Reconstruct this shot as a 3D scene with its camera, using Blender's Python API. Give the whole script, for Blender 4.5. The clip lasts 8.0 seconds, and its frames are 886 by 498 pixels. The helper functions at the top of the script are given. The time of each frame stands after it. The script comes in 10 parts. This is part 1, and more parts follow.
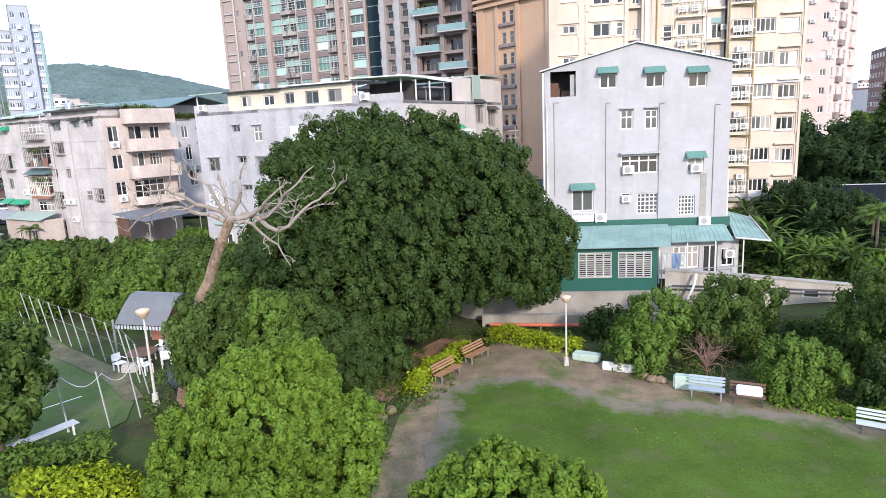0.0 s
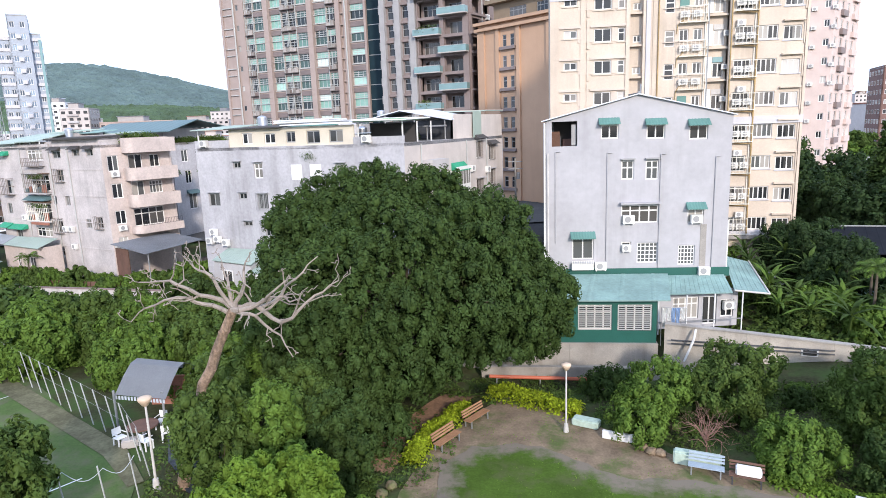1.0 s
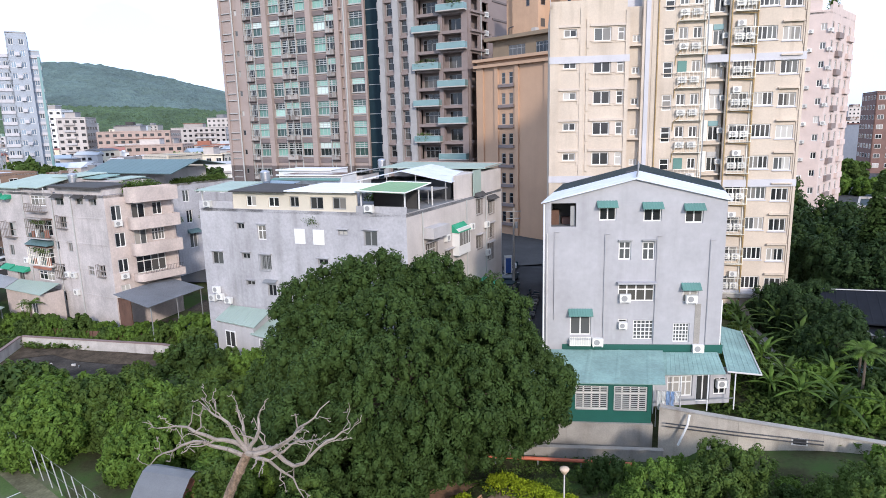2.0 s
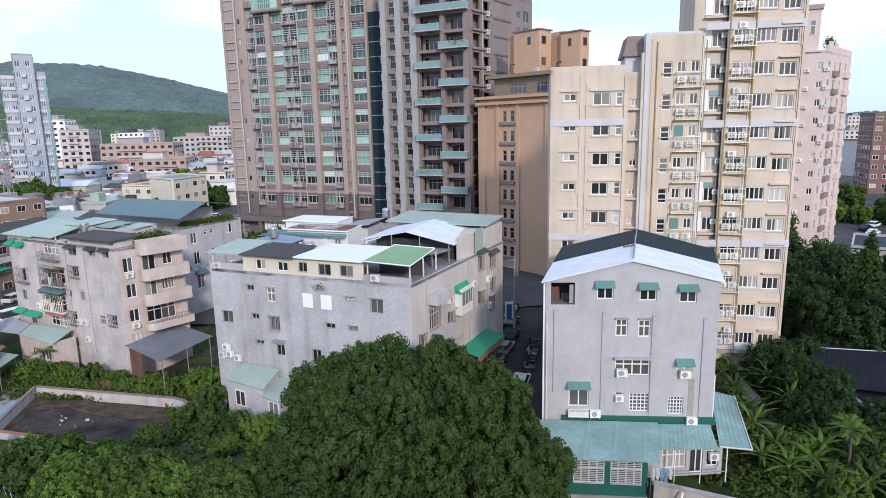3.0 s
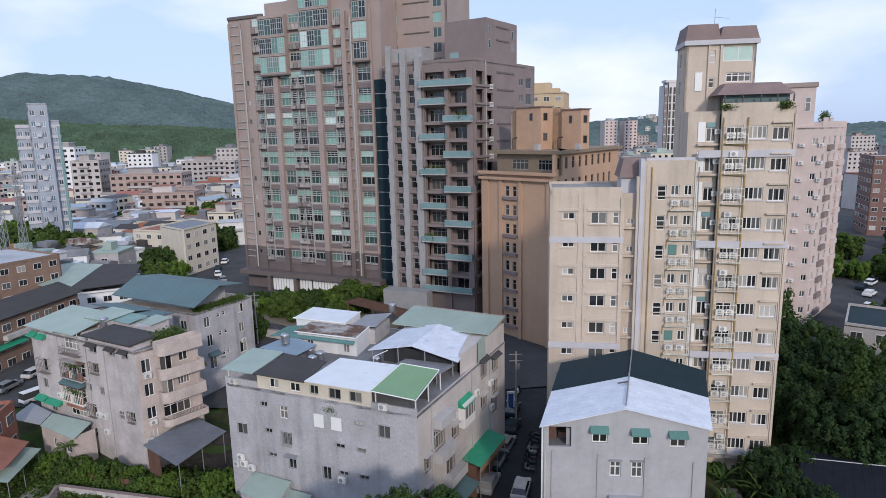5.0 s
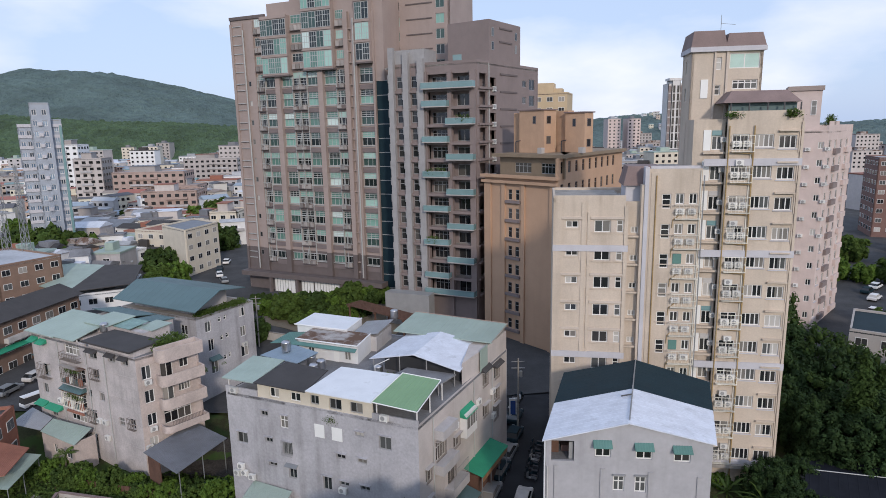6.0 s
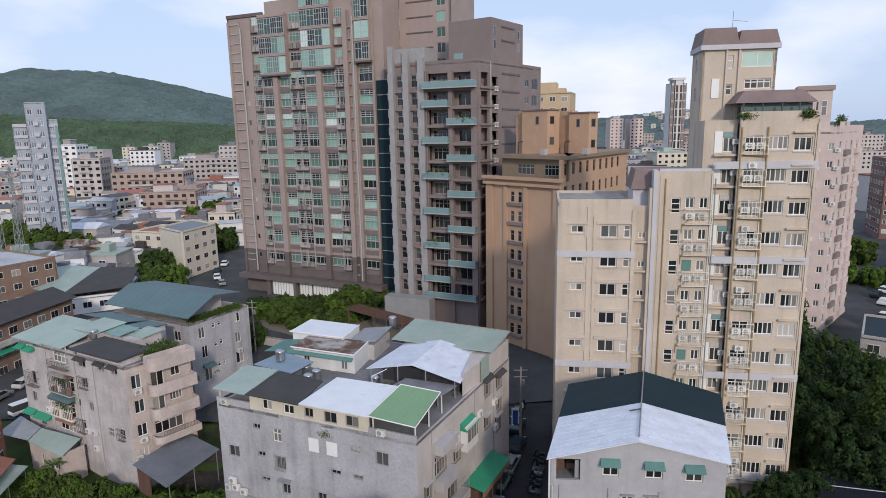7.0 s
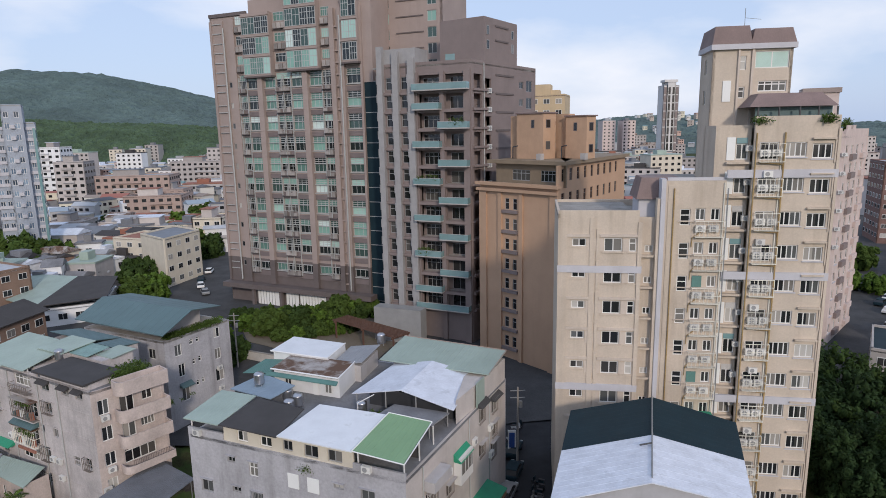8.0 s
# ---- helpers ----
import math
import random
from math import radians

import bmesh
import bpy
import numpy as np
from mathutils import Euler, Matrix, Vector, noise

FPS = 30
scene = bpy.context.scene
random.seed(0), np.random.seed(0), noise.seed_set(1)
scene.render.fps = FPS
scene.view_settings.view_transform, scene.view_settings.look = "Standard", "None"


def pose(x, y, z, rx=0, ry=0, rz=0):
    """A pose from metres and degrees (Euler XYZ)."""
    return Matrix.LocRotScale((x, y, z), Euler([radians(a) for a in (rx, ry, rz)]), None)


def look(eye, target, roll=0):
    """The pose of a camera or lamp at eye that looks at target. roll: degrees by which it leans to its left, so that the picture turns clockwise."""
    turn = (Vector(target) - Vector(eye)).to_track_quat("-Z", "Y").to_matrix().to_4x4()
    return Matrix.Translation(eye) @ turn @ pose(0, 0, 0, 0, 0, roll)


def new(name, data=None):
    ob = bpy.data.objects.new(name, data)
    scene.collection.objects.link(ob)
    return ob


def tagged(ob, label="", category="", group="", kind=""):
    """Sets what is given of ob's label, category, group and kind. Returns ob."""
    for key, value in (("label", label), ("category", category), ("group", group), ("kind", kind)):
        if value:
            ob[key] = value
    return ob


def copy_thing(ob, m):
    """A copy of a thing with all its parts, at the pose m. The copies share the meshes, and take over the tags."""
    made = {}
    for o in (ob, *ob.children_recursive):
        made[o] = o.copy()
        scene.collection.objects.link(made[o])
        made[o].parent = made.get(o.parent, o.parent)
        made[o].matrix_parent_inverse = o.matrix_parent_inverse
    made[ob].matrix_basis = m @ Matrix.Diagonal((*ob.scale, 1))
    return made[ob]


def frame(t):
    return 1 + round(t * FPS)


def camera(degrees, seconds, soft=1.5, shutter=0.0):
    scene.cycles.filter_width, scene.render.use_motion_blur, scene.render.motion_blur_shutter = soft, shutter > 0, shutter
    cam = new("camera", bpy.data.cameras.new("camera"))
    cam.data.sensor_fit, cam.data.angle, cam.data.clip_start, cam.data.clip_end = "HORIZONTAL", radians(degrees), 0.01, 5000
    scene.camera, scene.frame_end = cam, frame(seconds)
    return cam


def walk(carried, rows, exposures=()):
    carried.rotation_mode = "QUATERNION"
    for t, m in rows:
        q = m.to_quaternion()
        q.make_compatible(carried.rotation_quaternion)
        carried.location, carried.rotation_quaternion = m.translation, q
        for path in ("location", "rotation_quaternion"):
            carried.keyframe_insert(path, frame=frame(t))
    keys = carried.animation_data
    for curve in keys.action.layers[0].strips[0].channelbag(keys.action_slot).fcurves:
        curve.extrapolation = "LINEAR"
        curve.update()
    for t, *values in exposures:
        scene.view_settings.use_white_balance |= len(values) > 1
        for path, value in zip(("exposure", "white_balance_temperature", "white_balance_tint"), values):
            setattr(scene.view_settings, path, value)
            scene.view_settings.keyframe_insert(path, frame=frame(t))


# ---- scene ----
cam = camera(71.14, 8.0, soft=0.9)
ROWS = [
    # seconds, x, y, z, yaw, pitch, roll
    (0.0, -0.024, 0.518, 13.292, 0.197, -11.268, 2.705),
    (0.5, 0.01, 0.894, 14.389, 0.083, -11.003, 2.542),
    (1.0, -0.11, 1.148, 16.755, 0.063, -11.111, 2.087),
    (1.5, -0.281, 1.348, 19.532, -0.151, -11.031, 1.632),
    (3.0, -0.621, 0.516, 29.29, -0.271, -11.115, 1.223),
    (3.5, -0.336, 0.092, 32.057, 0.068, -10.867, 1.259),
    (4.0, -0.358, -0.021, 35.403, 0.106, -10.799, 1.272),
    (4.5, -0.322, -0.172, 38.181, 0.128, -10.622, 1.27),
    (5.0, -0.328, -0.354, 41.736, 0.157, -10.688, 1.219),
    (6.5, -0.24, 1.598, 42.944, 0.515, -11.077, 1.046),
    (7.0, -0.141, 3.181, 43.032, 0.551, -11.032, 1.05),
    (7.5, 0.004, 5.171, 43.291, 0.488, -11.031, 1.082),
    (8.0, -0.125, 8.304, 43.412, -0.209, -10.897, 1.061),
]
walk(cam, [(t, pose(x, y, z, 90 + pitch, roll, yaw)) for t, x, y, z, yaw, pitch, roll in ROWS],
     exposures=[(0.0, 1.22, 6350, 12.5), (1.5, 0.99, 6200, 12.5), (3.0, 0.55, 6130, 12.5), (4.5, 0.17, 6120, 13), (5.2, 0.07, 6200, 13), (6.5, 0.02, 6420, 12.5), (7.5, 0.01, 6460, 12.5), (8.0, -0.06, 6460, 12.5)])

# ---- sky, sun ----
SUN_AZ, SUN_EL = radians(166), radians(22.5)   # from +y towards +x
world = bpy.data.worlds.new("sky")
scene.world = world
world.use_nodes = True
wt = world.node_tree
wt.nodes.clear()
wo = wt.nodes.new("ShaderNodeOutputWorld")
bg = wt.nodes.new("ShaderNodeBackground")
sky = wt.nodes.new("ShaderNodeTexSky")
sky.sky_type = "NISHITA"
sky.sun_disc = False
sky.sun_elevation, sky.sun_rotation = SUN_EL, SUN_AZ
sky.altitude, sky.air_density, sky.dust_density, sky.ozone_density = 50, 1.0, 1.6, 1.5
tc = wt.nodes.new("ShaderNodeTexCoord")
mp = wt.nodes.new("ShaderNodeMapping")
mp.inputs["Location"].default_value = (0.35, 0.2, 0.0)
mp.inputs["Scale"].default_value = (1.0, 1.0, 2.6)
nz = wt.nodes.new("ShaderNodeTexNoise")
nz.inputs["Scale"].default_value = 2.6
nz.inputs["Detail"].default_value = 7
nz.inputs["Roughness"].default_value = 0.5
ramp = wt.nodes.new("ShaderNodeValToRGB")
ramp.color_ramp.elements[0].position, ramp.color_ramp.elements[1].position = 0.49, 0.71
ramp.color_ramp.elements[0].color, ramp.color_ramp.elements[1].color = (0.0, 0.0, 0.0, 1), (0.85, 0.85, 0.85, 1)
hazy = wt.nodes.new("ShaderNodeMix")
hazy.data_type = "RGBA"
hazy.inputs["Factor"].default_value = 0.75
hazy.inputs["B"].default_value = (5.3, 6.6, 9.0, 1)
mixc = wt.nodes.new("ShaderNodeMix")
mixc.data_type = "RGBA"
mixc.inputs["B"].default_value = (8.6, 8.8, 9.2, 1)
wt.links.new(tc.outputs["Generated"], mp.inputs["Vector"])
wt.links.new(mp.outputs[0], nz.inputs["Vector"])
wt.links.new(nz.outputs["Fac"], ramp.inputs["Fac"])
wt.links.new(ramp.outputs["Color"], mixc.inputs["Factor"])
wt.links.new(sky.outputs[0], hazy.inputs["A"])
wt.links.new(hazy.outputs["Result"], mixc.inputs["A"])
wt.links.new(mixc.outputs["Result"], bg.inputs["Color"])
wt.links.new(bg.outputs[0], wo.inputs["Surface"])
bg.inputs["Strength"].default_value = 0.115

sun = new("sun", bpy.data.lights.new("sun", "SUN"))
sun.data.energy, sun.data.angle, sun.data.color = 1.75, radians(4.5), (1.0, 0.89, 0.76)
sun.matrix_basis = look((math.sin(SUN_AZ) * 50, math.cos(SUN_AZ) * 50, math.tan(SUN_EL) * 50), (0, 0, 0))


# ---- materials ----
def material(name, colour, rough=0.8, metal=0.0, vary=0.12, scale=0.6, grain=14.0, bump=0.15, streak=0.0,
             dirt=None, per_object=0.0, per_island=0.0, spec=0.4, translucent=0.0, deep=0.05):
    """Base colour varied at two scales; streak: dirt that runs down; dirt: its colour."""
    m = bpy.data.materials.new(name)
    m.use_nodes = True
    t = m.node_tree
    b = t.nodes["Principled BSDF"]
    b.inputs["Roughness"].default_value, b.inputs["Metallic"].default_value = rough, metal
    b.inputs["Specular IOR Level"].default_value = spec
    co = t.nodes.new("ShaderNodeNewGeometry")
    link = t.links.new

    def noise_fac(sc, detail, stretch=(1, 1, 1)):
        mpn = t.nodes.new("ShaderNodeMapping")
        mpn.inputs["Scale"].default_value = stretch
        link(co.outputs["Position"], mpn.inputs["Vector"])
        n = t.nodes.new("ShaderNodeTexNoise")
        n.inputs["Scale"].default_value, n.inputs["Detail"].default_value = sc, detail
        n.inputs["Roughness"].default_value = 0.6
        link(mpn.outputs[0], n.inputs["Vector"])
        return n.outputs["Fac"]

    def remap(fac, a, b_, lo, hi):
        r = t.nodes.new("ShaderNodeMapRange")
        for i, v in zip((1, 2, 3, 4), (a, b_, lo, hi)):
            r.inputs[i].default_value = v
        link(fac, r.inputs[0])
        return r.outputs[0]

    def times(colour_socket, fac):
        mx = t.nodes.new("ShaderNodeMix")
        mx.data_type, mx.blend_type = "RGBA", "MULTIPLY"
        mx.inputs["Factor"].default_value = 1
        if isinstance(colour_socket, tuple):
            mx.inputs["A"].default_value = (*colour_socket, 1)
        else:
            link(colour_socket, mx.inputs["A"])
        link(fac, mx.inputs["B"])
        return mx.outputs["Result"]

    big, fine = noise_fac(scale, 5), noise_fac(grain, 3)
    out = times(colour, remap(big, 0.3, 0.7, 1 - vary, 1 + vary))
    out = times(out, remap(fine, 0.25, 0.75, 1 - vary * 0.7, 1 + vary * 0.7))
    if streak:
        mx = t.nodes.new("ShaderNodeMix")
        mx.data_type = "RGBA"
        mx.inputs["B"].default_value = (*(dirt or (0.12, 0.11, 0.1)), 1)
        runs = noise_fac(1.0, 5, (0.9, 0.9, 0.06))
        where = noise_fac(0.16, 3)
        both = t.nodes.new("ShaderNodeMath")
        both.operation = "MULTIPLY"
        link(remap(runs, 0.5, 0.76, 0, streak), both.inputs[0])
        link(remap(where, 0.36, 0.62, 0.12, 1), both.inputs[1])
        link(both.outputs[0], mx.inputs["Factor"])
        link(out, mx.inputs["A"])
        out = mx.outputs["Result"]
    if per_object:
        oi = t.nodes.new("ShaderNodeObjectInfo")
        out = times(out, remap(oi.outputs["Random"], 0, 1, 1 - per_object, 1 + per_object))
    if per_island:
        out = times(out, remap(co.outputs["Random Per Island"], 0, 1, 1 - per_island, 1 + per_island))
    link(out, b.inputs["Base Color"])
    if bump:
        bp = t.nodes.new("ShaderNodeBump")
        bp.inputs["Strength"].default_value, bp.inputs["Distance"].default_value = bump, deep
        link(fine, bp.inputs["Height"])
        link(bp.outputs[0], b.inputs["Normal"])
    if translucent:
        ms, tl, o = t.nodes.new("ShaderNodeMixShader"), t.nodes.new("ShaderNodeBsdfTranslucent"), t.nodes["Material Output"]
        ms.inputs[0].default_value = translucent
        link(out, tl.inputs["Color"])
        link(b.outputs[0], ms.inputs[1])
        link(tl.outputs[0], ms.inputs[2])
        link(ms.outputs[0], o.inputs["Surface"])
    return m


def glass_material(name, tints, rough=0.06):
    """Window glass: dark rooms, drawn curtains or painted-in reflections in a glossy pane, different from window to
    window.
    """
    m = bpy.data.materials.new(name)
    m.use_nodes = True
    t = m.node_tree
    b = t.nodes["Principled BSDF"]
    b.inputs["Roughness"].default_value = rough
    b.inputs["Specular IOR Level"].default_value = 0.6
    oi = t.nodes.new("ShaderNodeObjectInfo")
    r = t.nodes.new("ShaderNodeValToRGB")
    r.color_ramp.interpolation = "CONSTANT"
    e = r.color_ramp.elements
    while len(e) < len(tints):
        e.new(0.5)
    for i, (p, c) in enumerate(tints):
        e[i].position, e[i].color = p, (*c, 1)
    t.links.new(oi.outputs["Random"], r.inputs[0])
    t.links.new(r.outputs[0], b.inputs["Base Color"])
    return m


MT = {}
MT["gray_render"] = material("gray_render", (0.402, 0.395, 0.413), 0.9, vary=0.09, scale=0.3, grain=2.0, streak=0.4, dirt=(0.2, 0.19, 0.19))
MT["pipe_gray"] = material("pipe_gray", (0.36, 0.355, 0.37), 0.7, vary=0.1, scale=1.0)
MT["pale_render"] = material("pale_render", (0.46, 0.44, 0.44), 0.9, vary=0.12, scale=0.3, streak=0.3, dirt=(0.17, 0.15, 0.13))
MT["pink_render"] = material("pink_render", (0.52, 0.44, 0.405), 0.9, vary=0.17, scale=0.45, grain=5, streak=0.42, dirt=(0.2, 0.17, 0.15))
MT["cream_render"] = material("cream_render", (0.62, 0.56, 0.46), 0.85, vary=0.08, scale=0.4, streak=0.25, dirt=(0.3, 0.25, 0.2))
MT["tan_tile"] = material("tan_tile", (0.555, 0.47, 0.385), 0.7, vary=0.1, scale=0.3, grain=6, streak=0.6, dirt=(0.3, 0.235, 0.17))
MT["tan_pale"] = material("tan_pale", (0.555, 0.475, 0.405), 0.7, vary=0.08, scale=0.3, grain=6, streak=0.5, dirt=(0.33, 0.26, 0.2))
MT["white_band"] = material("white_band", (0.52, 0.51, 0.54), 0.7, vary=0.06, streak=0.3, dirt=(0.3, 0.28, 0.26))
MT["ochre_tile"] = material("ochre_tile", (0.50, 0.325, 0.215), 0.75, vary=0.07, scale=0.2, streak=0.12, dirt=(0.2, 0.14, 0.1))
MT["brown_tile"] = material("brown_tile", (0.232, 0.186, 0.176), 0.7, vary=0.08, scale=0.3, streak=0.15, dirt=(0.1, 0.08, 0.07))
MT["mauve_tile"] = material("mauve_tile", (0.352, 0.282, 0.254), 0.7, vary=0.08, scale=0.2, streak=0.15, dirt=(0.13, 0.1, 0.09))
# spandrels, darker than the wall tile to paint shadow gaps between window rows
MT["spandrel_shaded"] = material("spandrel_shaded", (0.19, 0.155, 0.15), 0.6, vary=0.15, scale=0.3)
MT["fin_gray"] = material("fin_gray", (0.335, 0.325, 0.325), 0.8, vary=0.1, streak=0.3, dirt=(0.18, 0.17, 0.17))
MT["mauve_dark"] = material("mauve_dark", (0.14, 0.115, 0.11), 0.7, vary=0.1)
MT["stone_gray"] = material("stone_gray", (0.42, 0.39, 0.37), 0.75, vary=0.08, streak=0.2, dirt=(0.2, 0.18, 0.17))
MT["pink_brick"] = material("pink_brick", (0.40, 0.30, 0.26), 0.8, vary=0.12, streak=0.3, dirt=(0.22, 0.15, 0.12))
MT["pink_tile"] = material("pink_tile", (0.6, 0.49, 0.45), 0.75, vary=0.07, streak=0.15, dirt=(0.3, 0.22, 0.2))
MT["far_white"] = material("far_white", (0.62, 0.6, 0.58), 0.8, vary=0.06)
MT["white_tower"] = material("white_tower", (0.34, 0.375, 0.43), 0.7, vary=0.06)
MT["brick_red"] = material("brick_red", (0.30, 0.13, 0.09), 0.85, vary=0.15)
MT["concrete"] = material("concrete", (0.31, 0.29, 0.265), 0.9, vary=0.2, scale=0.5, streak=0.75, dirt=(0.13, 0.1, 0.075))
MT["dark_metal"] = material("dark_metal", (0.05, 0.052, 0.058), 0.5, vary=0.15)
MT["gray_metal"] = material("gray_metal", (0.30, 0.31, 0.32), 0.45, metal=0.4, vary=0.1)
MT["white_paint"] = material("white_paint", (0.74, 0.74, 0.74), 0.6, vary=0.06, bump=0.05)
MT["roof_white"] = material("roof_white", (0.65, 0.68, 0.75), 0.5, vary=0.11, scale=0.7, grain=5, bump=0.05)
MT["roof_dark"] = material("roof_dark", (0.014, 0.032, 0.042), 0.6, spec=0.15, vary=0.15, scale=0.4, bump=0.05)
MT["roof_charcoal"] = material("roof_charcoal", (0.017, 0.019, 0.025), 0.9, spec=0.05, vary=0.2, scale=0.5, bump=0.05)
MT["roof_green"] = material("roof_green", (0.33, 0.405, 0.355), 0.55, vary=0.1, scale=0.3, bump=0.05)
MT["roof_teal_pale"] = material("roof_teal_pale", (0.205, 0.315, 0.295), 0.7, vary=0.2, scale=0.5, grain=5, bump=0.05, streak=0.3, dirt=(0.16, 0.2, 0.19))
MT["roof_leaf"] = material("roof_leaf", (0.22, 0.36, 0.20), 0.55, vary=0.06, scale=0.3, bump=0.05)
MT["roof_teal"] = material("roof_teal", (0.09, 0.15, 0.155), 0.5, vary=0.1, scale=0.3, bump=0.05)
MT["roof_black"] = material("roof_black", (0.06, 0.056, 0.056), 0.85, vary=0.15, scale=0.4)
MT["roof_blue"] = material("roof_blue", (0.22, 0.29, 0.36), 0.5, vary=0.12, scale=0.4, bump=0.05)
MT["slate_tile"] = material("slate_tile", (0.22, 0.16, 0.15), 0.7, vary=0.12, grain=8)
MT["green_sheet"] = material("green_sheet", (0.015, 0.095, 0.075), 0.5, vary=0.1, bump=0.05)
MT["green_awning"] = material("green_awning", (0.03, 0.28, 0.16), 0.6, vary=0.1, bump=0.05)
MT["teal_awning"] = material("teal_awning", (0.10, 0.215, 0.19), 0.6, vary=0.12, bump=0.05)
MT["cage_dark"] = material("cage_dark", (0.2, 0.17, 0.15), 0.7, vary=0.2, bump=0)
MT["rusty_pipe"] = material("rusty_pipe", (0.36, 0.25, 0.11), 0.7, vary=0.25, scale=1.5, streak=0.5, dirt=(0.14, 0.08, 0.04))
MT["cage_white"] = material("cage_white", (0.76, 0.73, 0.64), 0.6, vary=0.1, bump=0, per_object=0.15)
# the tower's outdoor units, greyed to paint in the shade of their niches
MT["ac_shaded"] = material("ac_shaded", (0.32, 0.29, 0.27), 0.6, vary=0.15, per_object=0.35)
MT["ac_white"] = material("ac_white", (0.68, 0.67, 0.64), 0.5, vary=0.08, bump=0, per_object=0.15)
MT["frame_white"] = material("frame_white", (0.72, 0.71, 0.69), 0.5, vary=0.05, bump=0)
MT["frame_gray"] = material("frame_gray", (0.30, 0.30, 0.30), 0.45, vary=0.08, bump=0)
MT["glass"] = glass_material("glass", [(0, (0.02, 0.022, 0.025)), (0.34, (0.05, 0.05, 0.05)), (0.5, (0.10, 0.105, 0.105)), (0.66, (0.2, 0.19, 0.175)), (0.82, (0.36, 0.34, 0.31)), (0.93, (0.5, 0.48, 0.45))])
MT["glass_blue"] = glass_material("glass_blue", [(0, (0.05, 0.07, 0.1)), (0.4, (0.12, 0.17, 0.24)), (0.75, (0.25, 0.33, 0.42))])
MT["glass_dark"] = glass_material("glass_dark", [(0, (0.015, 0.016, 0.018)), (0.6, (0.035, 0.035, 0.035)), (0.9, (0.09, 0.085, 0.08))])
# green panes; the paler tints paint in the sky's reflection
MT["glass_green"] = glass_material("glass_green", [(0, (0.018, 0.025, 0.026)), (0.25, (0.05, 0.09, 0.08)), (0.42, (0.12, 0.225, 0.19)), (0.64, (0.23, 0.41, 0.345)), (0.86, (0.38, 0.58, 0.51)), (0.96, (0.6, 0.72, 0.68))])
MT["blind_white"] = material("blind_white", (0.80, 0.80, 0.78), 0.7, vary=0.03, bump=0)
MT["asphalt"] = material("asphalt", (0.034, 0.035, 0.039), 0.9, spec=0.2, vary=0.2, scale=0.4, grain=20)
MT["lawn"] = material("lawn", (0.085, 0.15, 0.04), 0.95, vary=0.22, scale=0.35, grain=9, bump=0.5)
MT["court"] = material("court", (0.072, 0.112, 0.036), 0.95, spec=0.1, vary=0.22, scale=0.25, grain=10)
MT["earth"] = material("earth", (0.215, 0.16, 0.11), 0.95, spec=0.1, vary=0.3, scale=0.8, grain=8, bump=0.5)
MT["bark"] = material("bark", (0.10, 0.08, 0.06), 0.95, vary=0.3, scale=2, grain=18, bump=0.6)
MT["dead_wood"] = material("dead_wood", (0.27, 0.23, 0.2), 0.95, vary=0.22, scale=2, grain=14, bump=0.5)
MT["dead_bark"] = material("dead_bark", (0.22, 0.155, 0.11), 0.95, vary=0.4, scale=2.5, grain=10, bump=0.7)
MT["leaf_dark"] = material("leaf_dark", (0.050, 0.085, 0.023), 0.65, spec=0.12, vary=0.3, scale=0.5, grain=3, bump=0, per_island=0.18, translucent=0.25)
MT["leaf_mid"] = material("leaf_mid", (0.077, 0.122, 0.028), 0.65, spec=0.12, vary=0.3, scale=0.5, grain=3, bump=0, per_island=0.18, translucent=0.25)
MT["leaf_light"] = material("leaf_light", (0.132, 0.216, 0.029), 0.65, spec=0.12, vary=0.25, scale=0.6, grain=3, bump=0, per_island=0.2, translucent=0.3)
MT["leaf_fresh"] = material("leaf_fresh", (0.100, 0.168, 0.030), 0.65, spec=0.12, vary=0.25, scale=0.5, grain=3, bump=0, per_island=0.2, translucent=0.25)
MT["leaf_deep"] = material("leaf_deep", (0.033, 0.060, 0.020), 0.65, spec=0.12, vary=0.3, scale=0.4, grain=3, bump=0, per_island=0.18, translucent=0.2)
MT["leaf_yellow"] = material("leaf_yellow", (0.27, 0.34, 0.02), 0.65, spec=0.12, vary=0.2, scale=0.8, grain=3, bump=0, per_island=0.35, translucent=0.3)
MT["bench_wood"] = material("bench_wood", (0.32, 0.175, 0.095), 0.6, vary=0.15, scale=3, grain=30, bump=0.1)
MT["bench_green"] = material("bench_green", (0.42, 0.52, 0.45), 0.6, vary=0.12, scale=3)
MT["red_pipe"] = material("red_pipe", (0.50, 0.13, 0.07), 0.5, vary=0.1)
MT["lamp_globe"] = material("lamp_globe", (0.55, 0.42, 0.31), 0.5, vary=0.05)
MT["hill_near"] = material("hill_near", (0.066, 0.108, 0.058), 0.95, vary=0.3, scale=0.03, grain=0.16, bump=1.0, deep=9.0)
# far woods: distance haze is mixed into the colour, paler and bluer
MT["hill"] = material("hill_wood_hazed", (0.094, 0.138, 0.130), 0.95, vary=0.28, scale=0.012, grain=0.11, bump=1.0, deep=10.0)
MT["far_wall"] = material("far_wall", (0.46, 0.42, 0.40), 0.85, vary=0.1, scale=0.1, grain=1.0, per_object=0.3)
MT["far_roof"] = material("far_roof", (0.36, 0.37, 0.39), 0.85, vary=0.2, scale=0.1, grain=1.0, per_object=0.35)

# ---- building helpers ----
PLACED = {}


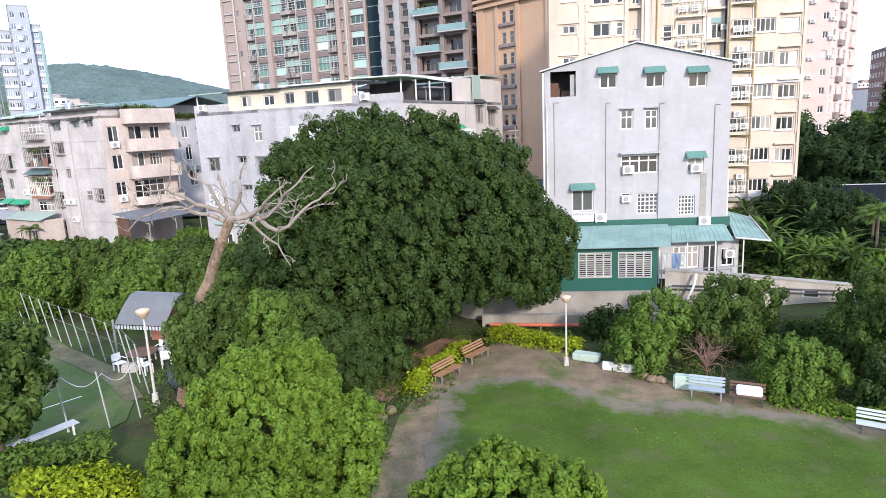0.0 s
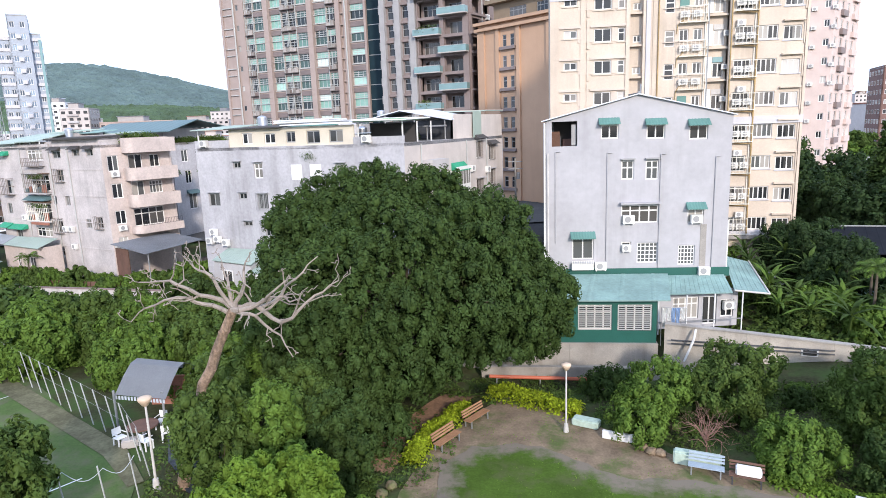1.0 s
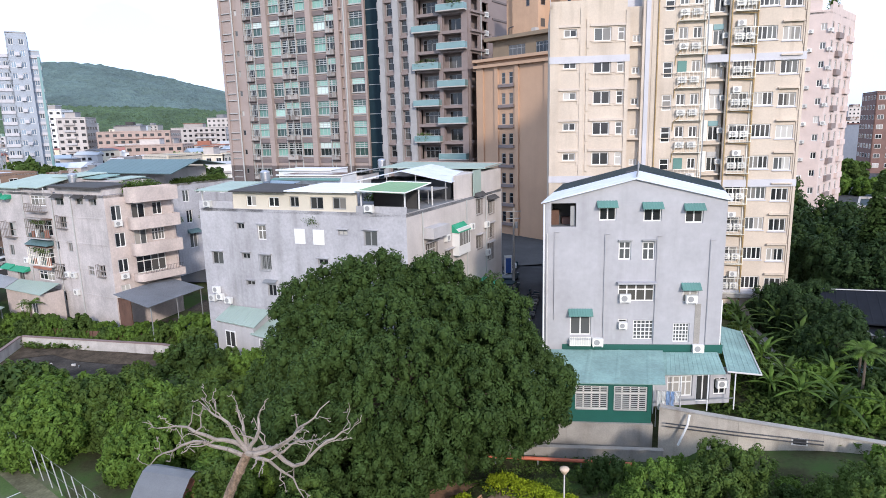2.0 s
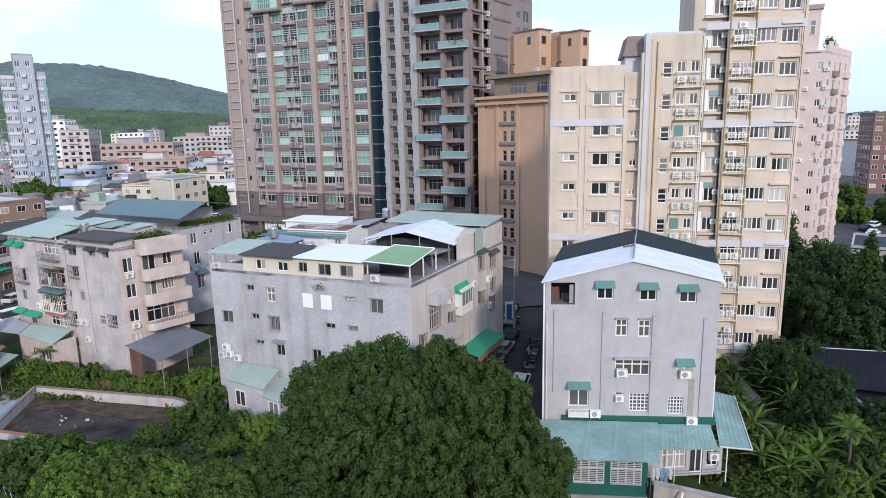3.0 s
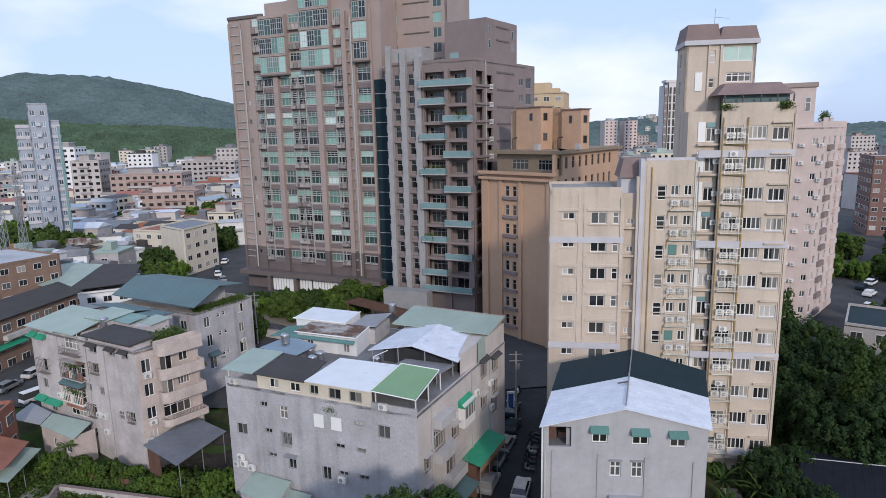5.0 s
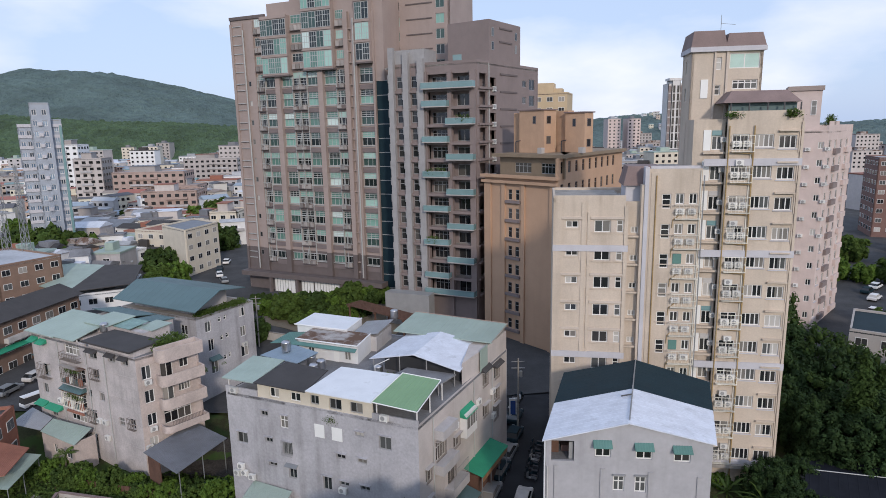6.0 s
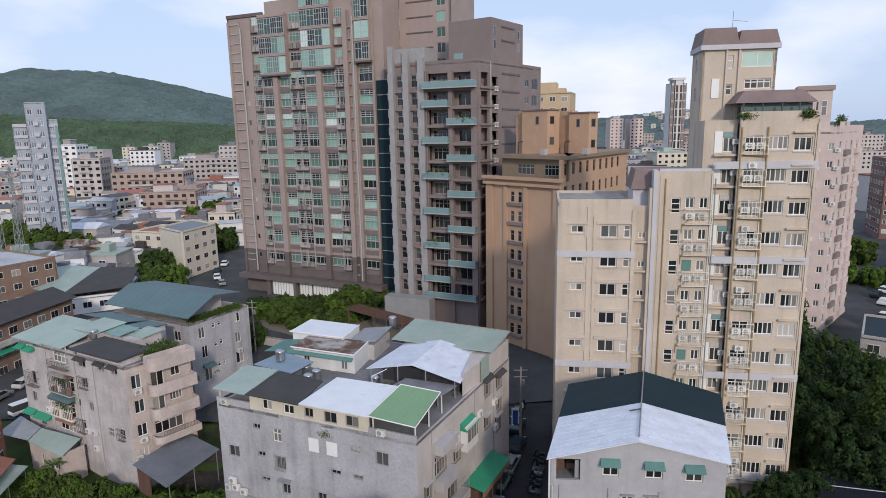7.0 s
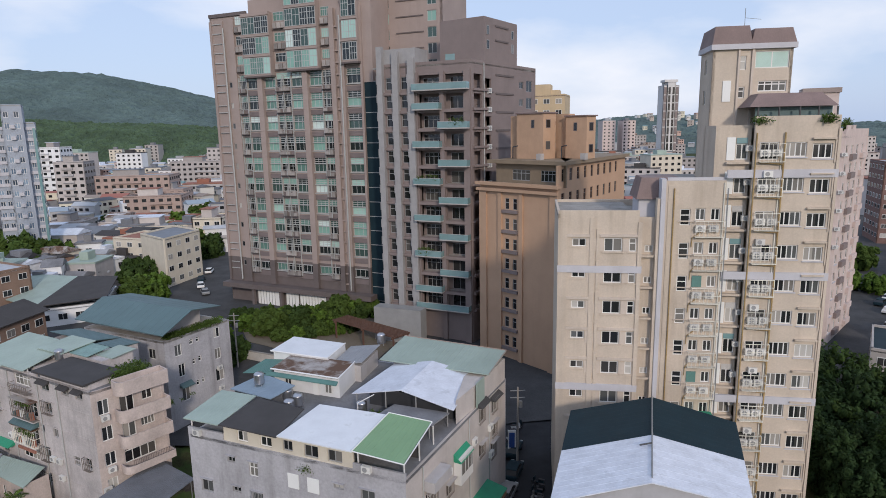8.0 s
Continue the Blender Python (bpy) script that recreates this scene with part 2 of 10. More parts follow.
def thing(name, at, label, category, group="", kind="", turn=0.0):
    ob = new(name)
    ob.empty_display_size = 0.5
    ob.matrix_basis = pose(*at, 0, 0, turn)
    PLACED[ob] = ob.matrix_basis.copy()
    return tagged(ob, label, category, group, kind)


def mesh_of(name, bm, mat, smooth=False):
    me = bpy.data.meshes.new(name)
    bm.to_mesh(me)
    bm.free()
    me.materials.append(mat)
    if smooth:
        me.shade_smooth()
    return me


def attach(name, me, parent, m=None, label=""):
    """Links the mesh me, whose coordinates are in the frame m (the world by default), under parent."""
    ob = new(name, me)
    w = m if m is not None else Matrix.Identity(4)
    PLACED[ob] = w
    if parent is not None:
        ob.parent = parent
        ob.matrix_basis = PLACED[parent].inverted() @ w
    else:
        ob.matrix_basis = w
    return tagged(ob, label)


def part(name, bm, mat, parent, label="", m=None, smooth=False):
    return attach(name, mesh_of(name, bm, mat, smooth), parent, m, label)


def box(bm, x0, x1, y0, y1, z0, z1, m=None):
    vs = []
    for x, y, z in ((x0, y0, z0), (x1, y0, z0), (x1, y1, z0), (x0, y1, z0), (x0, y0, z1), (x1, y0, z1), (x1, y1, z1), (x0, y1, z1)):
        v = Vector((x, y, z))
        vs.append(bm.verts.new(m @ v if m is not None else v))
    for f in ((0, 3, 2, 1), (4, 5, 6, 7), (0, 1, 5, 4), (1, 2, 6, 5), (2, 3, 7, 6), (3, 0, 4, 7)):
        bm.faces.new([vs[i] for i in f])


def boxes(*specs, m=None):
    bm = bmesh.new()
    for s in specs:
        box(bm, *s, m=m)
    return bm


def slab(bm, pts, z0, z1):
    """A prism over the polygon pts; z0, z1 are numbers or one height for each corner."""
    n = len(pts)
    lo = z0 if isinstance(z0, (list, tuple)) else [z0] * n
    hi = z1 if isinstance(z1, (list, tuple)) else [z1] * n
    a = [bm.verts.new((p[0], p[1], z)) for p, z in zip(pts, lo)]
    b = [bm.verts.new((p[0], p[1], z)) for p, z in zip(pts, hi)]
    bm.faces.new(b)
    bm.faces.new(a[::-1])
    for i in range(n):
        j = (i + 1) % n
        bm.faces.new((a[i], a[j], b[j], b[i]))
    bmesh.ops.recalc_face_normals(bm, faces=bm.faces)


def tube(bm, a, b, r0, r1=None, n=8):
    a, b = Vector(a), Vector(b)
    r1 = r0 if r1 is None else r1
    q = (b - a).to_track_quat("Z", "Y").to_matrix()
    ra = [bm.verts.new(a + q @ Vector((r0 * math.cos(k * 2 * math.pi / n), r0 * math.sin(k * 2 * math.pi / n), 0))) for k in range(n)]
    rb = [bm.verts.new(b + q @ Vector((r1 * math.cos(k * 2 * math.pi / n), r1 * math.sin(k * 2 * math.pi / n), 0))) for k in range(n)]
    for k in range(n):
        bm.faces.new((ra[k], ra[(k + 1) % n], rb[(k + 1) % n], rb[k]))
    bm.faces.new(ra[::-1])
    bm.faces.new(rb)


def wall_frame(p0, p1):
    """x along the wall from p0 to p1 (left to right from outside), y inwards, z up."""
    u = Vector((p1[0] - p0[0], p1[1] - p0[1], 0)).normalized()
    n = Vector((-u.y, u.x, 0))
    return Matrix(((u.x, n.x, 0, p0[0]), (u.y, n.y, 0, p0[1]), (0, 0, 1, 0), (0, 0, 0, 1)))


def wall_mesh(length, z0, z1, holes, thick=0.25, u0=0.0):
    """A wall with rectangular openings (u0, z0, u1, z1) cut through it, in the wall's frame."""
    xs = sorted({u0, length, *[h[0] for h in holes], *[h[2] for h in holes]})
    zs = sorted({z0, z1, *[h[1] for h in holes], *[h[3] for h in holes]})
    xs, zs = [x for x in xs if u0 <= x <= length], [z for z in zs if z0 <= z <= z1]
    bm = bmesh.new()
    nx, nz = len(xs) - 1, len(zs) - 1
    free = [[not any(h[0] < (xs[i] + xs[i + 1]) / 2 < h[2] and h[1] < (zs[j] + zs[j + 1]) / 2 < h[3] for h in holes) for j in range(nz)] for i in range(nx)]
    made = {}

    def v(i, j, k):
        if (i, j, k) not in made:
            made[i, j, k] = bm.verts.new((xs[i], thick * k, zs[j]))
        return made[i, j, k]

    def solid(i, j):
        return 0 <= i < nx and 0 <= j < nz and free[i][j]

    for i in range(nx):
        for j in range(nz):
            if not free[i][j]:
                continue
            bm.faces.new((v(i, j, 0), v(i + 1, j, 0), v(i + 1, j + 1, 0), v(i, j + 1, 0)))
            bm.faces.new((v(i, j, 1), v(i, j + 1, 1), v(i + 1, j + 1, 1), v(i + 1, j, 1)))
            for di, dj, (a0, b0), (a1, b1) in ((-1, 0, (0, 1), (0, 0)), (1, 0, (1, 0), (1, 1)), (0, -1, (0, 0), (1, 0)), (0, 1, (1, 1), (0, 1))):
                if not solid(i + di, j + dj):
                    bm.faces.new((v(i + a0, j + b0, 0), v(i + a0, j + b0, 1), v(i + a1, j + b1, 1), v(i + a1, j + b1, 0)))
    return bm


WIN = {}


def window(parent, fm, u0, z0, u1, z1, kind="slide", glass="glass", frame_mat="frame_white", deep=0.12, bar=0.1):
    """A window in an opening: a frame with mullions, and a pane under it."""
    w, h = round(u1 - u0, 2), round(z1 - z0, 2)
    key = (w, h, kind, frame_mat, bar)
    if key not in WIN:
        us = {"four": (0.25, 0.5, 0.75), "six": (1 / 3, 2 / 3), "three": (1 / 3, 2 / 3), "quad": (0.25, 0.5, 0.75), "sash": (0.5,), "slide": (0.5,), "cross": (0.5,), "grid": (0.2, 0.4, 0.6, 0.8)}.get(kind, ())
        vs = {"four": (0.68,), "six": (0.36, 0.72), "cross": (0.62,), "bar": (0.62,), "grid": (0.2, 0.4, 0.6, 0.8)}.get(kind, ())
        thin = bar if kind != "grid" else 0.07
        ue, ve = [bar / 2, *[w * k for k in us], w - bar / 2], [bar / 2, *[h * k for k in vs], h - bar / 2]
        lights = [(a + thin / 2, c + thin / 2, b - thin / 2, d - thin / 2) for a, b in zip(ue, ue[1:]) for c, d in zip(ve, ve[1:])]
        bm = wall_mesh(w, 0, h, lights, 0.06)
        pane = boxes((bar * 0.6, w - bar * 0.6, 0.02, 0.035, bar * 0.6, h - bar * 0.6))
        WIN[key] = (mesh_of("window", bm, MT[frame_mat]), {})
        WIN[key][1]["bm"] = mesh_of("pane", pane, MT[glass])
    fme, panes = WIN[key]
    if glass not in panes:
        me = panes["bm"].copy()
        me.materials.clear()
        me.materials.append(MT[glass])
        panes[glass] = me
    at = fm @ Matrix.Translation((u0, deep, z0))
    win = attach("window", fme, parent, at)
    if w > 1.1 and parent.name.split(".")[0] in ("apartment_block", "row_house", "balcony_house", "back_house", "house"):
        if (glass, "half") not in panes:
            half = boxes((bar * 0.6, w / 2 - 0.002, 0.02, 0.035, bar * 0.6, h - bar * 0.6))
            panes[glass, "half"] = mesh_of("pane", half, MT[glass])
        attach("pane", panes[glass, "half"], win, at)
        attach("pane", panes[glass, "half"], win, at @ Matrix.Translation((w / 2 - bar * 0.6 + 0.002, 0, 0)))
    else:
        attach("pane", panes[glass], win, at)
    return win


AC = {}


def aircon(parent, fm, u, z, w=0.85, h=0.6, d=0.35, off=0.05, grille=True):
    """An air-conditioner's outdoor box with its fan grille on a bracket."""
    key = (w, h, d, grille)
    if key not in AC:
        bm = boxes((0, w, -d, 0, 0, h), (0.05, 0.1, -d, 0.05, -0.08, 0), (w - 0.1, w - 0.05, -d, 0.05, -0.08, 0))
        g = bmesh.new()
        bmesh.ops.create_circle(g, cap_ends=True, radius=h * 0.38, segments=16, matrix=Matrix.Translation((w * 0.4, -d - 0.012, h / 2)) @ Matrix.Rotation(radians(90), 4, "X"))
        bmesh.ops.solidify(g, geom=g.faces[:], thickness=0.01)
        AC[key] = (mesh_of("air_conditioner", bm, MT["ac_white" if grille else "ac_shaded"]), mesh_of("fan_grille", g, MT["frame_gray"]))
    at = fm @ Matrix.Translation((u, -off, z))
    ob = attach("air_conditioner", AC[key][0], parent, at)
    if grille:
        attach("fan_grille", AC[key][1], ob, at)
    return ob


AWN = {}


def awning(parent, fm, u0, u1, z, drop=0.45, out=0.6, mat="teal_awning"):
    w = round(u1 - u0, 2)
    key = (w, drop, out, mat)
    if key not in AWN:
        bm = bmesh.new()
        n = max(4, int(w / 0.1) // 2 * 2)
        rows = [[bm.verts.new((w * k / n, y, z + (0.025 if k % 2 else 0) - low)) for k in range(n + 1)] for low in (0, 0.05) for y, z in ((0, 0), (-out, -drop))]
        for k in range(n):
            bm.faces.new((rows[0][k], rows[1][k], rows[1][k + 1], rows[0][k + 1]))
            bm.faces.new((rows[2][k], rows[2][k + 1], rows[3][k + 1], rows[3][k]))
            bm.faces.new((rows[1][k], rows[3][k], rows[3][k + 1], rows[1][k + 1]))
            bm.faces.new((rows[0][k], rows[0][k + 1], rows[2][k + 1], rows[2][k]))
        for k in (0, n):
            foot = bm.verts.new((w * k / n, 0, -drop))
            bm.faces.new((rows[2][k], rows[3][k], foot))
            bm.faces.new((rows[0][k], rows[2][k], rows[3][k], rows[1][k]))
        AWN[key] = mesh_of("awning", bm, MT[mat])
    return attach("awning", AWN[key], parent, fm @ Matrix.Translation((u0, -0.01, z)))


CAGE = {}


def cage(parent, fm, u0, z0, u1, z1, out=0.6, mat="cage_white"):
    """A cage of bars before a window that carries air-conditioners."""
    w, h = round(u1 - u0, 1), round(z1 - z0, 1)
    key = (w, h, out, mat)
    if key not in CAGE:
        t, n = 0.05, max(4, int(w / 0.36))
        us = [k * (w - t) / n for k in range(n + 1)]
        lights = [(a + 0.022, c, b, d) for a, b in zip(us, us[1:]) for c, d in ((t, h * 0.5), (h * 0.5 + 0.04, h - t))]
        bm = wall_mesh(w, 0, h, lights, 0.05)
        bmesh.ops.translate(bm, verts=bm.verts, vec=(0, -out, 0))
        for x in (0, w - t):
            for z in (0.0, h * 0.5, h - t):
                box(bm, x, x + t, -out + 0.05, 0, z, z + t)
        box(bm, t, w - t, -out + 0.05, -0.02, 0.005, 0.03)
        bmesh.ops.remove_doubles(bm, verts=bm.verts, dist=0.002)
        CAGE[key] = mesh_of("window_cage", bm, MT[mat])
    return attach("window_cage", CAGE[key], parent, fm @ Matrix.Translation((u0, -0.01, z0)))


def facade(parent, p0, p1, z0, z1, holes, mat, name="wall", label="", thick=0.25, u_end=None, u0=0.0):
    """A wall with windows: holes are (u0, z0, u1, z1[, kind[, glass[, frame]]])."""
    fm = wall_frame(p0, p1)
    length = math.dist(p0, p1) if u_end is None else u_end
    bm = wall_mesh(length, z0, z1, [h[:4] for h in holes], thick, u0)
    w = part(name, bm, MT[mat], parent, label, fm)
    for h in holes:
        kind = h[4] if len(h) > 4 else "slide"
        if kind != "open":
            window(parent, fm, *h[:4], kind, h[5] if len(h) > 5 else "glass", h[6] if len(h) > 6 else "frame_white")
    return fm


# ---- ground ----
def smooth(a, b, v):
    s = np.clip((v - a) / (b - a), 0, 1)
    return s * s * (3 - 2 * s)


def ground_height(x, y):
    x, y = np.asarray(x, float), np.asarray(y, float)
    town = smooth(45, 52, y) * 1.2 + np.clip((y - 50) / 90, 0, 1) * 3.3
    town = town * (1 - (1 - smooth(-30, -22, x)) * (1 - smooth(74, 84, y)) * 0.9)
    left = (1 - smooth(-12.5, -8.5, x)) * (1 - smooth(44, 58, y)) * 2.8
    right = smooth(16, 26, x) * smooth(24, 34, y) * (1 - smooth(45, 52, y)) * 1.0
    bumps = 0.06 * np.sin(x * 0.9 + 1.3) * np.sin(y * 0.7)
    ditch = -1.2 * smooth(-1.5, 1.0, x) * (1 - smooth(16.0, 18.0, x)) * smooth(37.6, 40.0, y) * (1 - smooth(45.2, 46.0, y))
    return town + left + right + ditch + bumps * smooth(44, 60, np.hypot(x, y))


def ground_sheet():
    gx = np.concatenate([np.linspace(-2600, -140, 22), np.linspace(-130, -42, 24), np.arange(-40, 40.1, 0.8), np.linspace(43, 130, 24), np.linspace(145, 2600, 22)])
    gy = np.concatenate([np.linspace(-1200, -30, 12), np.arange(-26, 12, 2.0), np.arange(12, 60.1, 0.8), np.linspace(63, 180, 32), np.linspace(200, 3800, 26)])
    X, Y = np.meshgrid(gx, gy)
    Z = ground_height(X, Y)
    nx, ny = len(gx), len(gy)
    verts = np.stack([X.ravel(), Y.ravel(), Z.ravel()], 1)
    i = np.arange(nx * ny).reshape(ny, nx)
    faces = np.stack([i[:-1, :-1].ravel(), i[:-1, 1:].ravel(), i[1:, 1:].ravel(), i[1:, :-1].ravel()], 1)
    me = bpy.data.meshes.new("ground")
    me.from_pydata(verts.tolist(), [], faces.tolist())
    me.materials.append(MT["ground"])
    me.shade_smooth()
    return tagged(new("ground", me), "bare earth and weedy ground of a hillside town", "ground", kind="structure")


def draped(name, poly, lift, mat, label, category, step=0.7, kind="structure"):
    """A patch that lies on the ground: the polygon cut into a grid and laid lift above it."""
    P = np.array(poly, float)
    x0, y0 = P.min(0)
    x1, y1 = P.max(0)
    bm = bmesh.new()
    f = bm.faces.new([bm.verts.new((p[0], p[1], 0)) for p in poly])
    for k in range(1, int((x1 - x0) / step) + 1):
        bmesh.ops.bisect_plane(bm, geom=bm.verts[:] + bm.edges[:] + bm.faces[:], plane_co=(x0 + k * step, 0, 0), plane_no=(1, 0, 0))
    for k in range(1, int((y1 - y0) / step) + 1):
        bmesh.ops.bisect_plane(bm, geom=bm.verts[:] + bm.edges[:] + bm.faces[:], plane_co=(0, y0 + k * step, 0), plane_no=(0, 1, 0))
    for v in bm.verts:
        v.co.z = float(ground_height(v.co.x, v.co.y)) + lift
    bmesh.ops.recalc_face_normals(bm, faces=bm.faces)
    if sum(fc.normal.z for fc in bm.faces) < 0:
        bmesh.ops.reverse_faces(bm, faces=bm.faces)
    ob = new(name, mesh_of(name, bm, MT[mat], True))
    return tagged(ob, label, category, kind=kind)


MT["ground"] = material("ground_weeds", (0.055, 0.058, 0.028), 0.95, spec=0.1, vary=0.4, scale=0.15, grain=5, bump=0.5)
MT["town_ground"] = material("town_ground", (0.058, 0.058, 0.06), 0.95, vary=0.3, scale=0.2, grain=5)
ground_sheet()
MT["lawn"] = material("lawn_grass", (0.06, 0.102, 0.016), 0.95, spec=0.1, vary=0.28, scale=0.3, grain=9, bump=0.5)


def worn(m, earth, lo, hi, scale):
    """Lets bare earth show through in patches."""
    t = m.node_tree
    b = t.nodes["Principled BSDF"]
    old = b.inputs["Base Color"].links[0].from_socket
    g, n, r, mx = (t.nodes.new(k) for k in ("ShaderNodeNewGeometry", "ShaderNodeTexNoise", "ShaderNodeMapRange", "ShaderNodeMix"))
    mx.data_type = "RGBA"
    n.inputs["Scale"].default_value, n.inputs["Detail"].default_value, n.inputs["Roughness"].default_value = scale, 6, 0.65
    r.inputs[1].default_value, r.inputs[2].default_value = lo, hi
    mx.inputs["B"].default_value = (*earth, 1)
    for a, c in ((g.outputs["Position"], n.inputs["Vector"]), (n.outputs["Fac"], r.inputs[0]), (r.outputs[0], mx.inputs["Factor"]), (old, mx.inputs["A"]), (mx.outputs["Result"], b.inputs["Base Color"])):
        t.links.new(a, c)


worn(MT["lawn"], (0.095, 0.1, 0.045), 0.5, 0.7, 0.4)
worn(MT["earth"], (0.10, 0.125, 0.045), 0.5, 0.66, 0.45)
worn(MT["court"], (0.13, 0.115, 0.085), 0.52, 0.72, 0.3)
worn(MT["ground"], (0.05, 0.085, 0.025), 0.45, 0.6, 0.3)
def rough_edge(pts, step=0.5, amp=0.1):
    """The outline broken into short, uneven steps."""
    rg = np.random.default_rng(9)
    out = []
    for a, b in zip(pts, pts[1:] + pts[:1]):
        n = max(1, int(math.dist(a, b) / step))
        for k in range(n):
            s = k / n
            out.append((a[0] + (b[0] - a[0]) * s + rg.normal() * amp, a[1] + (b[1] - a[1]) * s + rg.normal() * amp))
    return out


draped("path", [(-3.6, 16), (-3.5, 20), (-3.2, 24), (-2.8, 27.5), (-1.6, 31), (1.2, 35.4), (3.2, 37.6), (5.2, 36.4), (8, 33.2), (11.5, 29.4), (15, 27), (18.5, 24.2), (25, 21), (25, 6), (-4, 6)], 0.03, "earth", "trodden sandy earth round the lawn", "path")
lawn_rim = [(-1.9, 16), (-1.7, 20), (-1.5, 23), (-1.1, 25.6), (-0.9, 27.6), (-0.9, 30.0), (0.9, 31.3), (3.2, 31.6), (4.6, 31.2), (5.8, 29.9), (8.0, 27.8), (10.8, 27.6), (14.4, 26.3), (18.6, 23.6), (24.6, 20.2)]
lawn = draped("lawn", rough_edge([(-1.9, 16), (-1.7, 20), (-1.5, 23), (-1.1, 25.6), (-0.9, 27.6), (-0.9, 30.0), (0.9, 31.3), (3.2, 31.6), (4.6, 31.2), (5.8, 29.9), (8.0, 27.8), (10.8, 27.6), (14.4, 26.3), (18.6, 23.6), (24.6, 20.2), (24, 8), (-1.6, 8)]), 0.06, "lawn", "mown green lawn, thin at its rim", "lawn")


def rim_wear(ob, rim, earth, width):
    """Grass that thins out into bare earth within some width of the rim."""
    me = ob.data
    co = np.array([v.co[:2] for v in me.vertices])
    best = np.full(len(co), 99.0)
    for a, b in zip(rim, rim[1:]):
        a, b = np.array(a), np.array(b)
        s_ = np.clip(((co - a) @ (b - a)) / ((b - a) @ (b - a)), 0, 1)
        best = np.minimum(best, np.linalg.norm(co - a - s_[:, None] * (b - a), axis=1))
    at = me.attributes.new("rim", "FLOAT", "POINT")
    at.data.foreach_set("value", np.clip(best / width, 0, 1).astype(np.float32))
    t = me.materials[0].node_tree
    base = t.nodes["Principled BSDF"].inputs["Base Color"]
    src = base.links[0].from_socket
    an = t.nodes.new("ShaderNodeAttribute")
    an.attribute_name = "rim"
    nz_ = t.nodes.new("ShaderNodeTexNoise")
    nz_.inputs["Scale"].default_value, nz_.inputs["Detail"].default_value = 0.9, 7
    nz_.inputs["Roughness"].default_value = 0.7
    g = t.nodes.new("ShaderNodeNewGeometry")
    t.links.new(g.outputs["Position"], nz_.inputs["Vector"])
    add = t.nodes.new("ShaderNodeMath")
    add.operation = "MULTIPLY_ADD"
    add.inputs[1].default_value = 0.62
    t.links.new(an.outputs["Fac"], add.inputs[0])
    t.links.new(nz_.outputs["Fac"], add.inputs[2])
    mr = t.nodes.new("ShaderNodeMapRange")
    for i_, v_ in zip((1, 2, 3, 4), (0.55, 0.85, 1.0, 0.0)):
        mr.inputs[i_].default_value = v_
    t.links.new(add.outputs[0], mr.inputs[0])
    mx = t.nodes.new("ShaderNodeMix")
    mx.data_type = "RGBA"
    mx.inputs["B"].default_value = (*earth, 1)
    t.links.new(mr.outputs[0], mx.inputs["Factor"])
    t.links.new(src, mx.inputs["A"])
    t.links.new(mx.outputs["Result"], base)


rim_wear(lawn, lawn_rim, (0.19, 0.16, 0.125), 2.2)
draped("court", [(-45, 55), (-31, 41.5), (-16.2, 27.4), (-13.4, 24.6), (-12.7, 22.4), (-14.2, 18.6), (-17, 14), (-50, 14)], 0.05, "court", "green sports court with white lines", "court")
draped("road", [(1.5, 56), (9.0, 56), (12.4, 72), (16, 88), (22, 104), (-6, 112), (-58, 141), (-68, 160), (-73, 196), (-65, 197), (-60, 168), (-50, 148), (0, 118), (6, 96), (5.0, 78)], 0.06, "asphalt", "narrow asphalt street between the houses", "road", step=3.0)


# ---- trees ----


def blob_points(rng, blobs, n):
    """Points on the outside of a heap of uneven balls (x, y, z, r, squash)."""
    out = []
    vol = np.array([b[3] ** 2 for b in blobs])
    counts = (n * vol / vol.sum()).astype(int) + 1
    B = np.array([b[:4] for b in blobs])
    for b, c in zip(blobs, counts):
        d = rng.normal(size=(c, 3))
        d /= np.linalg.norm(d, axis=1)[:, None]
        lump = 1 + 0.16 * np.sin(d[:, 0] * 5 + b[0]) * np.sin(d[:, 1] * 6 + b[1]) + 0.12 * np.sin(d[:, 2] * 9 + b[2])
        r = b[3] * lump * (1 - 0.28 * rng.random(c) ** 2.2)
        p = np.array(b[:3]) + d * r[:, None] * np.array([1, 1, b[4]])
        out.append((p, d))
    P, D = np.concatenate([o[0] for o in out]), np.concatenate([o[1] for o in out])
    keep = np.ones(len(P), bool)
    for b in blobs:
        q = (P - np.array(b[:3])) / np.array([1, 1, b[4]])
        keep &= np.linalg.norm(q, axis=1) > b[3] * 0.68
    return P[keep], D[keep]


ICO = bmesh.new()
bmesh.ops.create_icosphere(ICO, subdivisions=1, radius=1)
ICO_V, ICO_F = np.array([v.co[:] for v in ICO.verts]), np.array([[v.index for v in f.verts] for f in ICO.faces])
ICO.free()


def core_mesh(name, P, radius, rng, mat):
    """The closed inside of each head of leaves: a small uneven lump of foliage."""
    n, m_ = len(P), len(ICO_V)
    V = ICO_V[None] * (radius[:, None] * (0.8 + 0.4 * rng.random((n, m_))))[:, :, None] * np.array([0.85, 0.85, 1.25]) + P[:, None]
    F = (ICO_F[None] + np.arange(n)[:, None, None] * m_).reshape(-1, 3)
    me = bpy.data.meshes.new(name)
    me.from_pydata(V.reshape(-1, 3).tolist(), [], F.tolist())
    me.materials.append(MT[mat])
    me.shade_smooth()
    return me


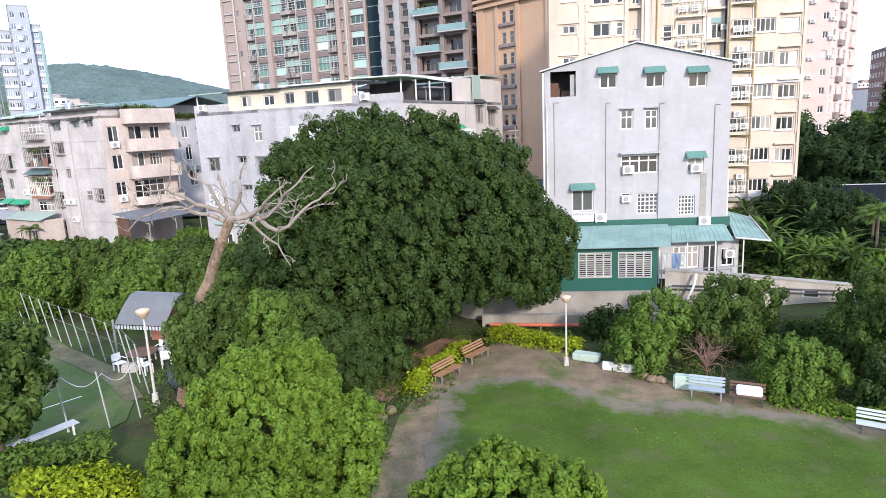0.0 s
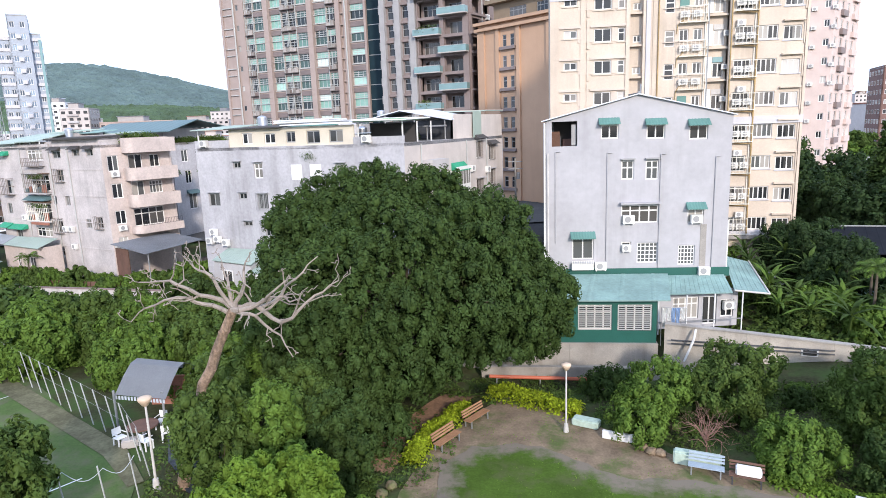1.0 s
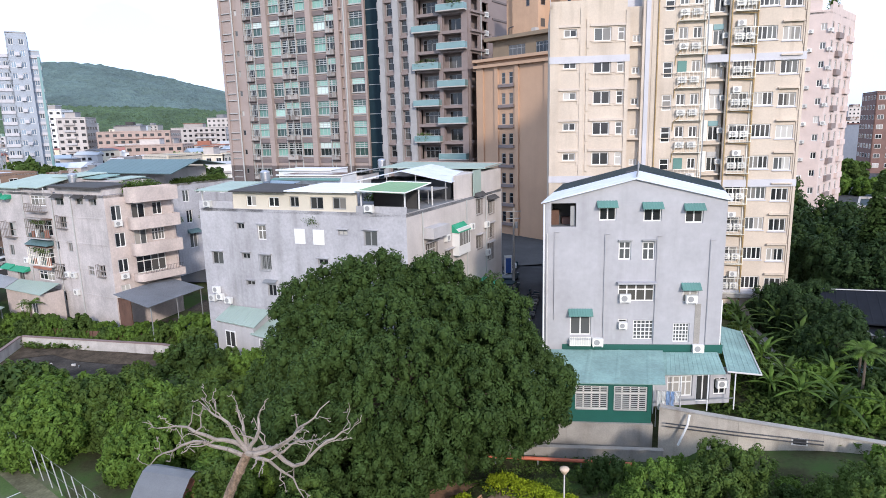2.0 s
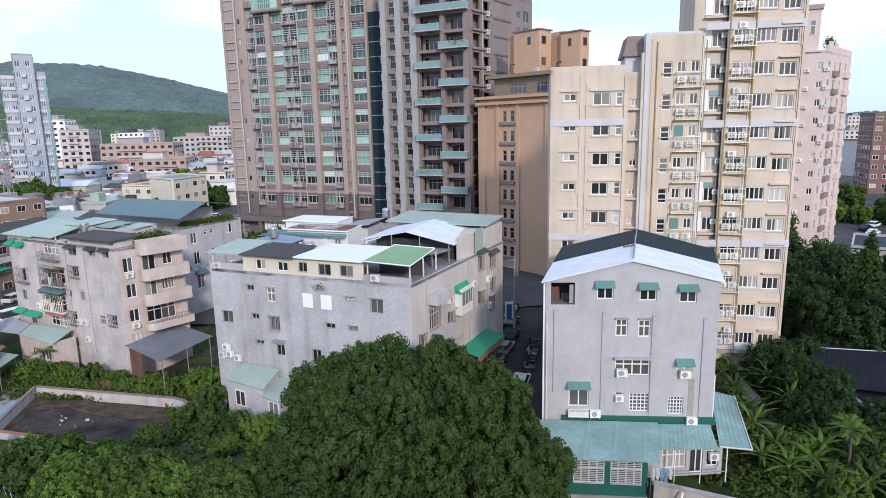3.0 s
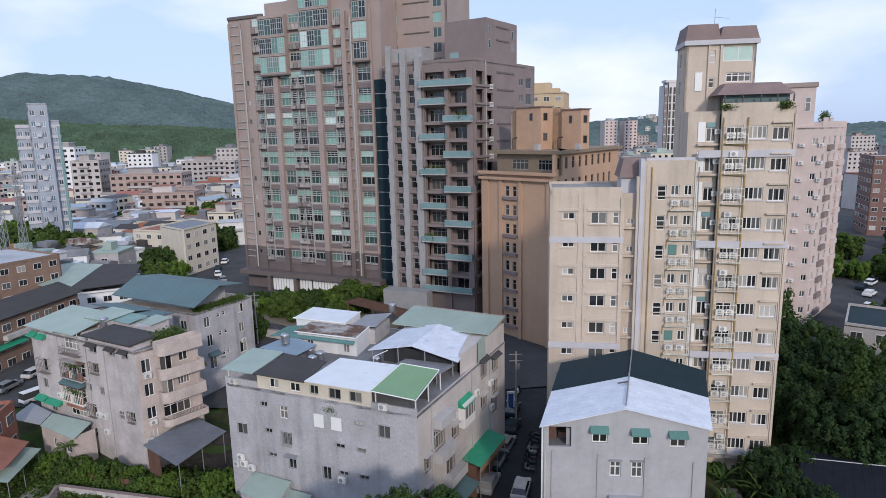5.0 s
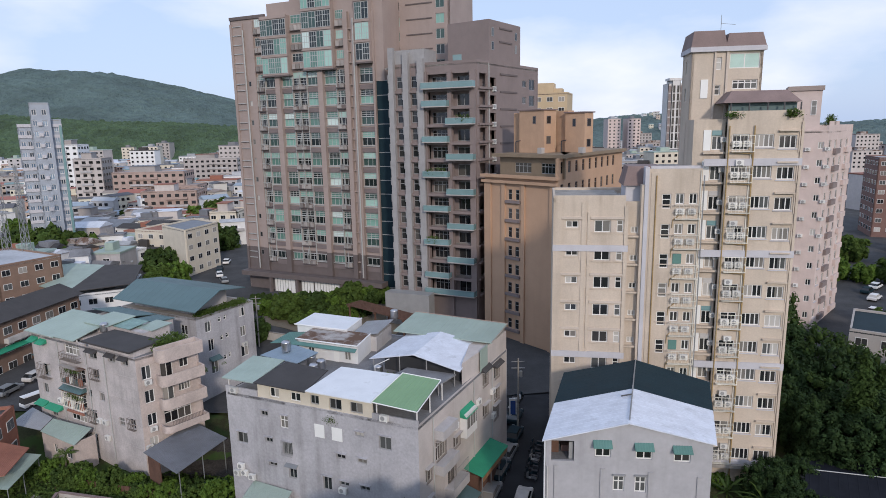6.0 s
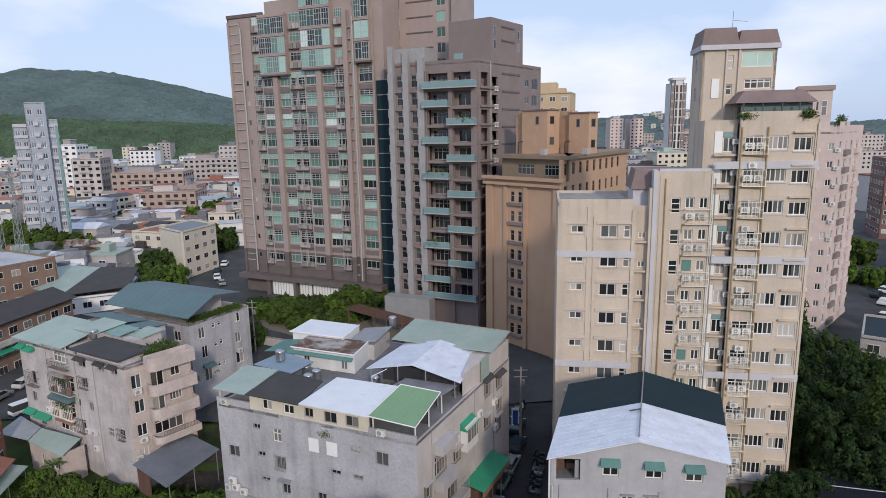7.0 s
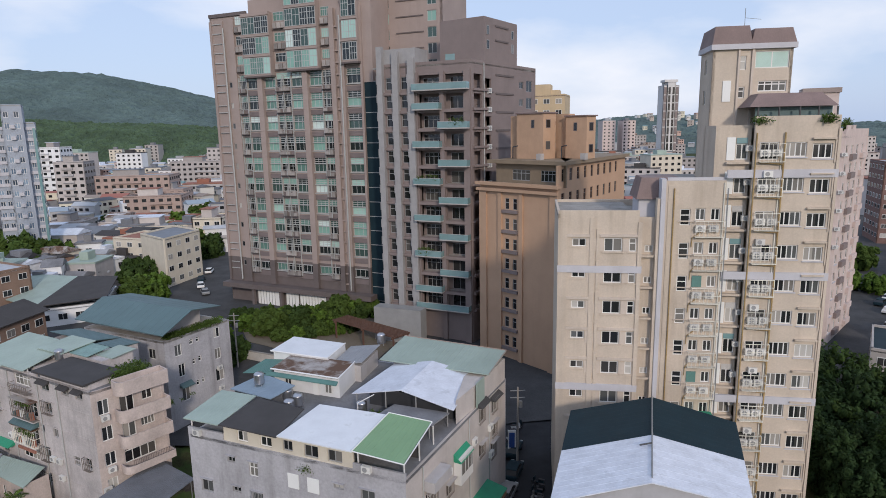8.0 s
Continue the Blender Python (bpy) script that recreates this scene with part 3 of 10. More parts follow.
def leaf_mesh(name, P, D, rng, mat, size=0.3, per=5, spread=0.35, heads=None):
    """Small bent leaves in sprays round each point."""
    n = len(P) * per
    O = rng.normal(size=(n, 3))
    if heads is not None:                                    # tufts: leaves on the outer side of a small upright head round each point
        out = np.repeat(D, per, 0) + np.array([0, 0, 0.45])
        out /= np.linalg.norm(out, axis=1)[:, None]
        O /= np.linalg.norm(O, axis=1)[:, None]
        low = np.sum(O * out, 1) < -0.2
        O[low] -= 2 * np.sum(O[low] * out[low], 1)[:, None] * out[low]
        radius = np.repeat(heads, per) * (0.82 + 0.25 * rng.random(n))
        C = np.repeat(P, per, 0) + O * radius[:, None] * np.array([0.85, 0.85, 1.3])
        N = O + rng.normal(size=(n, 3)) * 0.42 + np.array([0, 0, 0.1])
    else:
        C = np.repeat(P, per, 0) + O * spread
        N = np.repeat(D, per, 0) * 1.2 + rng.normal(size=(n, 3)) * 0.55 + np.array([0, 0, 0.35])
    N /= np.linalg.norm(N, axis=1)[:, None]
    T = np.cross(N, rng.normal(size=(n, 3)))
    T /= np.linalg.norm(T, axis=1)[:, None]
    S = np.cross(N, T)
    s = size * (0.6 + 0.8 * rng.random(n))[:, None]
    a, b, c, d = C - T * s, C + S * s * 0.5 + N * s * 0.12, C + T * s, C - S * s * 0.5 + N * s * 0.12
    V = np.stack([a, b, c, d], 1).reshape(-1, 3)
    F = np.arange(n * 4).reshape(n, 4)
    me = bpy.data.meshes.new(name)
    me.vertices.add(len(V))
    me.vertices.foreach_set("co", V.ravel().astype(np.float32))
    me.loops.add(n * 4)
    me.loops.foreach_set("vertex_index", F.ravel().astype(np.int32))
    me.polygons.add(n)
    me.polygons.foreach_set("loop_start", np.arange(0, n * 4, 4, dtype=np.int32))
    me.update(calc_edges=True)
    me.validate()
    me.materials.append(MT[mat])
    return me


def limb(bm, rng, a, d, length, r, depth, wig=0.25, n=6, droop=0.0, split=2):
    """A tapering, bending branch that forks."""
    a, d = Vector(a), Vector(d).normalized()
    steps = 4
    for k in range(steps):
        d = (d + Vector(rng.normal(size=3)) * wig + Vector((0, 0, -droop))).normalized()
        b = a + d * length / steps
        r2 = r * 0.86
        tube(bm, a, b, r, r2, n)
        a, r = b, r2
    if depth > 0:
        for _ in range(split + (rng.random() < 0.4)):
            e = (d + Vector(rng.normal(size=3)) * 0.65).normalized()
            limb(bm, rng, a, e, length * (0.6 + 0.3 * rng.random()), r * 0.72, depth - 1, wig, max(4, n - 1), droop, split)


def tree(name, at, blobs, mat, label, category="tree", n=2500, size=0.3, per=5, spread=0.35, seed=1, trunk=0.25, group="", trunk_top=None):
    """A tapered trunk with limbs and a crown of leaf sprays; blobs are about the foot."""
    rng = np.random.default_rng(seed)
    z0 = float(ground_height(at[0], at[1])) - 0.1
    ob = thing(name, (at[0], at[1], z0), label, category, group)
    m = pose(at[0], at[1], z0)
    spread *= 2.3
    P, D = blob_points(rng, blobs, n // 2)
    up_ = P[:, 2] > 0.05
    P, D = P[up_], D[up_]
    cell = spread * 1.62                              # one head of leaves in each cell of the crown's skin
    _, first = np.unique(np.floor(P / cell).astype(int), axis=0, return_index=True)
    first = rng.permutation(first)[:n // 5]
    size *= 1.0 if n > 2500 else 1.15
    P1, D1 = P[first], D[first]
    if len(P1) < 1500:                               # no head that hangs clear of the rest
        gap = np.sort(np.linalg.norm(P1[:, None] - P1[None], axis=2), axis=1)[:, min(11, len(P1) - 1)]
        P1, D1 = P1[gap < 2.6 * cell], D1[gap < 2.6 * cell]
    P1 = P1 + D1 * (rng.random(len(P1)) * 0.7 * spread)[:, None]
    heads = spread * (0.65 + 0.7 * rng.random(len(P1)))
    per = 84 if n > 5000 else 64 if n > 2500 else 34
    attach("crown", leaf_mesh("crown", P1, D1, rng, mat, size, per, spread, heads), ob, m)
    attach("inner_foliage", core_mesh("inner_foliage", P1, heads * 0.6, rng, mat), ob, m)
    if trunk:
        bm = bmesh.new()
        top = max(b[2] for b in blobs) if trunk_top is None else trunk_top
        tube(bm, (0, 0, -0.2), (0.05, 0.03, top * 0.45), trunk, trunk * 0.75, 10)
        for b in blobs:
            tube(bm, (0.05, 0.03, top * 0.42), (b[0] * 0.6, b[1] * 0.6, top * 0.42 + (b[2] - top * 0.42) * 0.7), trunk * (0.5 if b[3] > 1.4 else 0.2), trunk * 0.08, 6)
        attach("trunk", mesh_of("trunk", bm, MT["bark"]), ob, m)
    return ob


def heap(rng, w, d, h, k, r):
    """Ball centres for a crown w by d wide and h high."""
    return [((rng.random() - 0.5) * (w - 1.6 * r), (rng.random() - 0.5) * (d - 1.6 * r), r * 0.8 + rng.random() * max(0.1, h - 1.9 * r), r * (0.75 + 0.4 * rng.random()), 0.85) for _ in range(k)]


# ---- more materials ----
MT["gray_weathered"] = material("gray_weathered", (0.43, 0.42, 0.44), 0.9, vary=0.19, scale=0.22, grain=4, streak=0.6, dirt=(0.17, 0.16, 0.155))
MT["pink_weathered"] = material("pink_weathered", (0.48, 0.44, 0.43), 0.9, vary=0.2, scale=0.35, grain=5, streak=0.5, dirt=(0.17, 0.15, 0.14))
MT["cream_weathered"] = material("cream_weathered", (0.52, 0.47, 0.44), 0.9, vary=0.12, scale=0.4, streak=0.3, dirt=(0.22, 0.18, 0.15))
MT["roof_bright"] = material("roof_bright", (0.74, 0.76, 0.79), 0.6, vary=0.06, scale=0.5, bump=0.05)
worn(MT["roof_white"], (0.42, 0.44, 0.48), 0.58, 0.78, 0.6)
worn(MT["roof_bright"], (0.42, 0.43, 0.42), 0.6, 0.78, 0.5)
MT["roof_rusty"] = material("roof_rusty", (0.4, 0.37, 0.35), 0.8, vary=0.15, scale=0.5)
worn(MT["roof_rusty"], (0.13, 0.075, 0.05), 0.42, 0.56, 0.35)
MT["deck_gray"] = material("deck_gray", (0.2, 0.2, 0.21), 0.9, vary=0.22, scale=0.35, grain=6)
MT["gray_roof"] = material("gray_roof", (0.16, 0.17, 0.19), 0.5, vary=0.15, scale=0.5, bump=0.05)
MT["bench_dark"] = material("brown_boards", (0.13, 0.07, 0.05), 0.8, vary=0.2, scale=1)
MT["frame_pale"] = material("frame_pale", (0.42, 0.43, 0.42), 0.45, vary=0.05, bump=0)
MT["ochre_dark"] = material("ochre_dark", (0.25, 0.19, 0.13), 0.75, vary=0.08)
MT["ochre_light"] = material("ochre_light", (0.50, 0.325, 0.215), 0.75, vary=0.08, streak=0.15, dirt=(0.25, 0.17, 0.1))
MT["brown_brick"] = material("brown_brick", (0.24, 0.16, 0.12), 0.85, vary=0.12)
MT["red_brown"] = material("red_brown", (0.2, 0.118, 0.1), 0.85, vary=0.15, streak=0.2)
MT["glass_bright"] = material("glass_bright", (0.45, 0.62, 0.56), 0.1, vary=0.08, bump=0, spec=0.6)
MT["glass_pale"] = material("glass_pale", (0.19, 0.32, 0.33), 0.12, vary=0.05, bump=0, spec=0.6)
MT["concrete_pale"] = material("concrete_pale", (0.44, 0.40, 0.35), 0.9, vary=0.2, scale=0.6, streak=0.8, dirt=(0.15, 0.12, 0.1))
MT["bench_blue"] = material("bench_blue", (0.3, 0.36, 0.42), 0.6, vary=0.1)
MT["bench_white"] = material("bench_white", (0.46, 0.50, 0.55), 0.6, vary=0.08, bump=0.05)
MT["gray_roof_light"] = material("gray_roof_light", (0.30, 0.31, 0.33), 0.5, vary=0.1, bump=0.05)
MT["lot"] = material("lot_dirt", (0.056, 0.049, 0.043), 0.95, spec=0.15, vary=0.55, scale=0.35, grain=4, bump=0.4)
MT["lot_rim"] = material("lot_rim", (0.075, 0.058, 0.042), 0.95, spec=0.1, vary=0.5, scale=0.9, grain=5, bump=0.5)
MT["worn_paving"] = material("worn_paving", (0.125, 0.118, 0.072), 0.95, spec=0.1, vary=0.35, scale=0.9, grain=6, bump=0.4)
MT["lot_wall"] = material("lot_wall", (0.46, 0.43, 0.41), 0.9, vary=0.18, scale=0.8, streak=0.6, dirt=(0.13, 0.11, 0.1))
MT["white_worn"] = material("white_worn", (0.52, 0.50, 0.48), 0.85, vary=0.15, streak=0.4, dirt=(0.25, 0.23, 0.2))
MT["orange_earth"] = material("orange_earth", (0.26, 0.15, 0.09), 0.95, vary=0.35, scale=0.7, grain=6, bump=0.5)
MT["glass_rail"] = material("glass_rail", (0.25, 0.40, 0.41), 0.1, vary=0.05, bump=0, spec=0.6)
nt_ = MT["glass_rail"].node_tree
clear, blend = nt_.nodes.new("ShaderNodeBsdfTransparent"), nt_.nodes.new("ShaderNodeMixShader")
blend.inputs[0].default_value = 0.35
nt_.links.new(nt_.nodes["Principled BSDF"].outputs[0], blend.inputs[1])
nt_.links.new(clear.outputs[0], blend.inputs[2])
nt_.links.new(blend.outputs[0], nt_.nodes["Material Output"].inputs["Surface"])
MT["cloth_deep"] = material("sign_blue", (0.04, 0.10, 0.35), 0.5, vary=0.05)
MT["dry_twig"] = material("dry_twig", (0.24, 0.14, 0.11), 0.9, vary=0.2, scale=2)
MT["steel"] = material("steel", (0.5, 0.5, 0.52), 0.3, metal=0.9, vary=0.1, bump=0)

# ---- the gray gabled house ----
G = [(7.6, 48.9), (21.2, 47.7), (25.6, 59.8), (11.9, 62.8)]
house = thing("gabled_house", (15, 48.6, 1.0), "grey rendered five-storey house with a low-pitched metal roof", "house")
holes = [(4.1, 15.45, 5.4, 16.5), (7.45, 15.35, 8.8, 16.4), (10.55, 15.2, 11.9, 16.3), (5.65, 12.35, 6.6, 13.8, "cross"), (7.45, 12.3, 8.4, 13.75, "cross"),
         (5.7, 9.0, 8.5, 10.4, "four", "glass_dark"), (10.65, 8.9, 11.85, 10.0), (2.0, 6.2, 3.65, 7.9), (5.75, 6.8, 6.5, 7.55, "bar"), (6.95, 5.85, 8.55, 7.45, "grid"), (10.05, 5.65, 11.3, 7.2, "grid"), (0.45, 15.0, 2.35, 16.85, "open")]
fm = fm_g = facade(house, G[0], G[1], 0.8, 16.9, holes, "gray_render")
facade(house, G[1], G[2], 0.8, 16.9, [(2, 12, 3.5, 13.4), (6, 12, 7.5, 13.4), (2, 9, 3.5, 10.4), (6, 9, 7.5, 10.4)], "gray_render")
facade(house, G[2], G[3], 0.8, 16.9, [], "gray_render")
facade(house, G[3], G[0], 0.8, 16.9, [(3, 12, 4.5, 13.4), (8, 12, 9.5, 13.4)], "gray_render")
for u0, u1, z in ((3.9, 5.45, 17.0), (7.3, 8.85, 16.85), (10.4, 11.95, 16.7), (1.85, 3.75, 8.4), (10.5, 11.95, 10.5)):
    awning(house, fm, u0, u1, z)
mid_f, mid_b = Vector((*[(a + b) / 2 for a, b in zip(G[0], G[1])], 18.6)), Vector((*[(a + b) / 2 for a, b in zip(G[2], G[3])], 18.75))
bm = bmesh.new()
ridge_u = math.dist(G[0], G[1])
tri = [(0.0, 16.902), (ridge_u, 16.902), (ridge_u / 2, 18.6)]
va = [[bm.verts.new((u_, d_, z_)) for u_, z_ in tri] for d_ in (0.0, 0.25)]
bm.faces.new(va[0])
bm.faces.new(va[1][::-1])
for i in range(3):
    bm.faces.new((va[0][i], va[1][i], va[1][(i + 1) % 3], va[0][(i + 1) % 3]))
bmesh.ops.recalc_face_normals(bm, faces=bm.faces)
part("gable", bm, MT["gray_render"], house, "", fm)


def ribbed(p0, p1, p2, p3, ribs, thick, rise=0.035):
    """A metal sheet with ribs that run from the side p0-p1 to the side p3-p2."""
    p0, p1, p2, p3 = map(Vector, (p0, p1, p2, p3))
    bm = bmesh.new()
    ks = sorted({0.0, 1.0, *[(k + o) / ribs for k in range(ribs) for o in (0.42, 0.47, 0.53, 0.58)]}) if ribs else [0.0, 1.0]
    up = [rise if ribs and 0.44 < (k * ribs) % 1 < 0.56 else 0.0 for k in ks]
    rows = [[bm.verts.new(a.lerp(b, k) + Vector((0, 0, (u if low == 0 else 0) - low))) for k, u in zip(ks, up)] for low in (0, thick) for a, b in ((p0, p1), (p3, p2))]
    for k in range(len(ks) - 1):
        bm.faces.new((rows[0][k], rows[0][k + 1], rows[1][k + 1], rows[1][k]))
        bm.faces.new((rows[2][k], rows[3][k], rows[3][k + 1], rows[2][k + 1]))
        bm.faces.new((rows[0][k], rows[2][k], rows[2][k + 1], rows[0][k + 1]))
        bm.faces.new((rows[1][k], rows[1][k + 1], rows[3][k + 1], rows[3][k]))
    for k in (0, -1):
        bm.faces.new((rows[0][k], rows[1][k], rows[3][k], rows[2][k]))
    bmesh.ops.recalc_face_normals(bm, faces=bm.faces)
    return bm


def roof_half(e0, e1, r0, r1, mat, name, over=0.35, thick=0.08):
    """A roof sheet with ribs from the eave e0-e1 up to the ridge r0-r1."""
    return part(name, ribbed(e0, e1, r1, r0, max(2, int((Vector(e1) - Vector(e0)).length / 0.75)), thick, 0.01), MT[mat], house)


def lerp2(a, b, k):
    return (a[0] + (b[0] - a[0]) * k, a[1] + (b[1] - a[1]) * k)


for k0, k1, mat in ((-0.02, 0.5, "roof_white"), (0.5, 1.03, "roof_dark")):
    lift = 0.0 if mat == "roof_white" else 0.03
    l0, l1, r0, r1 = lerp2(G[0], G[3], k0), lerp2(G[0], G[3], k1), lerp2(G[1], G[2], k0), lerp2(G[1], G[2], k1)
    l0, l1, r0, r1 = [(p[0] + dx, p[1]) for p, dx in ((l0, -0.3), (l1, -0.3), (r0, 0.3), (r1, 0.3))]
    m0, m1 = mid_f.lerp(mid_b, k0), mid_f.lerp(mid_b, k1)
    up = Vector((0, 0, 0.1 + lift))
    roof_half((*l1, 16.95 + lift), (*l0, 16.95 + lift), m1 + up, m0 + up, mat, "roof_sheet")
    roof_half((*r0, 16.95 + lift), (*r1, 16.95 + lift), m0 + up, m1 + up, mat, "roof_sheet")

# ---- the tan apartment block ----
A0, A1 = (11.4, 69.3), (36.1, 65.5)
AF = wall_frame(A0, A1)
block = thing("apartment_block", (24, 67.4, 1.5), "tan tiled apartment block with white bands and caged windows", "apartment building")
Z0 = 1.5


def block_box(name, u0, u1, d0, d1, z0, z1, mat, lab=""):
    return part(name, boxes((u0, u1, d0, d1, z0, z1)), MT[mat], block, lab, AF)


FL = [32.0 - 3.2 * k for k in range(10)]           # floors of the wing
holes = []
for z in FL:
    holes += [(1.4, z - 0.25, 2.75, z + 0.55), (4.5, z - 0.75, 6.25, z + 0.6), (6.9, z - 0.75, 7.6, z + 0.6, "bar")]
facade(block, A0, A1, Z0, 35.0, holes, "tan_tile", u_end=7.8)
holes = [(8.5, z - 0.9, 9.3, z - 0.2, "slide") for z in FL]
p_at = lambda u, d: tuple((AF @ Vector((u, d, 0))).xy)
facade(block, p_at(0, 0.7), p_at(25, 0.7), Z0, 34.6, holes, "tan_tile", u_end=9.4, u0=7.8)
block_box("pilaster", 9.7, 10.12, -0.2, 1.2, Z0, 38.4, "white_band")
block_box("pilaster", 9.4, 9.698, -0.05, 1.0, Z0, 36.5, "tan_tile")
block_box("pilaster", 10.122, 10.348, -0.05, 1.0, Z0, 38.2, "tan_tile")
FA = [35.0 - 3.3 * k for k in range(10)]
holes = []
for z in FA:
    holes += [(11.55, z - 1.1, 12.5, z + 0.5, "bar"), (12.95, z - 0.6, 13.85, z + 0.55), (14.35, z - 0.6, 15.2, z + 0.55)]
fma = facade(block, A0, A1, Z0, 38.2, holes, "tan_tile", u_end=15.6, u0=10.35)
for z in FA:
    cage(block, fma, 12.9, z - 2.2, 15.6, z - 0.65)
    aircon(block, fma, 13.0, z - 1.65, off=0.12)
    aircon(block, fma, 14.2, z - 1.65, off=0.12)
FT = [41.0 - 3.22 * k for k in range(12)]
holes = []
for z in FT:
    holes += [(20.5, z - 0.65, 22.4, z + 0.7, "quad"), (22.9, z - 0.8, 24.6, z + 0.55, "three"), (18.3, z - 0.9, 20.0, z + 0.75, "slide")]
fmt = facade(block, A0, A1, Z0, 43.3, holes, "tan_tile", u_end=25.1, u0=17.8)
facade(block, p_at(0, 0.9), p_at(25, 0.9), Z0, 43.3, [(16.5, z - 0.9, 17.6, z + 0.6) for z in FT], "tan_tile", u_end=17.8, u0=15.6)
for z in FT:
    cage(block, fmt, 18.2, z - 1.1, 20.4, z + 0.6)
    aircon(block, fmt, 18.3, z - 0.55, off=0.12)
    aircon(block, fmt, 19.3, z - 0.55, off=0.12)
    block_box("sunshade", 22.8, 24.8, -0.35, 0.0, z + 0.95, z + 1.1, "tan_tile")
    block_box("sill", 20.4, 22.5, -0.1, -0.003, z - 0.78, z - 0.67, "white_band")
    block_box("sill", 22.8, 24.7, -0.1, -0.003, z - 0.93, z - 0.82, "white_band")
    block_box("rib", 24.78, 24.9, -0.1, -0.003, z - 1.2, z + 0.9, "tan_tile")
for u, mat in ((17.95, "rusty_pipe"), (20.42, "rusty_pipe"), (15.75, "gray_metal"), (10.9, "rusty_pipe")):
    bm = bmesh.new()
    tube(bm, AF @ Vector((u, -0.2, Z0 + 0.2)), AF @ Vector((u, -0.2, 37.5 if u < 17 else 42.6)), 0.07, n=8)
    part("drain_pipe", bm, MT[mat], block)
for u0, u1, z1, d in ((0.0, 0.9, 35.0, 0.12), (3.1, 3.6, 35.0, 0.12), (7.3 + 0.4, 8.1, 34.6, 0.15), (10.36, 11.1, 38.2, 0.1), (24.95, 25.2, 43.3, 0.14), (17.8, 18.1, 43.3, 0.1)):
    block_box("pilaster", u0, u1, -d, -0.004, Z0, z1 - 0.4, "tan_tile")
for z in (39.0, 29.2, 16.5, 4.6):
    block_box("band", 15.6, 25.24, -0.17, -0.003, z - 0.55, z + 0.2, "white_band")
for z in (29.7, 17.2, 4.7):
    block_box("band", -0.05, 8.15, -0.17, -0.003, z - 0.6, z + 0.1, "white_band")
D_ = 13.0
for u0, u1, d0, z1 in ((0.0, 7.8, 0.0, 35.0), (7.8, 10.35, 0.7, 34.6), (10.35, 15.6, 0.0, 38.2), (17.2, 25.1, 0.9, 43.3)):
    part("roof", boxes((u0, u1, d0 + 0.25, D_, z1 - 0.5, z1 - 0.3)), MT["concrete"], block, "", AF)
facade(block, p_at(25.1, 0.0), p_at(25.1, D_), Z0, 43.3, [(3, z - 0.6, 4.4, z + 0.6) for z in FT] + [(8, z - 0.6, 9.4, z + 0.6) for z in FT], "tan_tile")
facade(block, p_at(0, D_), p_at(0, 0.0), Z0, 35.0, [], "tan_tile")
facade(block, p_at(25.1, D_), p_at(0, D_), Z0, 35.0, [], "tan_tile")
facade(block, p_at(14.6, 5.0), p_at(14.6, 1.15), 37.7, 43.3, [], "tan_tile")
facade(block, p_at(0, 0.9), p_at(25, 0.9), 38.2, 43.3, [], "tan_tile", u_end=15.6, u0=14.6)
facade(block, p_at(17.2, 5.0), p_at(14.6, 5.0), 37.7, 43.3, [], "tan_tile")
facade(block, p_at(17.2, D_), p_at(17.2, 5.0), 35.0, 43.3, [], "tan_tile")
part("roof", boxes((14.85, 17.2, 1.2, 4.75, 42.6, 42.8)), MT["concrete"], block, "", AF)
facade(block, p_at(25.1, D_), p_at(17.2, D_), 35.0, 43.3, [], "tan_tile")
# upper tower, set back
facade(block, p_at(14.7, 4.0), p_at(22.0, 4.0), 38.0, 51.0, [(2.4, 48.6, 3.1, 49.9, "bar"), (2.4, 45.9, 3.1, 47.0, "bar"), (3.9, 48.7, 7.0, 50.3, "slide", "glass_bright"), (4.3, 46.5, 6.9, 47.5, "four")], "tan_tile")
facade(block, p_at(22.0, 4.0), p_at(22.0, 8.5), 38.0, 51.0, [], "tan_tile")
facade(block, p_at(14.7, 8.5), p_at(14.7, 4.0), 38.0, 51.0, [(1.6, 48.4, 2.4, 49.8), (1.6, 45.4, 2.4, 46.8)], "tan_tile")
facade(block, p_at(22.0, 8.5), p_at(14.7, 8.5), 38.0, 51.0, [], "tan_tile")
part("shutter_panel", boxes((15.75, 16.5, 3.9, 3.997, 45.6, 47.6)), MT["blind_white"], block, "white shutter panel", AF)
part("pilaster", boxes((17.0, 17.2, 3.8, 3.997, 43.3, 50.5), (18.25, 18.5, 3.8, 3.997, 43.3, 50.5)), MT["tan_pale"], block, "", AF)


def mansard(u0, u1, d0, d1, z0, z1, inset, mat="slate_tile"):
    q = [p_at(u0, d0), p_at(u1, d0), p_at(u1, d1), p_at(u0, d1)]
    r = [p_at(u0 + inset, d0 + inset), p_at(u1 - inset, d0 + inset), p_at(u1 - inset, d1 - inset), p_at(u0 + inset, d1 - inset)]
    bm = bmesh.new()
    a = [bm.verts.new((*p, z0)) for p in q]
    b = [bm.verts.new((*p, z1)) for p in r]
    bm.faces.new(b)
    bm.faces.new(a[::-1])
    for i in range(4):
        bm.faces.new((a[i], a[(i + 1) % 4], b[(i + 1) % 4], b[i]))
    return part("roof", bm, MT[mat], block)


mansard(14.5, 18.2, 3.7, 8.7, 51.0, 52.7, 0.3)
mansard(18.1, 22.2, 3.8, 8.6, 51.0, 52.4, 0.35)
part("band", boxes((14.45, 22.25, 3.65, 8.75, 50.5, 50.997)), MT["white_band"], block, "", AF)
mansard(17.3, 25.0, 0.5, 8.0, 44.95, 46.2, 1.1)


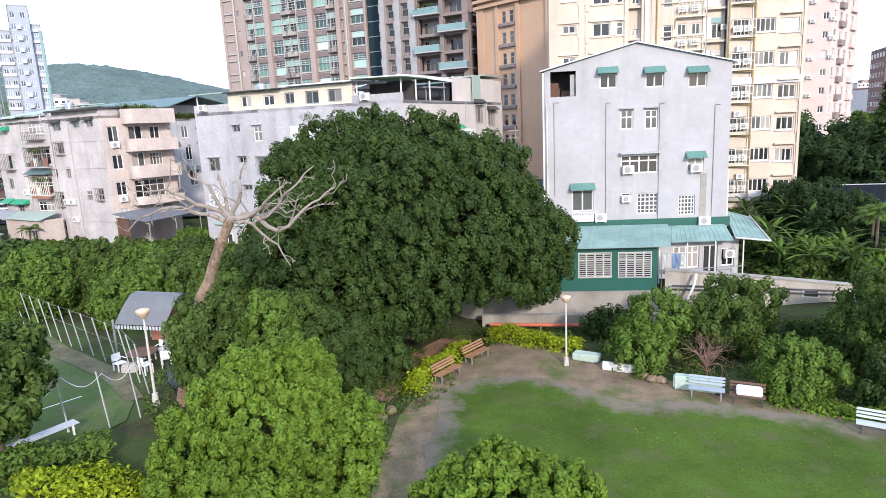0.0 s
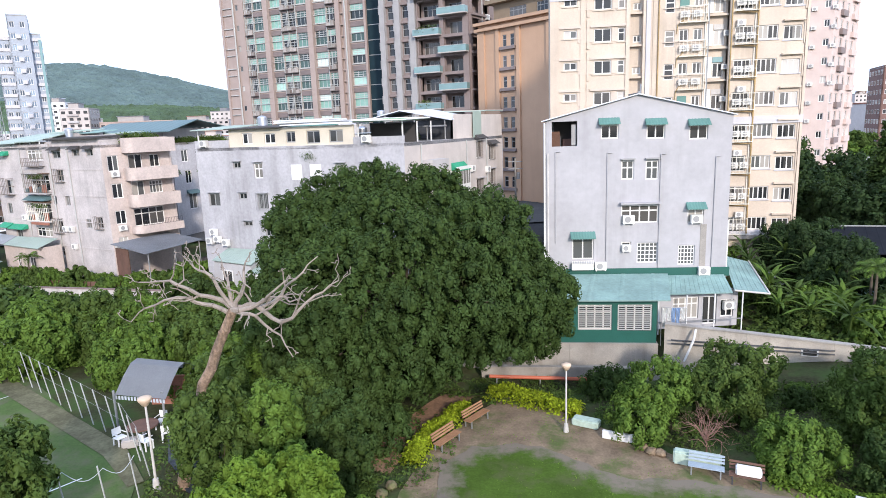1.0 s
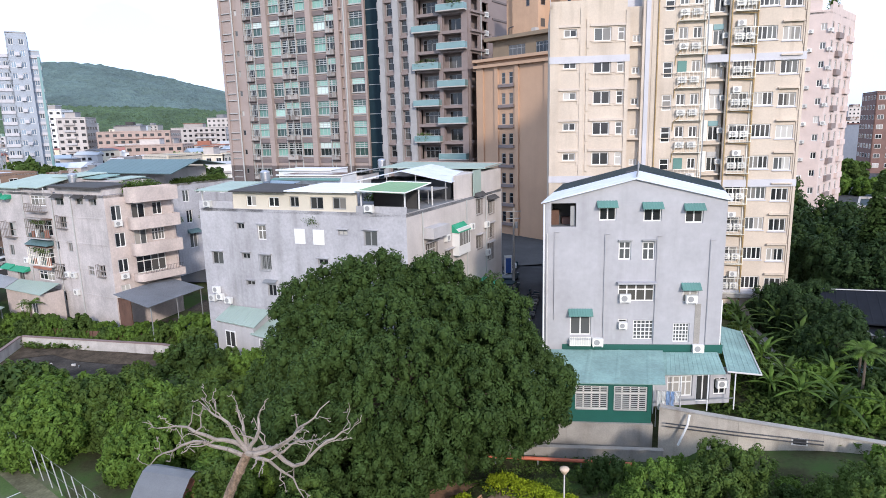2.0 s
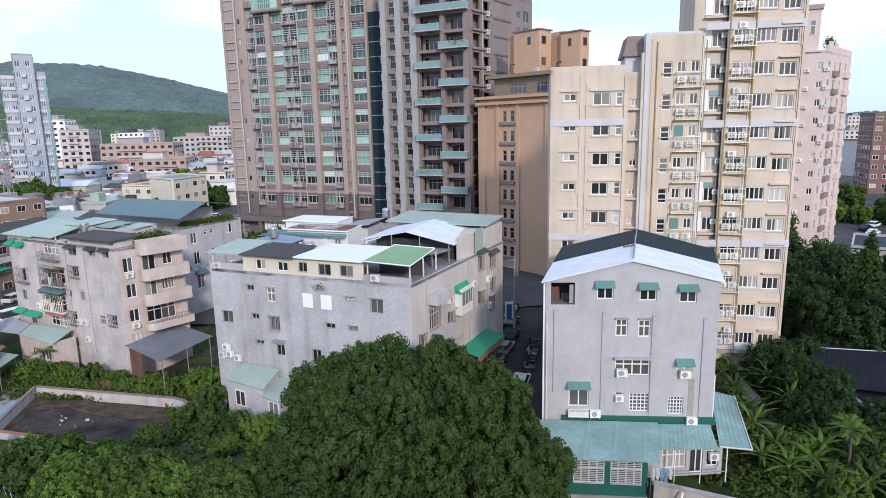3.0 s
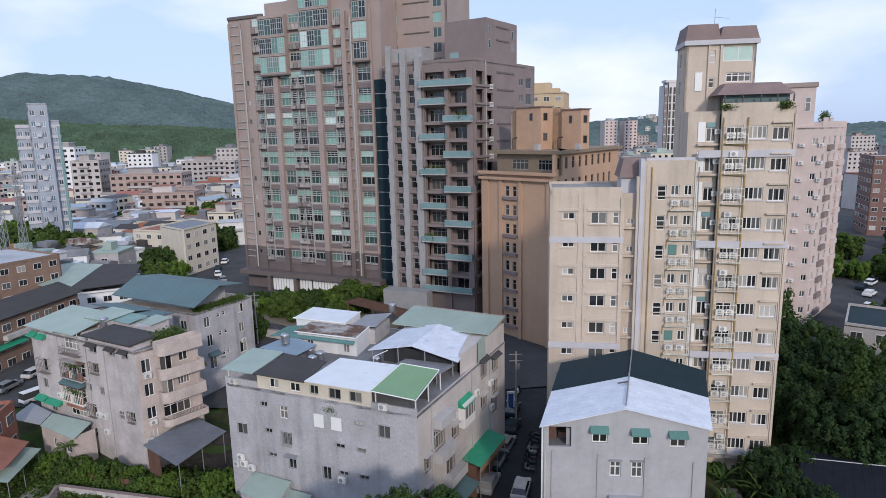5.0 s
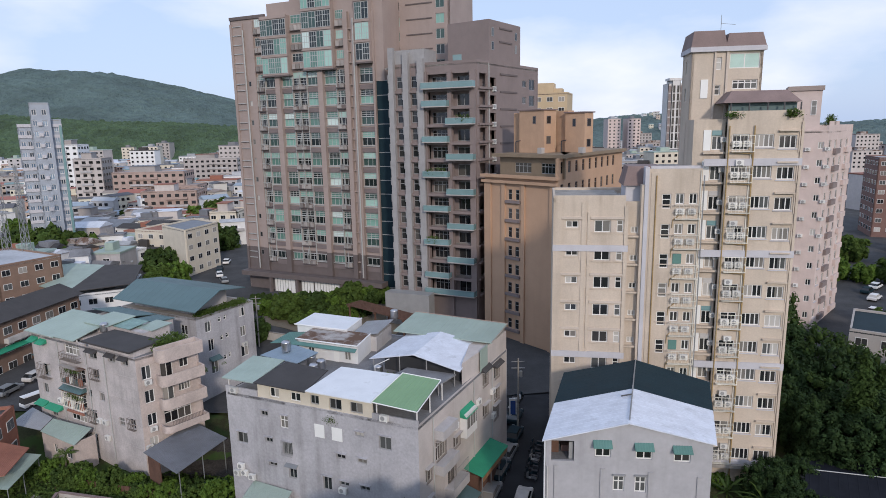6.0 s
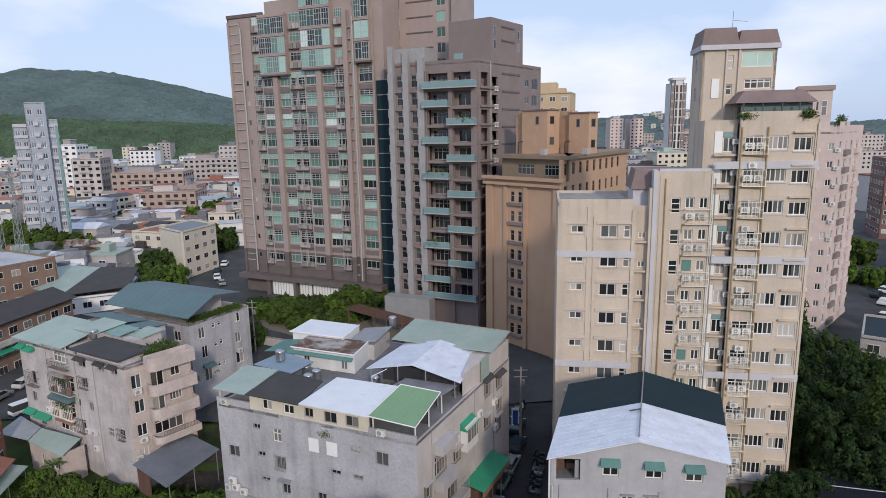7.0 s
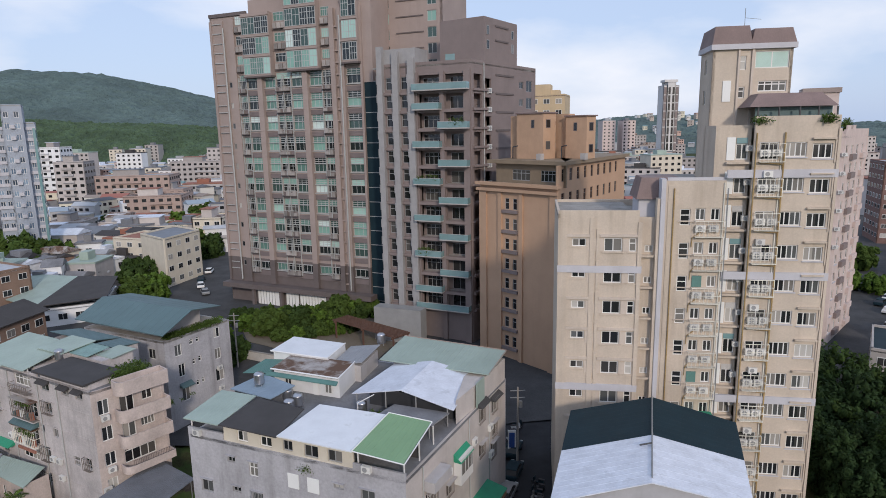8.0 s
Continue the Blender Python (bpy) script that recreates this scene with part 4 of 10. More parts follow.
# ---- more parts of buildings ----
def at_wall(fm, u, d):
    return tuple((fm @ Vector((u, d, 0))).xy)


def sheet(parent, name, pts, mat, thick=0.1, ribs=0, label=""):
    """A roof sheet over the corners pts (x, y, z), in order round; ribs run from the first side to the third."""
    bm = ribbed(*pts, ribs, thick, 0.02)
    return part(name, bm, MT[mat], parent, label)


def fbox(parent, fm, name, u0, u1, d0, d1, z0, z1, mat, label=""):
    return part(name, boxes((u0, u1, d0, d1, z0, z1)), MT[mat], parent, label, fm)


def bars(parent, fm, u0, u1, z0, z1, n, d=-0.05, mat="frame_gray", name="window_grille", t=0.025):
    bm = bmesh.new()
    for k in range(n + 1):
        x = u0 + (u1 - u0 - t) * k / n
        box(bm, x, x + t, d, d + t, z0, z1)
    box(bm, u0, u1, d - 0.002, d + t + 0.002, z0, z0 + t)
    box(bm, u0, u1, d - 0.002, d + t + 0.002, z1 - t, z1)
    return part(name, bm, MT[mat], parent, "", fm)


def pipe(parent, pts, r, mat, name="drain_pipe"):
    bm = bmesh.new()
    for a, b in zip(pts, pts[1:]):
        tube(bm, a, b, r, n=8)
    return part(name, bm, MT[mat], parent)


# ---- the gabled house: pipes, air-conditioners, the open loft, the ground floor ----
for u, z0, z1 in ((0.72, 7.5, 14.6), (4.6, 5.5, 14.4), (8.55, 5.5, 14.2), (12.55, 5.5, 13.9)):
    a, b = fm_g @ Vector((u, -0.06, z1)), fm_g @ Vector((u, -0.06, z0))
    pipe(house, [fm_g @ Vector((u + 0.35, -0.06, z1)), a, b], 0.04, "pipe_gray")
pipe(house, [fm_g @ Vector((-0.1, -0.05, 16.8)), fm_g @ Vector((-0.12, -0.05, 2.0))], 0.07, "white_paint")
for u, z in ((5.8, 9.02), (10.85, 8.95), (5.78, 6.85), (3.75, 5.4), (11.55, 4.9)):
    aircon(house, fm_g, u, z, 0.85 if u != 5.78 else 0.65, 0.62 if u != 5.78 else 0.5)
fbox(house, fm_g, "window_box", 1.95, 3.6, -0.5, -0.003, 5.45, 5.95, "ac_white", "white louvred box under a window")
bars(house, fm_g, 1.95, 3.6, 5.5, 6.2, 9, -0.53, "cage_white")
fbox(house, fm_g, "window_hood", 5.6, 8.6, -0.5, -0.003, 10.5, 10.62, "gray_render")
for u0, u1 in ((5.6, 6.65), (7.4, 8.45)):
    fbox(house, fm_g, "window_hood", u0, u1, -0.25, -0.003, 13.85, 13.95, "frame_gray")
fbox(house, fm_g, "stain_strip", 11.65, 12.1, -0.03, -0.004, 5.5, 8.8, "concrete", "dark weathered duct")
fbox(house, fm_g, "green_band", 1.4, 13.9, -0.08, -0.003, 4.75, 5.45, "green_sheet", "dark green flashing above the lean-to roof")
fbox(house, fm_g, "loft_floor", 0.3, 2.6, 0.25, 2.5, 14.75, 14.95, "deck_gray")
# back wall and cupboard are coloured near black for the loft's shaded inside
fbox(house, fm_g, "loft_back", 0.3, 2.6, 2.502, 2.6, 14.75, 16.9, "roof_black")
fbox(house, fm_g, "loft_shelf", 0.5, 1.3, 1.6, 2.3, 14.952, 15.7, "dark_metal", "cupboard inside the open loft, coloured dark for its shade")
fbox(house, fm_g, "loft_screen", 1.95, 2.3, 0.3, 0.36, 15.05, 16.6, "frame_gray", "grey sliding screen")
part("side_pipe", boxes((13.72, 13.84, 0.3, 0.42, 4.6, 9.0)), MT["white_paint"], house, "white duct at the corner", fm_g)

ext = thing("lean_to", (11, 44.2, 1.0), "green sheet-metal lean-to with barred windows on a concrete wall", "extension")
E0, E1 = (4.6, 44.75), (14.6, 43.6)
ef = facade(ext, E0, E1, 0.95, 4.2, [(4.55, 1.95, 6.95, 3.85, "four"), (7.35, 1.9, 9.75, 3.85, "four")], "green_sheet", thick=0.12)
for u0, u1 in ((4.55, 6.95), (7.35, 9.75)):
    slat_ = mesh_of("shutter_slat", boxes((u0 + 0.05, u1 - 0.05, -0.05, -0.01, 0, 0.07)), MT["frame_pale"])
    for k in range(12):
        attach("shutter_slat", slat_, ext, ef @ Matrix.Translation((0, 0, 1.98 + k * 0.155)))
facade(ext, E1, (16.2, 47.9), 0.95, 4.3, [], "green_sheet", thick=0.12)
sheet(ext, "roof", [(4.0, 44.1, 4.35), (15.3, 42.9, 4.35), (16.8, 47.8, 5.05), (5.6, 48.8, 5.1)], "roof_teal_pale", 0.08, 5)
E2, E3 = (15.0, 45.9), (21.6, 46.3)
ef2 = facade(ext, E2, E3, 1.2, 4.1, [(1.6, 1.9, 3.6, 3.6, "four"), (3.9, 1.4, 5.0, 3.6, "slide"), (5.3, 1.9, 6.3, 3.3)], "gray_render", thick=0.15)
sheet(ext, "roof", [(15.6, 45.0, 4.2), (20.6, 45.0, 4.15), (21.0, 47.5, 4.9), (16.6, 47.8, 4.9)], "roof_teal_pale", 0.07, 14)
sheet(ext, "roof", [(20.75, 45.1, 4.3), (23.3, 45.2, 3.9), (26.0, 54.0, 4.3), (23.8, 54.0, 4.95)], "roof_teal_pale", 0.07, 6)
pipe(ext, [(20.7, 45.0, 4.3), (23.35, 45.1, 3.92), (26.1, 54.1, 4.32)], 0.07, "white_worn", "roof_edge")
aircon(ext, ef2, 5.4, 2.6)
fbox(ext, ef2, "handrail", 0.0, 6.4, -1.2, -1.14, 2.1, 2.16, "gray_metal")
for u in (0.0, 2.1, 4.2, 6.3):
    fbox(ext, ef2, "post", u, u + 0.07, -1.2, -1.13, 1.2, 4.1, "white_paint")

pipe(house, [fm_g @ Vector((0.14, -0.1, 14.5)), fm_g @ Vector((0.14, -0.1, 1.2))], 0.07, "white_worn")
fbox(house, fm_g, "loft_shelf", 0.5, 1.2, 1.5, 2.3, 14.78, 16.1, "bench_dark", "brown shelf stored in the loft")
fbox(house, fm_g, "loft_box", 1.45, 2.3, 1.7, 2.4, 14.78, 15.5, "red_brown", "reddish box stored in the loft")

# laundry by the lean-to
laundry = thing("laundry", (15.3, 43.3, 1.0), "white and pale blue washing hung on a rack", "laundry")
rack = bmesh.new()
for x_, y_ in ((14.8, 43.25), (16.4, 42.9)):
    tube(rack, (x_, y_, 0.9), (x_, y_, 3.75), 0.03)
tube(rack, (14.8, 43.25, 3.75), (16.4, 42.9, 3.75), 0.03)
part("rack", rack, MT["gray_metal"], laundry)
MT["cloth_blue"] = material("cloth_blue", (0.35, 0.48, 0.68), 0.9, vary=0.15, scale=4)
for k in range(5):
    bm = bmesh.new()
    x0_, drop_ = 14.86 + k * 0.3, (1.5, 1.0, 1.7, 1.2, 0.9)[k]
    vs = [[bm.verts.new((x0_ + 0.26 * i / 4 + 0.02 * math.sin(j * 2 + k), 43.24 - (x0_ - 14.8) * 0.22 + 0.05 * math.sin(i * 2.5 + j), 3.74 - drop_ * j / 5)) for i in range(5)] for j in range(6)]
    for r0, r1 in zip(vs, vs[1:]):
        for i in range(4):
            bm.faces.new((r0[i], r0[i + 1], r1[i + 1], r1[i]))
    bmesh.ops.solidify(bm, geom=bm.faces[:], thickness=0.02)
    part("cloth", bm, MT["cloth_blue" if k in (2, 3) else "blind_white"], laundry)

# ---- apartment block: terrace, antenna, ledges, downpipes ----
tf = AF
fbox(block, tf, "terrace_wall", 17.8, 25.1, 0.0, 0.2, 43.302, 44.1, "tan_tile")
for u in (18.0, 19.8, 21.6, 23.2, 24.8):
    fbox(block, tf, "terrace_post", u, u + 0.12, 0.3, 0.42, 43.3, 44.9, "dark_metal")
# a dark sheet stands for the shade within the open terrace
fbox(block, tf, "terrace_glazing", 18.1, 24.8, 1.3, 1.4, 43.3, 44.9, "roof_teal", "dark sheet for the shade inside the open terrace")
fbox(block, tf, "parapet", 10.35, 15.6, 0.3, 0.5, 38.2, 38.5, "white_band")
mansard(7.6, 12.2, 1.2, 6.0, 36.3, 38.4, 0.5)
fbox(block, tf, "roof_room", 7.9, 12.0, 1.6, 5.6, 34.5, 36.298, "white_band")
fbox(block, tf, "parapet", 0.0, 7.8, 0.0, 0.2, 35.002, 35.35, "tan_tile")
pipe(block, [tf @ Vector((18.0, 6, 52.5)), tf @ Vector((18.0, 6, 54.6))], 0.03, "gray_metal", "antenna")
pipe(block, [tf @ Vector((18.0, 6, 53.7)), tf @ Vector((19.5, 6, 53.5))], 0.02, "gray_metal", "antenna")
for u in (15.45, 17.95, 20.2):
    pipe(block, [tf @ Vector((u, -0.09, 38 if u < 16 else 41.2)), tf @ Vector((u, -0.09, 2.0))], 0.06, "cage_white")
for z in FL:
    for u0, u1 in ((1.2, 2.95), (4.3, 6.45), (6.75, 7.75)):
        fbox(block, tf, "sill", u0, u1, -0.1, -0.003, z - 0.9 if u0 > 3 else z - 0.38, z - 0.78 if u0 > 3 else z - 0.28, "tan_tile")
    fbox(block, tf, "rib", 3.75, 4.05, -0.12, -0.003, z - 1.4, z + 1.5, "tan_tile")
    fbox(block, tf, "ledge", 7.8, 9.4, 0.2, 0.697, z - 1.35, z - 1.15, "tan_tile")
    fbox(block, tf, "beam", 0.902, 3.098, -0.16, -0.003, z + 0.72, z + 0.98, "tan_pale")
    fbox(block, tf, "beam", 4.1, 7.69, -0.16, -0.003, z + 0.72, z + 0.98, "tan_pale")
    fbox(block, tf, "panel", 2.85, 4.4, -0.05, -0.003, z - 0.74, z + 0.58, "tan_pale", "paler tiled panel between windows")
    fbox(block, tf, "panel", 6.3, 6.86, -0.05, -0.003, z - 0.74, z + 0.58, "tan_pale")
for z in FT:
    fbox(block, tf, "ledge", 15.6, 17.8, 0.4, 0.897, z - 1.3, z - 1.1, "tan_tile")
    fbox(block, tf, "shutter_panel", 15.65, 16.4, 0.8, 0.897, z - 0.95, z + 1.2, "blind_white", "white shutter panel")
fbox(block, tf, "green_awning", 12.7, 15.5, -1.0, -0.05, FA[6] - 0.45, FA[6] - 0.4, "green_awning", "bright green strip awning")
rgb_ = np.random.default_rng(404)
for k, z in enumerate(FT):
    aircon(block, tf, 17.25 + 0.2 * rgb_.random(), z - 0.3 + 0.5 * rgb_.random(), 0.7, 0.5, 0.32, -0.85)
    if k % 2:
        aircon(block, tf, 18.4 + 0.8 * rgb_.random(), z + 0.75, 0.8, 0.55, 0.34, 0.08)
    fbox(block, tf, "window_board", 16.5, 17.5, 0.84, 0.897, z + 0.62, z + 1.15, "white_worn" if k % 3 else "glass_pale")
    pipe(block, [tf @ Vector((18.3, -0.3, z - 1.15)), tf @ Vector((20.3, -0.3, z - 1.3)), tf @ Vector((20.42, -0.2, z - 2.0))], 0.045, "rusty_pipe", "drain_hose")
for k, z in enumerate(FA):
    pipe(block, [tf @ Vector((13.1 + 0.5 * rgb_.random(), -0.25, z - 1.7)), tf @ Vector((12.75, -0.12, z - 2.3)), tf @ Vector((12.7, -0.1, z - 3.2))], 0.04, "rusty_pipe", "drain_hose")
    fbox(block, tf, "sill", 11.4, 15.3, -0.12, -0.003, z - 0.72 if k else z - 0.75, z - 0.62, "tan_pale")
    if k in (2, 5, 7):
        fbox(block, tf, "sun_screen", 12.95, 13.85, -0.08, -0.003, z - 0.58, z + 0.52, "teal_awning", "green sun screen over a window")
fbox(block, tf, "base_ledge", 15.6, 25.3, -0.6, -0.003, 4.0, 4.4, "concrete")

# ---- the long row house with roof rooms ----
M0, M1, M2, M3 = (-24.6, 62.8), (-3.5, 53.9), (6.7, 74.5), (-14.4, 83.4)
row = thing("row_house", (-9, 68, 1.0), "weathered grey four-storey terrace with patched metal roofs", "house")
holes = [(4.5, 13.6, 5.4, 14.2), (6.95, 12.65, 7.95, 14.1, "cross"), (1.05, 9.9, 2.45, 11.2), (4.85, 10.65, 5.8, 11.25), (7.05, 9.7, 8.3, 11.2),
         (16.0, 13.45, 17.0, 13.95), (18.65, 12.6, 20.0, 14.0), (13.65, 10.6, 14.75, 11.15), (16.15, 10.6, 17.2, 11.15), (5.1, 8.0, 6.15, 8.5),
         (7.65, 7.1, 8.65, 8.3), (11.9, 6.75, 12.95, 8.3), (13.9, 7.65, 15.0, 8.2), (16.35, 7.7, 17.4, 8.25)]
holes = [h if len(h) > 4 else (*h, "slide", "glass", "frame_gray") for h in holes]
rf = facade(row, M0, M1, 0.3, 15.6, holes, "gray_weathered")
for u0, z0, u1, z1 in ((11.25, 12.5, 12.4, 13.9), (13.3, 12.5, 14.5, 13.9)):
    fbox(row, rf, "window_cover", u0, u1, -0.05, -0.003, z0, z1, "blind_white", "white board over a window")
for h in holes:
    fbox(row, rf, "window_hood", h[0] - 0.1, h[2] + 0.1, -0.22, -0.003, h[3] + 0.08, h[3] + 0.15, "gray_weathered")
aircon(row, rf, 13.95, 7.0)
for u_, z_ in ((0.6, 6.2), (1.6, 6.4), (2.6, 6.1), (1.2, 7.1)):
    aircon(row, rf, u_, z_, 0.8, 0.6, 0.34, 0.25)
bars(row, rf, 7.0, 8.35, 9.65, 11.25, 8, -0.25)
sheet(row, "roof", [(*at_wall(rf, 7.4, -0.5), 8.6), (*at_wall(rf, 8.9, -0.5), 8.6), (*at_wall(rf, 8.9, 0), 8.8), (*at_wall(rf, 7.4, 0), 8.8)], "gray_metal", 0.04)
sholes = [(8.0, 13.7, 9.6, 15.9, "four"), (18.7, 13.0, 20.4, 14.8), (18.7, 10.2, 20.2, 12.0), (18.4, 7.8, 20.0, 9.8), (6.0, 6.0, 7.8, 8.2), (7.4, 9.6, 8.9, 11.0), (1.2, 9.0, 2.4, 10.6), (1.2, 5.8, 2.4, 7.4), (3.4, 10.2, 5.6, 12.4, "four"), (15.2, 13.4, 16.8, 15.2), (15.2, 9.6, 16.8, 11.2)]
rs = facade(row, M1, M2, 0.6, 15.6, [h for h in sholes if h[3] < 15.5], "cream_weathered")
facade(row, M2, M3, 0.6, 15.6, [], "gray_weathered")
facade(row, M3, M0, 0.6, 15.6, [], "gray_weathered")
slabm = bmesh.new()
slab(slabm, [M0, M1, M2, M3], 15.3, 15.598)
part("roof_deck", slabm, MT["deck_gray"], row, "grimy flat roof deck")
# side: bay, awnings, balconies, canopies
awning(row, rs, 9.0, 12.0, 13.3, 0.75, 0.8, "green_awning")
fbox(row, rs, "bay_window", 9.1, 11.9, -0.75, -0.003, 10.2, 12.9, "frame_white", "white framed bay window")
fbox(row, rs, "bay_glass", 9.3, 11.7, -0.78, -0.753, 11.2, 12.6, "glass")
for u in (9.95, 10.65, 11.3):
    fbox(row, rs, "mullion", u, u + 0.07, -0.8, -0.782, 11.2, 12.6, "frame_white")
for u0, u1, z in ((3.0, 6.3, 12.95), (3.0, 6.6, 9.2), (5.2, 9.0, 5.4)):
    fbox(row, rs, "balcony", u0, u1, -1.1, -0.003, z, z + 1.0, "pale_render")
bars(row, rs, 5.3, 8.9, 6.4, 8.4, 14, -1.05)
awning(row, rs, 14.8, 17.2, 15.9, 0.4, 0.6, "roof_black")
awning(row, rs, 18.3, 20.8, 15.2, 0.4, 0.6, "roof_black")
for u, z in ((13.2, 12.2), (17.4, 11.8), (17.6, 8.6), (7.2, 12.0)):
    aircon(row, rs, u, z)
for h in sholes:
    if h[3] < 15.5:
        fbox(row, rs, "window_hood", h[0] - 0.12, h[2] + 0.12, -0.4, -0.003, h[3] + 0.08, h[3] + 0.15, "pale_render")
        bars(row, rs, h[0], h[2], h[1], h[3], max(4, int((h[2] - h[0]) / 0.16)), -0.12, "cage_dark")
for u in (2.85, 12.6, 17.9):
    pipe(row, [rs @ Vector((u, -0.08, 15.4)), rs @ Vector((u, -0.08, 3.2))], 0.06, "frame_pale")
sheet(row, "canopy", [(*at_wall(rs, 9.8, 0), 6.2), (*at_wall(rs, 9.8, -2.3), 5.7), (*at_wall(rs, 17.4, -2.3), 5.7), (*at_wall(rs, 17.4, 0), 6.2)], "green_awning", 0.06, 16, "bright green canopy over the pavement")
sheet(row, "canopy", [(*at_wall(rs, 2.5, 0), 4.9), (*at_wall(rs, 2.5, -2.4), 4.3), (*at_wall(rs, 9.2, -2.4), 4.3), (*at_wall(rs, 9.2, 0), 4.9)], "roof_teal", 0.06, 12)
for u in (9.9, 12.4, 14.8, 17.2):
    fbox(row, rs, "canopy_post", u, u + 0.08, -2.2, -2.12, 1.2, 5.6, "gray_metal")
fbox(row, rs, "shop_front", 10.1, 17.2, -1.5, -0.003, 1.2, 5.5, "bench_dark", "brown boarded shop front under the canopy")
fbox(row, rs, "sign_board", 10.0, 17.3, -2.25, -2.2, 5.0, 5.6, "bench_wood", "reddish-brown fascia under the canopy")

# roof storey: cream wall with windows behind the parapet
facade(row, at_wall(rf, 0, 0.15), at_wall(rf, 22, 0.15), 15.602, 17.28,
            [(5.75, 15.85, 6.95, 16.9), (8.35, 15.85, 9.6, 16.8), (10.8, 15.9, 11.85, 16.9, "slide", "glass", "frame_gray"), (13.05, 15.75, 14.5, 16.9, "slide", "glass", "frame_gray"), (15.45, 15.8, 16.9, 16.9, "slide", "glass", "frame_gray")],
            "cream_render", u0=4.2, u_end=18.0, thick=0.15, label="cream roof-room wall")
fbox(row, rf, "parapet", 0.0, 4.2, 0.0, 0.2, 15.602, 16.3, "gray_weathered")
fbox(row, rf, "parapet", 18.0, 22.9, 0.0, 0.2, 15.602, 16.2, "gray_weathered")
for u, d in ((0.15, 0.3), (18.3, 0.3), (22.6, 0.3), (22.6, 3.2), (22.6, 6.2)):
    fbox(row, rf, "terrace_post", u, u + 0.1, d, d + 0.1, 15.6, 17.4, "frame_white")
# near-black backing paints the shaded inside of the open roof terrace
fbox(row, rf, "terrace_back", 17.8, 22.5, 3.6, 3.75, 15.6, 17.3, "roof_black")
aircon(row, rf, 19.0, 15.75)
aircon(row, rf, 0.9, 15.75)
sheet(row, "roof", [(-24.8, 62.4, 17.35), (-21.0, 60.8, 17.35), (-19.0, 66.2, 17.75), (-23.0, 67.8, 17.75)], "roof_green", 0.08, 6)
sheet(row, "roof", [(-21.0, 60.9, 17.35), (-15.0, 58.3, 17.35), (-13.6, 63.4, 17.6), (-18.8, 66.0, 17.6)], "roof_black", 0.1)
sheet(row, "roof", [(-14.95, 58.25, 17.5), (-7.95, 55.3, 17.5), (-5.4, 61.6, 17.65), (-12.3, 64.2, 17.65)], "roof_bright", 0.1)
sheet(row, "roof", [(-7.9, 55.3, 17.6), (-3.6, 53.2, 17.5), (-1.5, 59.9, 17.7), (-5.4, 61.7, 17.8)], "roof_leaf", 0.1, 8)
for a, b in (((-7.95, 55.2, 17.6), (-3.5, 53.1, 17.5)), ((-3.5, 53.1, 17.5), (-1.4, 59.9, 17.7)), ((-7.95, 55.2, 17.63), (-5.4, 61.75, 17.83)), ((-5.4, 61.75, 17.8), (-1.4, 59.95, 17.72))):
    pipe(row, [a, b], 0.055, "blind_white", "roof_edge")
sheet(row, "roof", [(-22.8, 69.6, 17.1), (-17.8, 66.8, 17.1), (-15.9, 69.4, 17.4), (-20.2, 72.8, 17.4)], "roof_blue", 0.08, 10)
# arched white roof and the pale green back roof
crest_f, crest_b = (-4.5, 64.95, 18.6), (-1.5, 72.1, 18.8)
sheet(row, "arched_roof", [(-9.6, 66.9, 17.5), crest_f, crest_b, (-5.8, 73.6, 17.95)], "roof_white", 0.08, 0, "low-pitched pale metal roof")
sheet(row, "arched_roof", [crest_f, (0.6, 62.6, 17.5), (3.0, 70.5, 17.9), crest_b], "roof_white", 0.08, 0, "low-pitched pale metal roof")
for s in (0.02, 0.34, 0.66, 0.98):
    p = Vector((-9.3, 67.1)).lerp(Vector((0.2, 63.1)), s)
    pipe(row, [(*p, 15.6), (*p, 17.5 + 1.0 * (1 - abs(2 * s - 1)))], 0.06, "frame_gray", "roof_post")
# added dark block: stands for the shaded void below the arched roof
bm = bmesh.new()
slab(bm, [(-8.0, 68.5), (0.6, 64.6), (2.4, 69.0), (-6.0, 72.5)], 15.6, 17.5)
part("roof_room", bm, MT["dark_metal"], row)
bm = bmesh.new()
slab(bm, [(0.8, 63.5), (4.0, 69.2), (6.6, 74.4), (-4.6, 79.2), (-6.0, 75.5), (2.2, 71.8)], 15.6, 18.0)
part("roof_room", bm, MT["cream_weathered"], row)
sheet(row, "roof", [(-7.4, 73.6, 18.5), (4.4, 68.9, 18.4), (6.9, 75.6, 18.5), (-5.0, 80.9, 18.7)], "roof_green", 0.1, 20)
fbox(row, rs, "panel", 14.5, 16.6, -0.06, -0.003, 15.6, 18.3, "roof_green")
pipe(row, [(4.4, 68.9, 18.45), (6.9, 75.6, 18.55), (-5.0, 80.9, 18.75)], 0.04, "pink_brick", "roof_edge")
sheet(row, "low_roof", [(-6.8, 62.9, 17.0), (-1.5, 60.6, 17.0), (0.2, 63.2, 17.0), (-5.2, 65.3, 17.0)], "deck_gray", 0.15)
for q in ((-6.5, 63.0), (-1.7, 60.9), (-5.2, 65.0)):
    pipe(row, [(*q, 15.6), (*q, 16.9)], 0.06, "frame_gray", "roof_post")
pipe(row, [(-9.8, 65.6, 16.4), (-6.9, 64.4, 16.5), (-6.8, 63.6, 16.0), (-4.8, 63.0, 16.1)], 0.07, "frame_white", "roof_pipe")
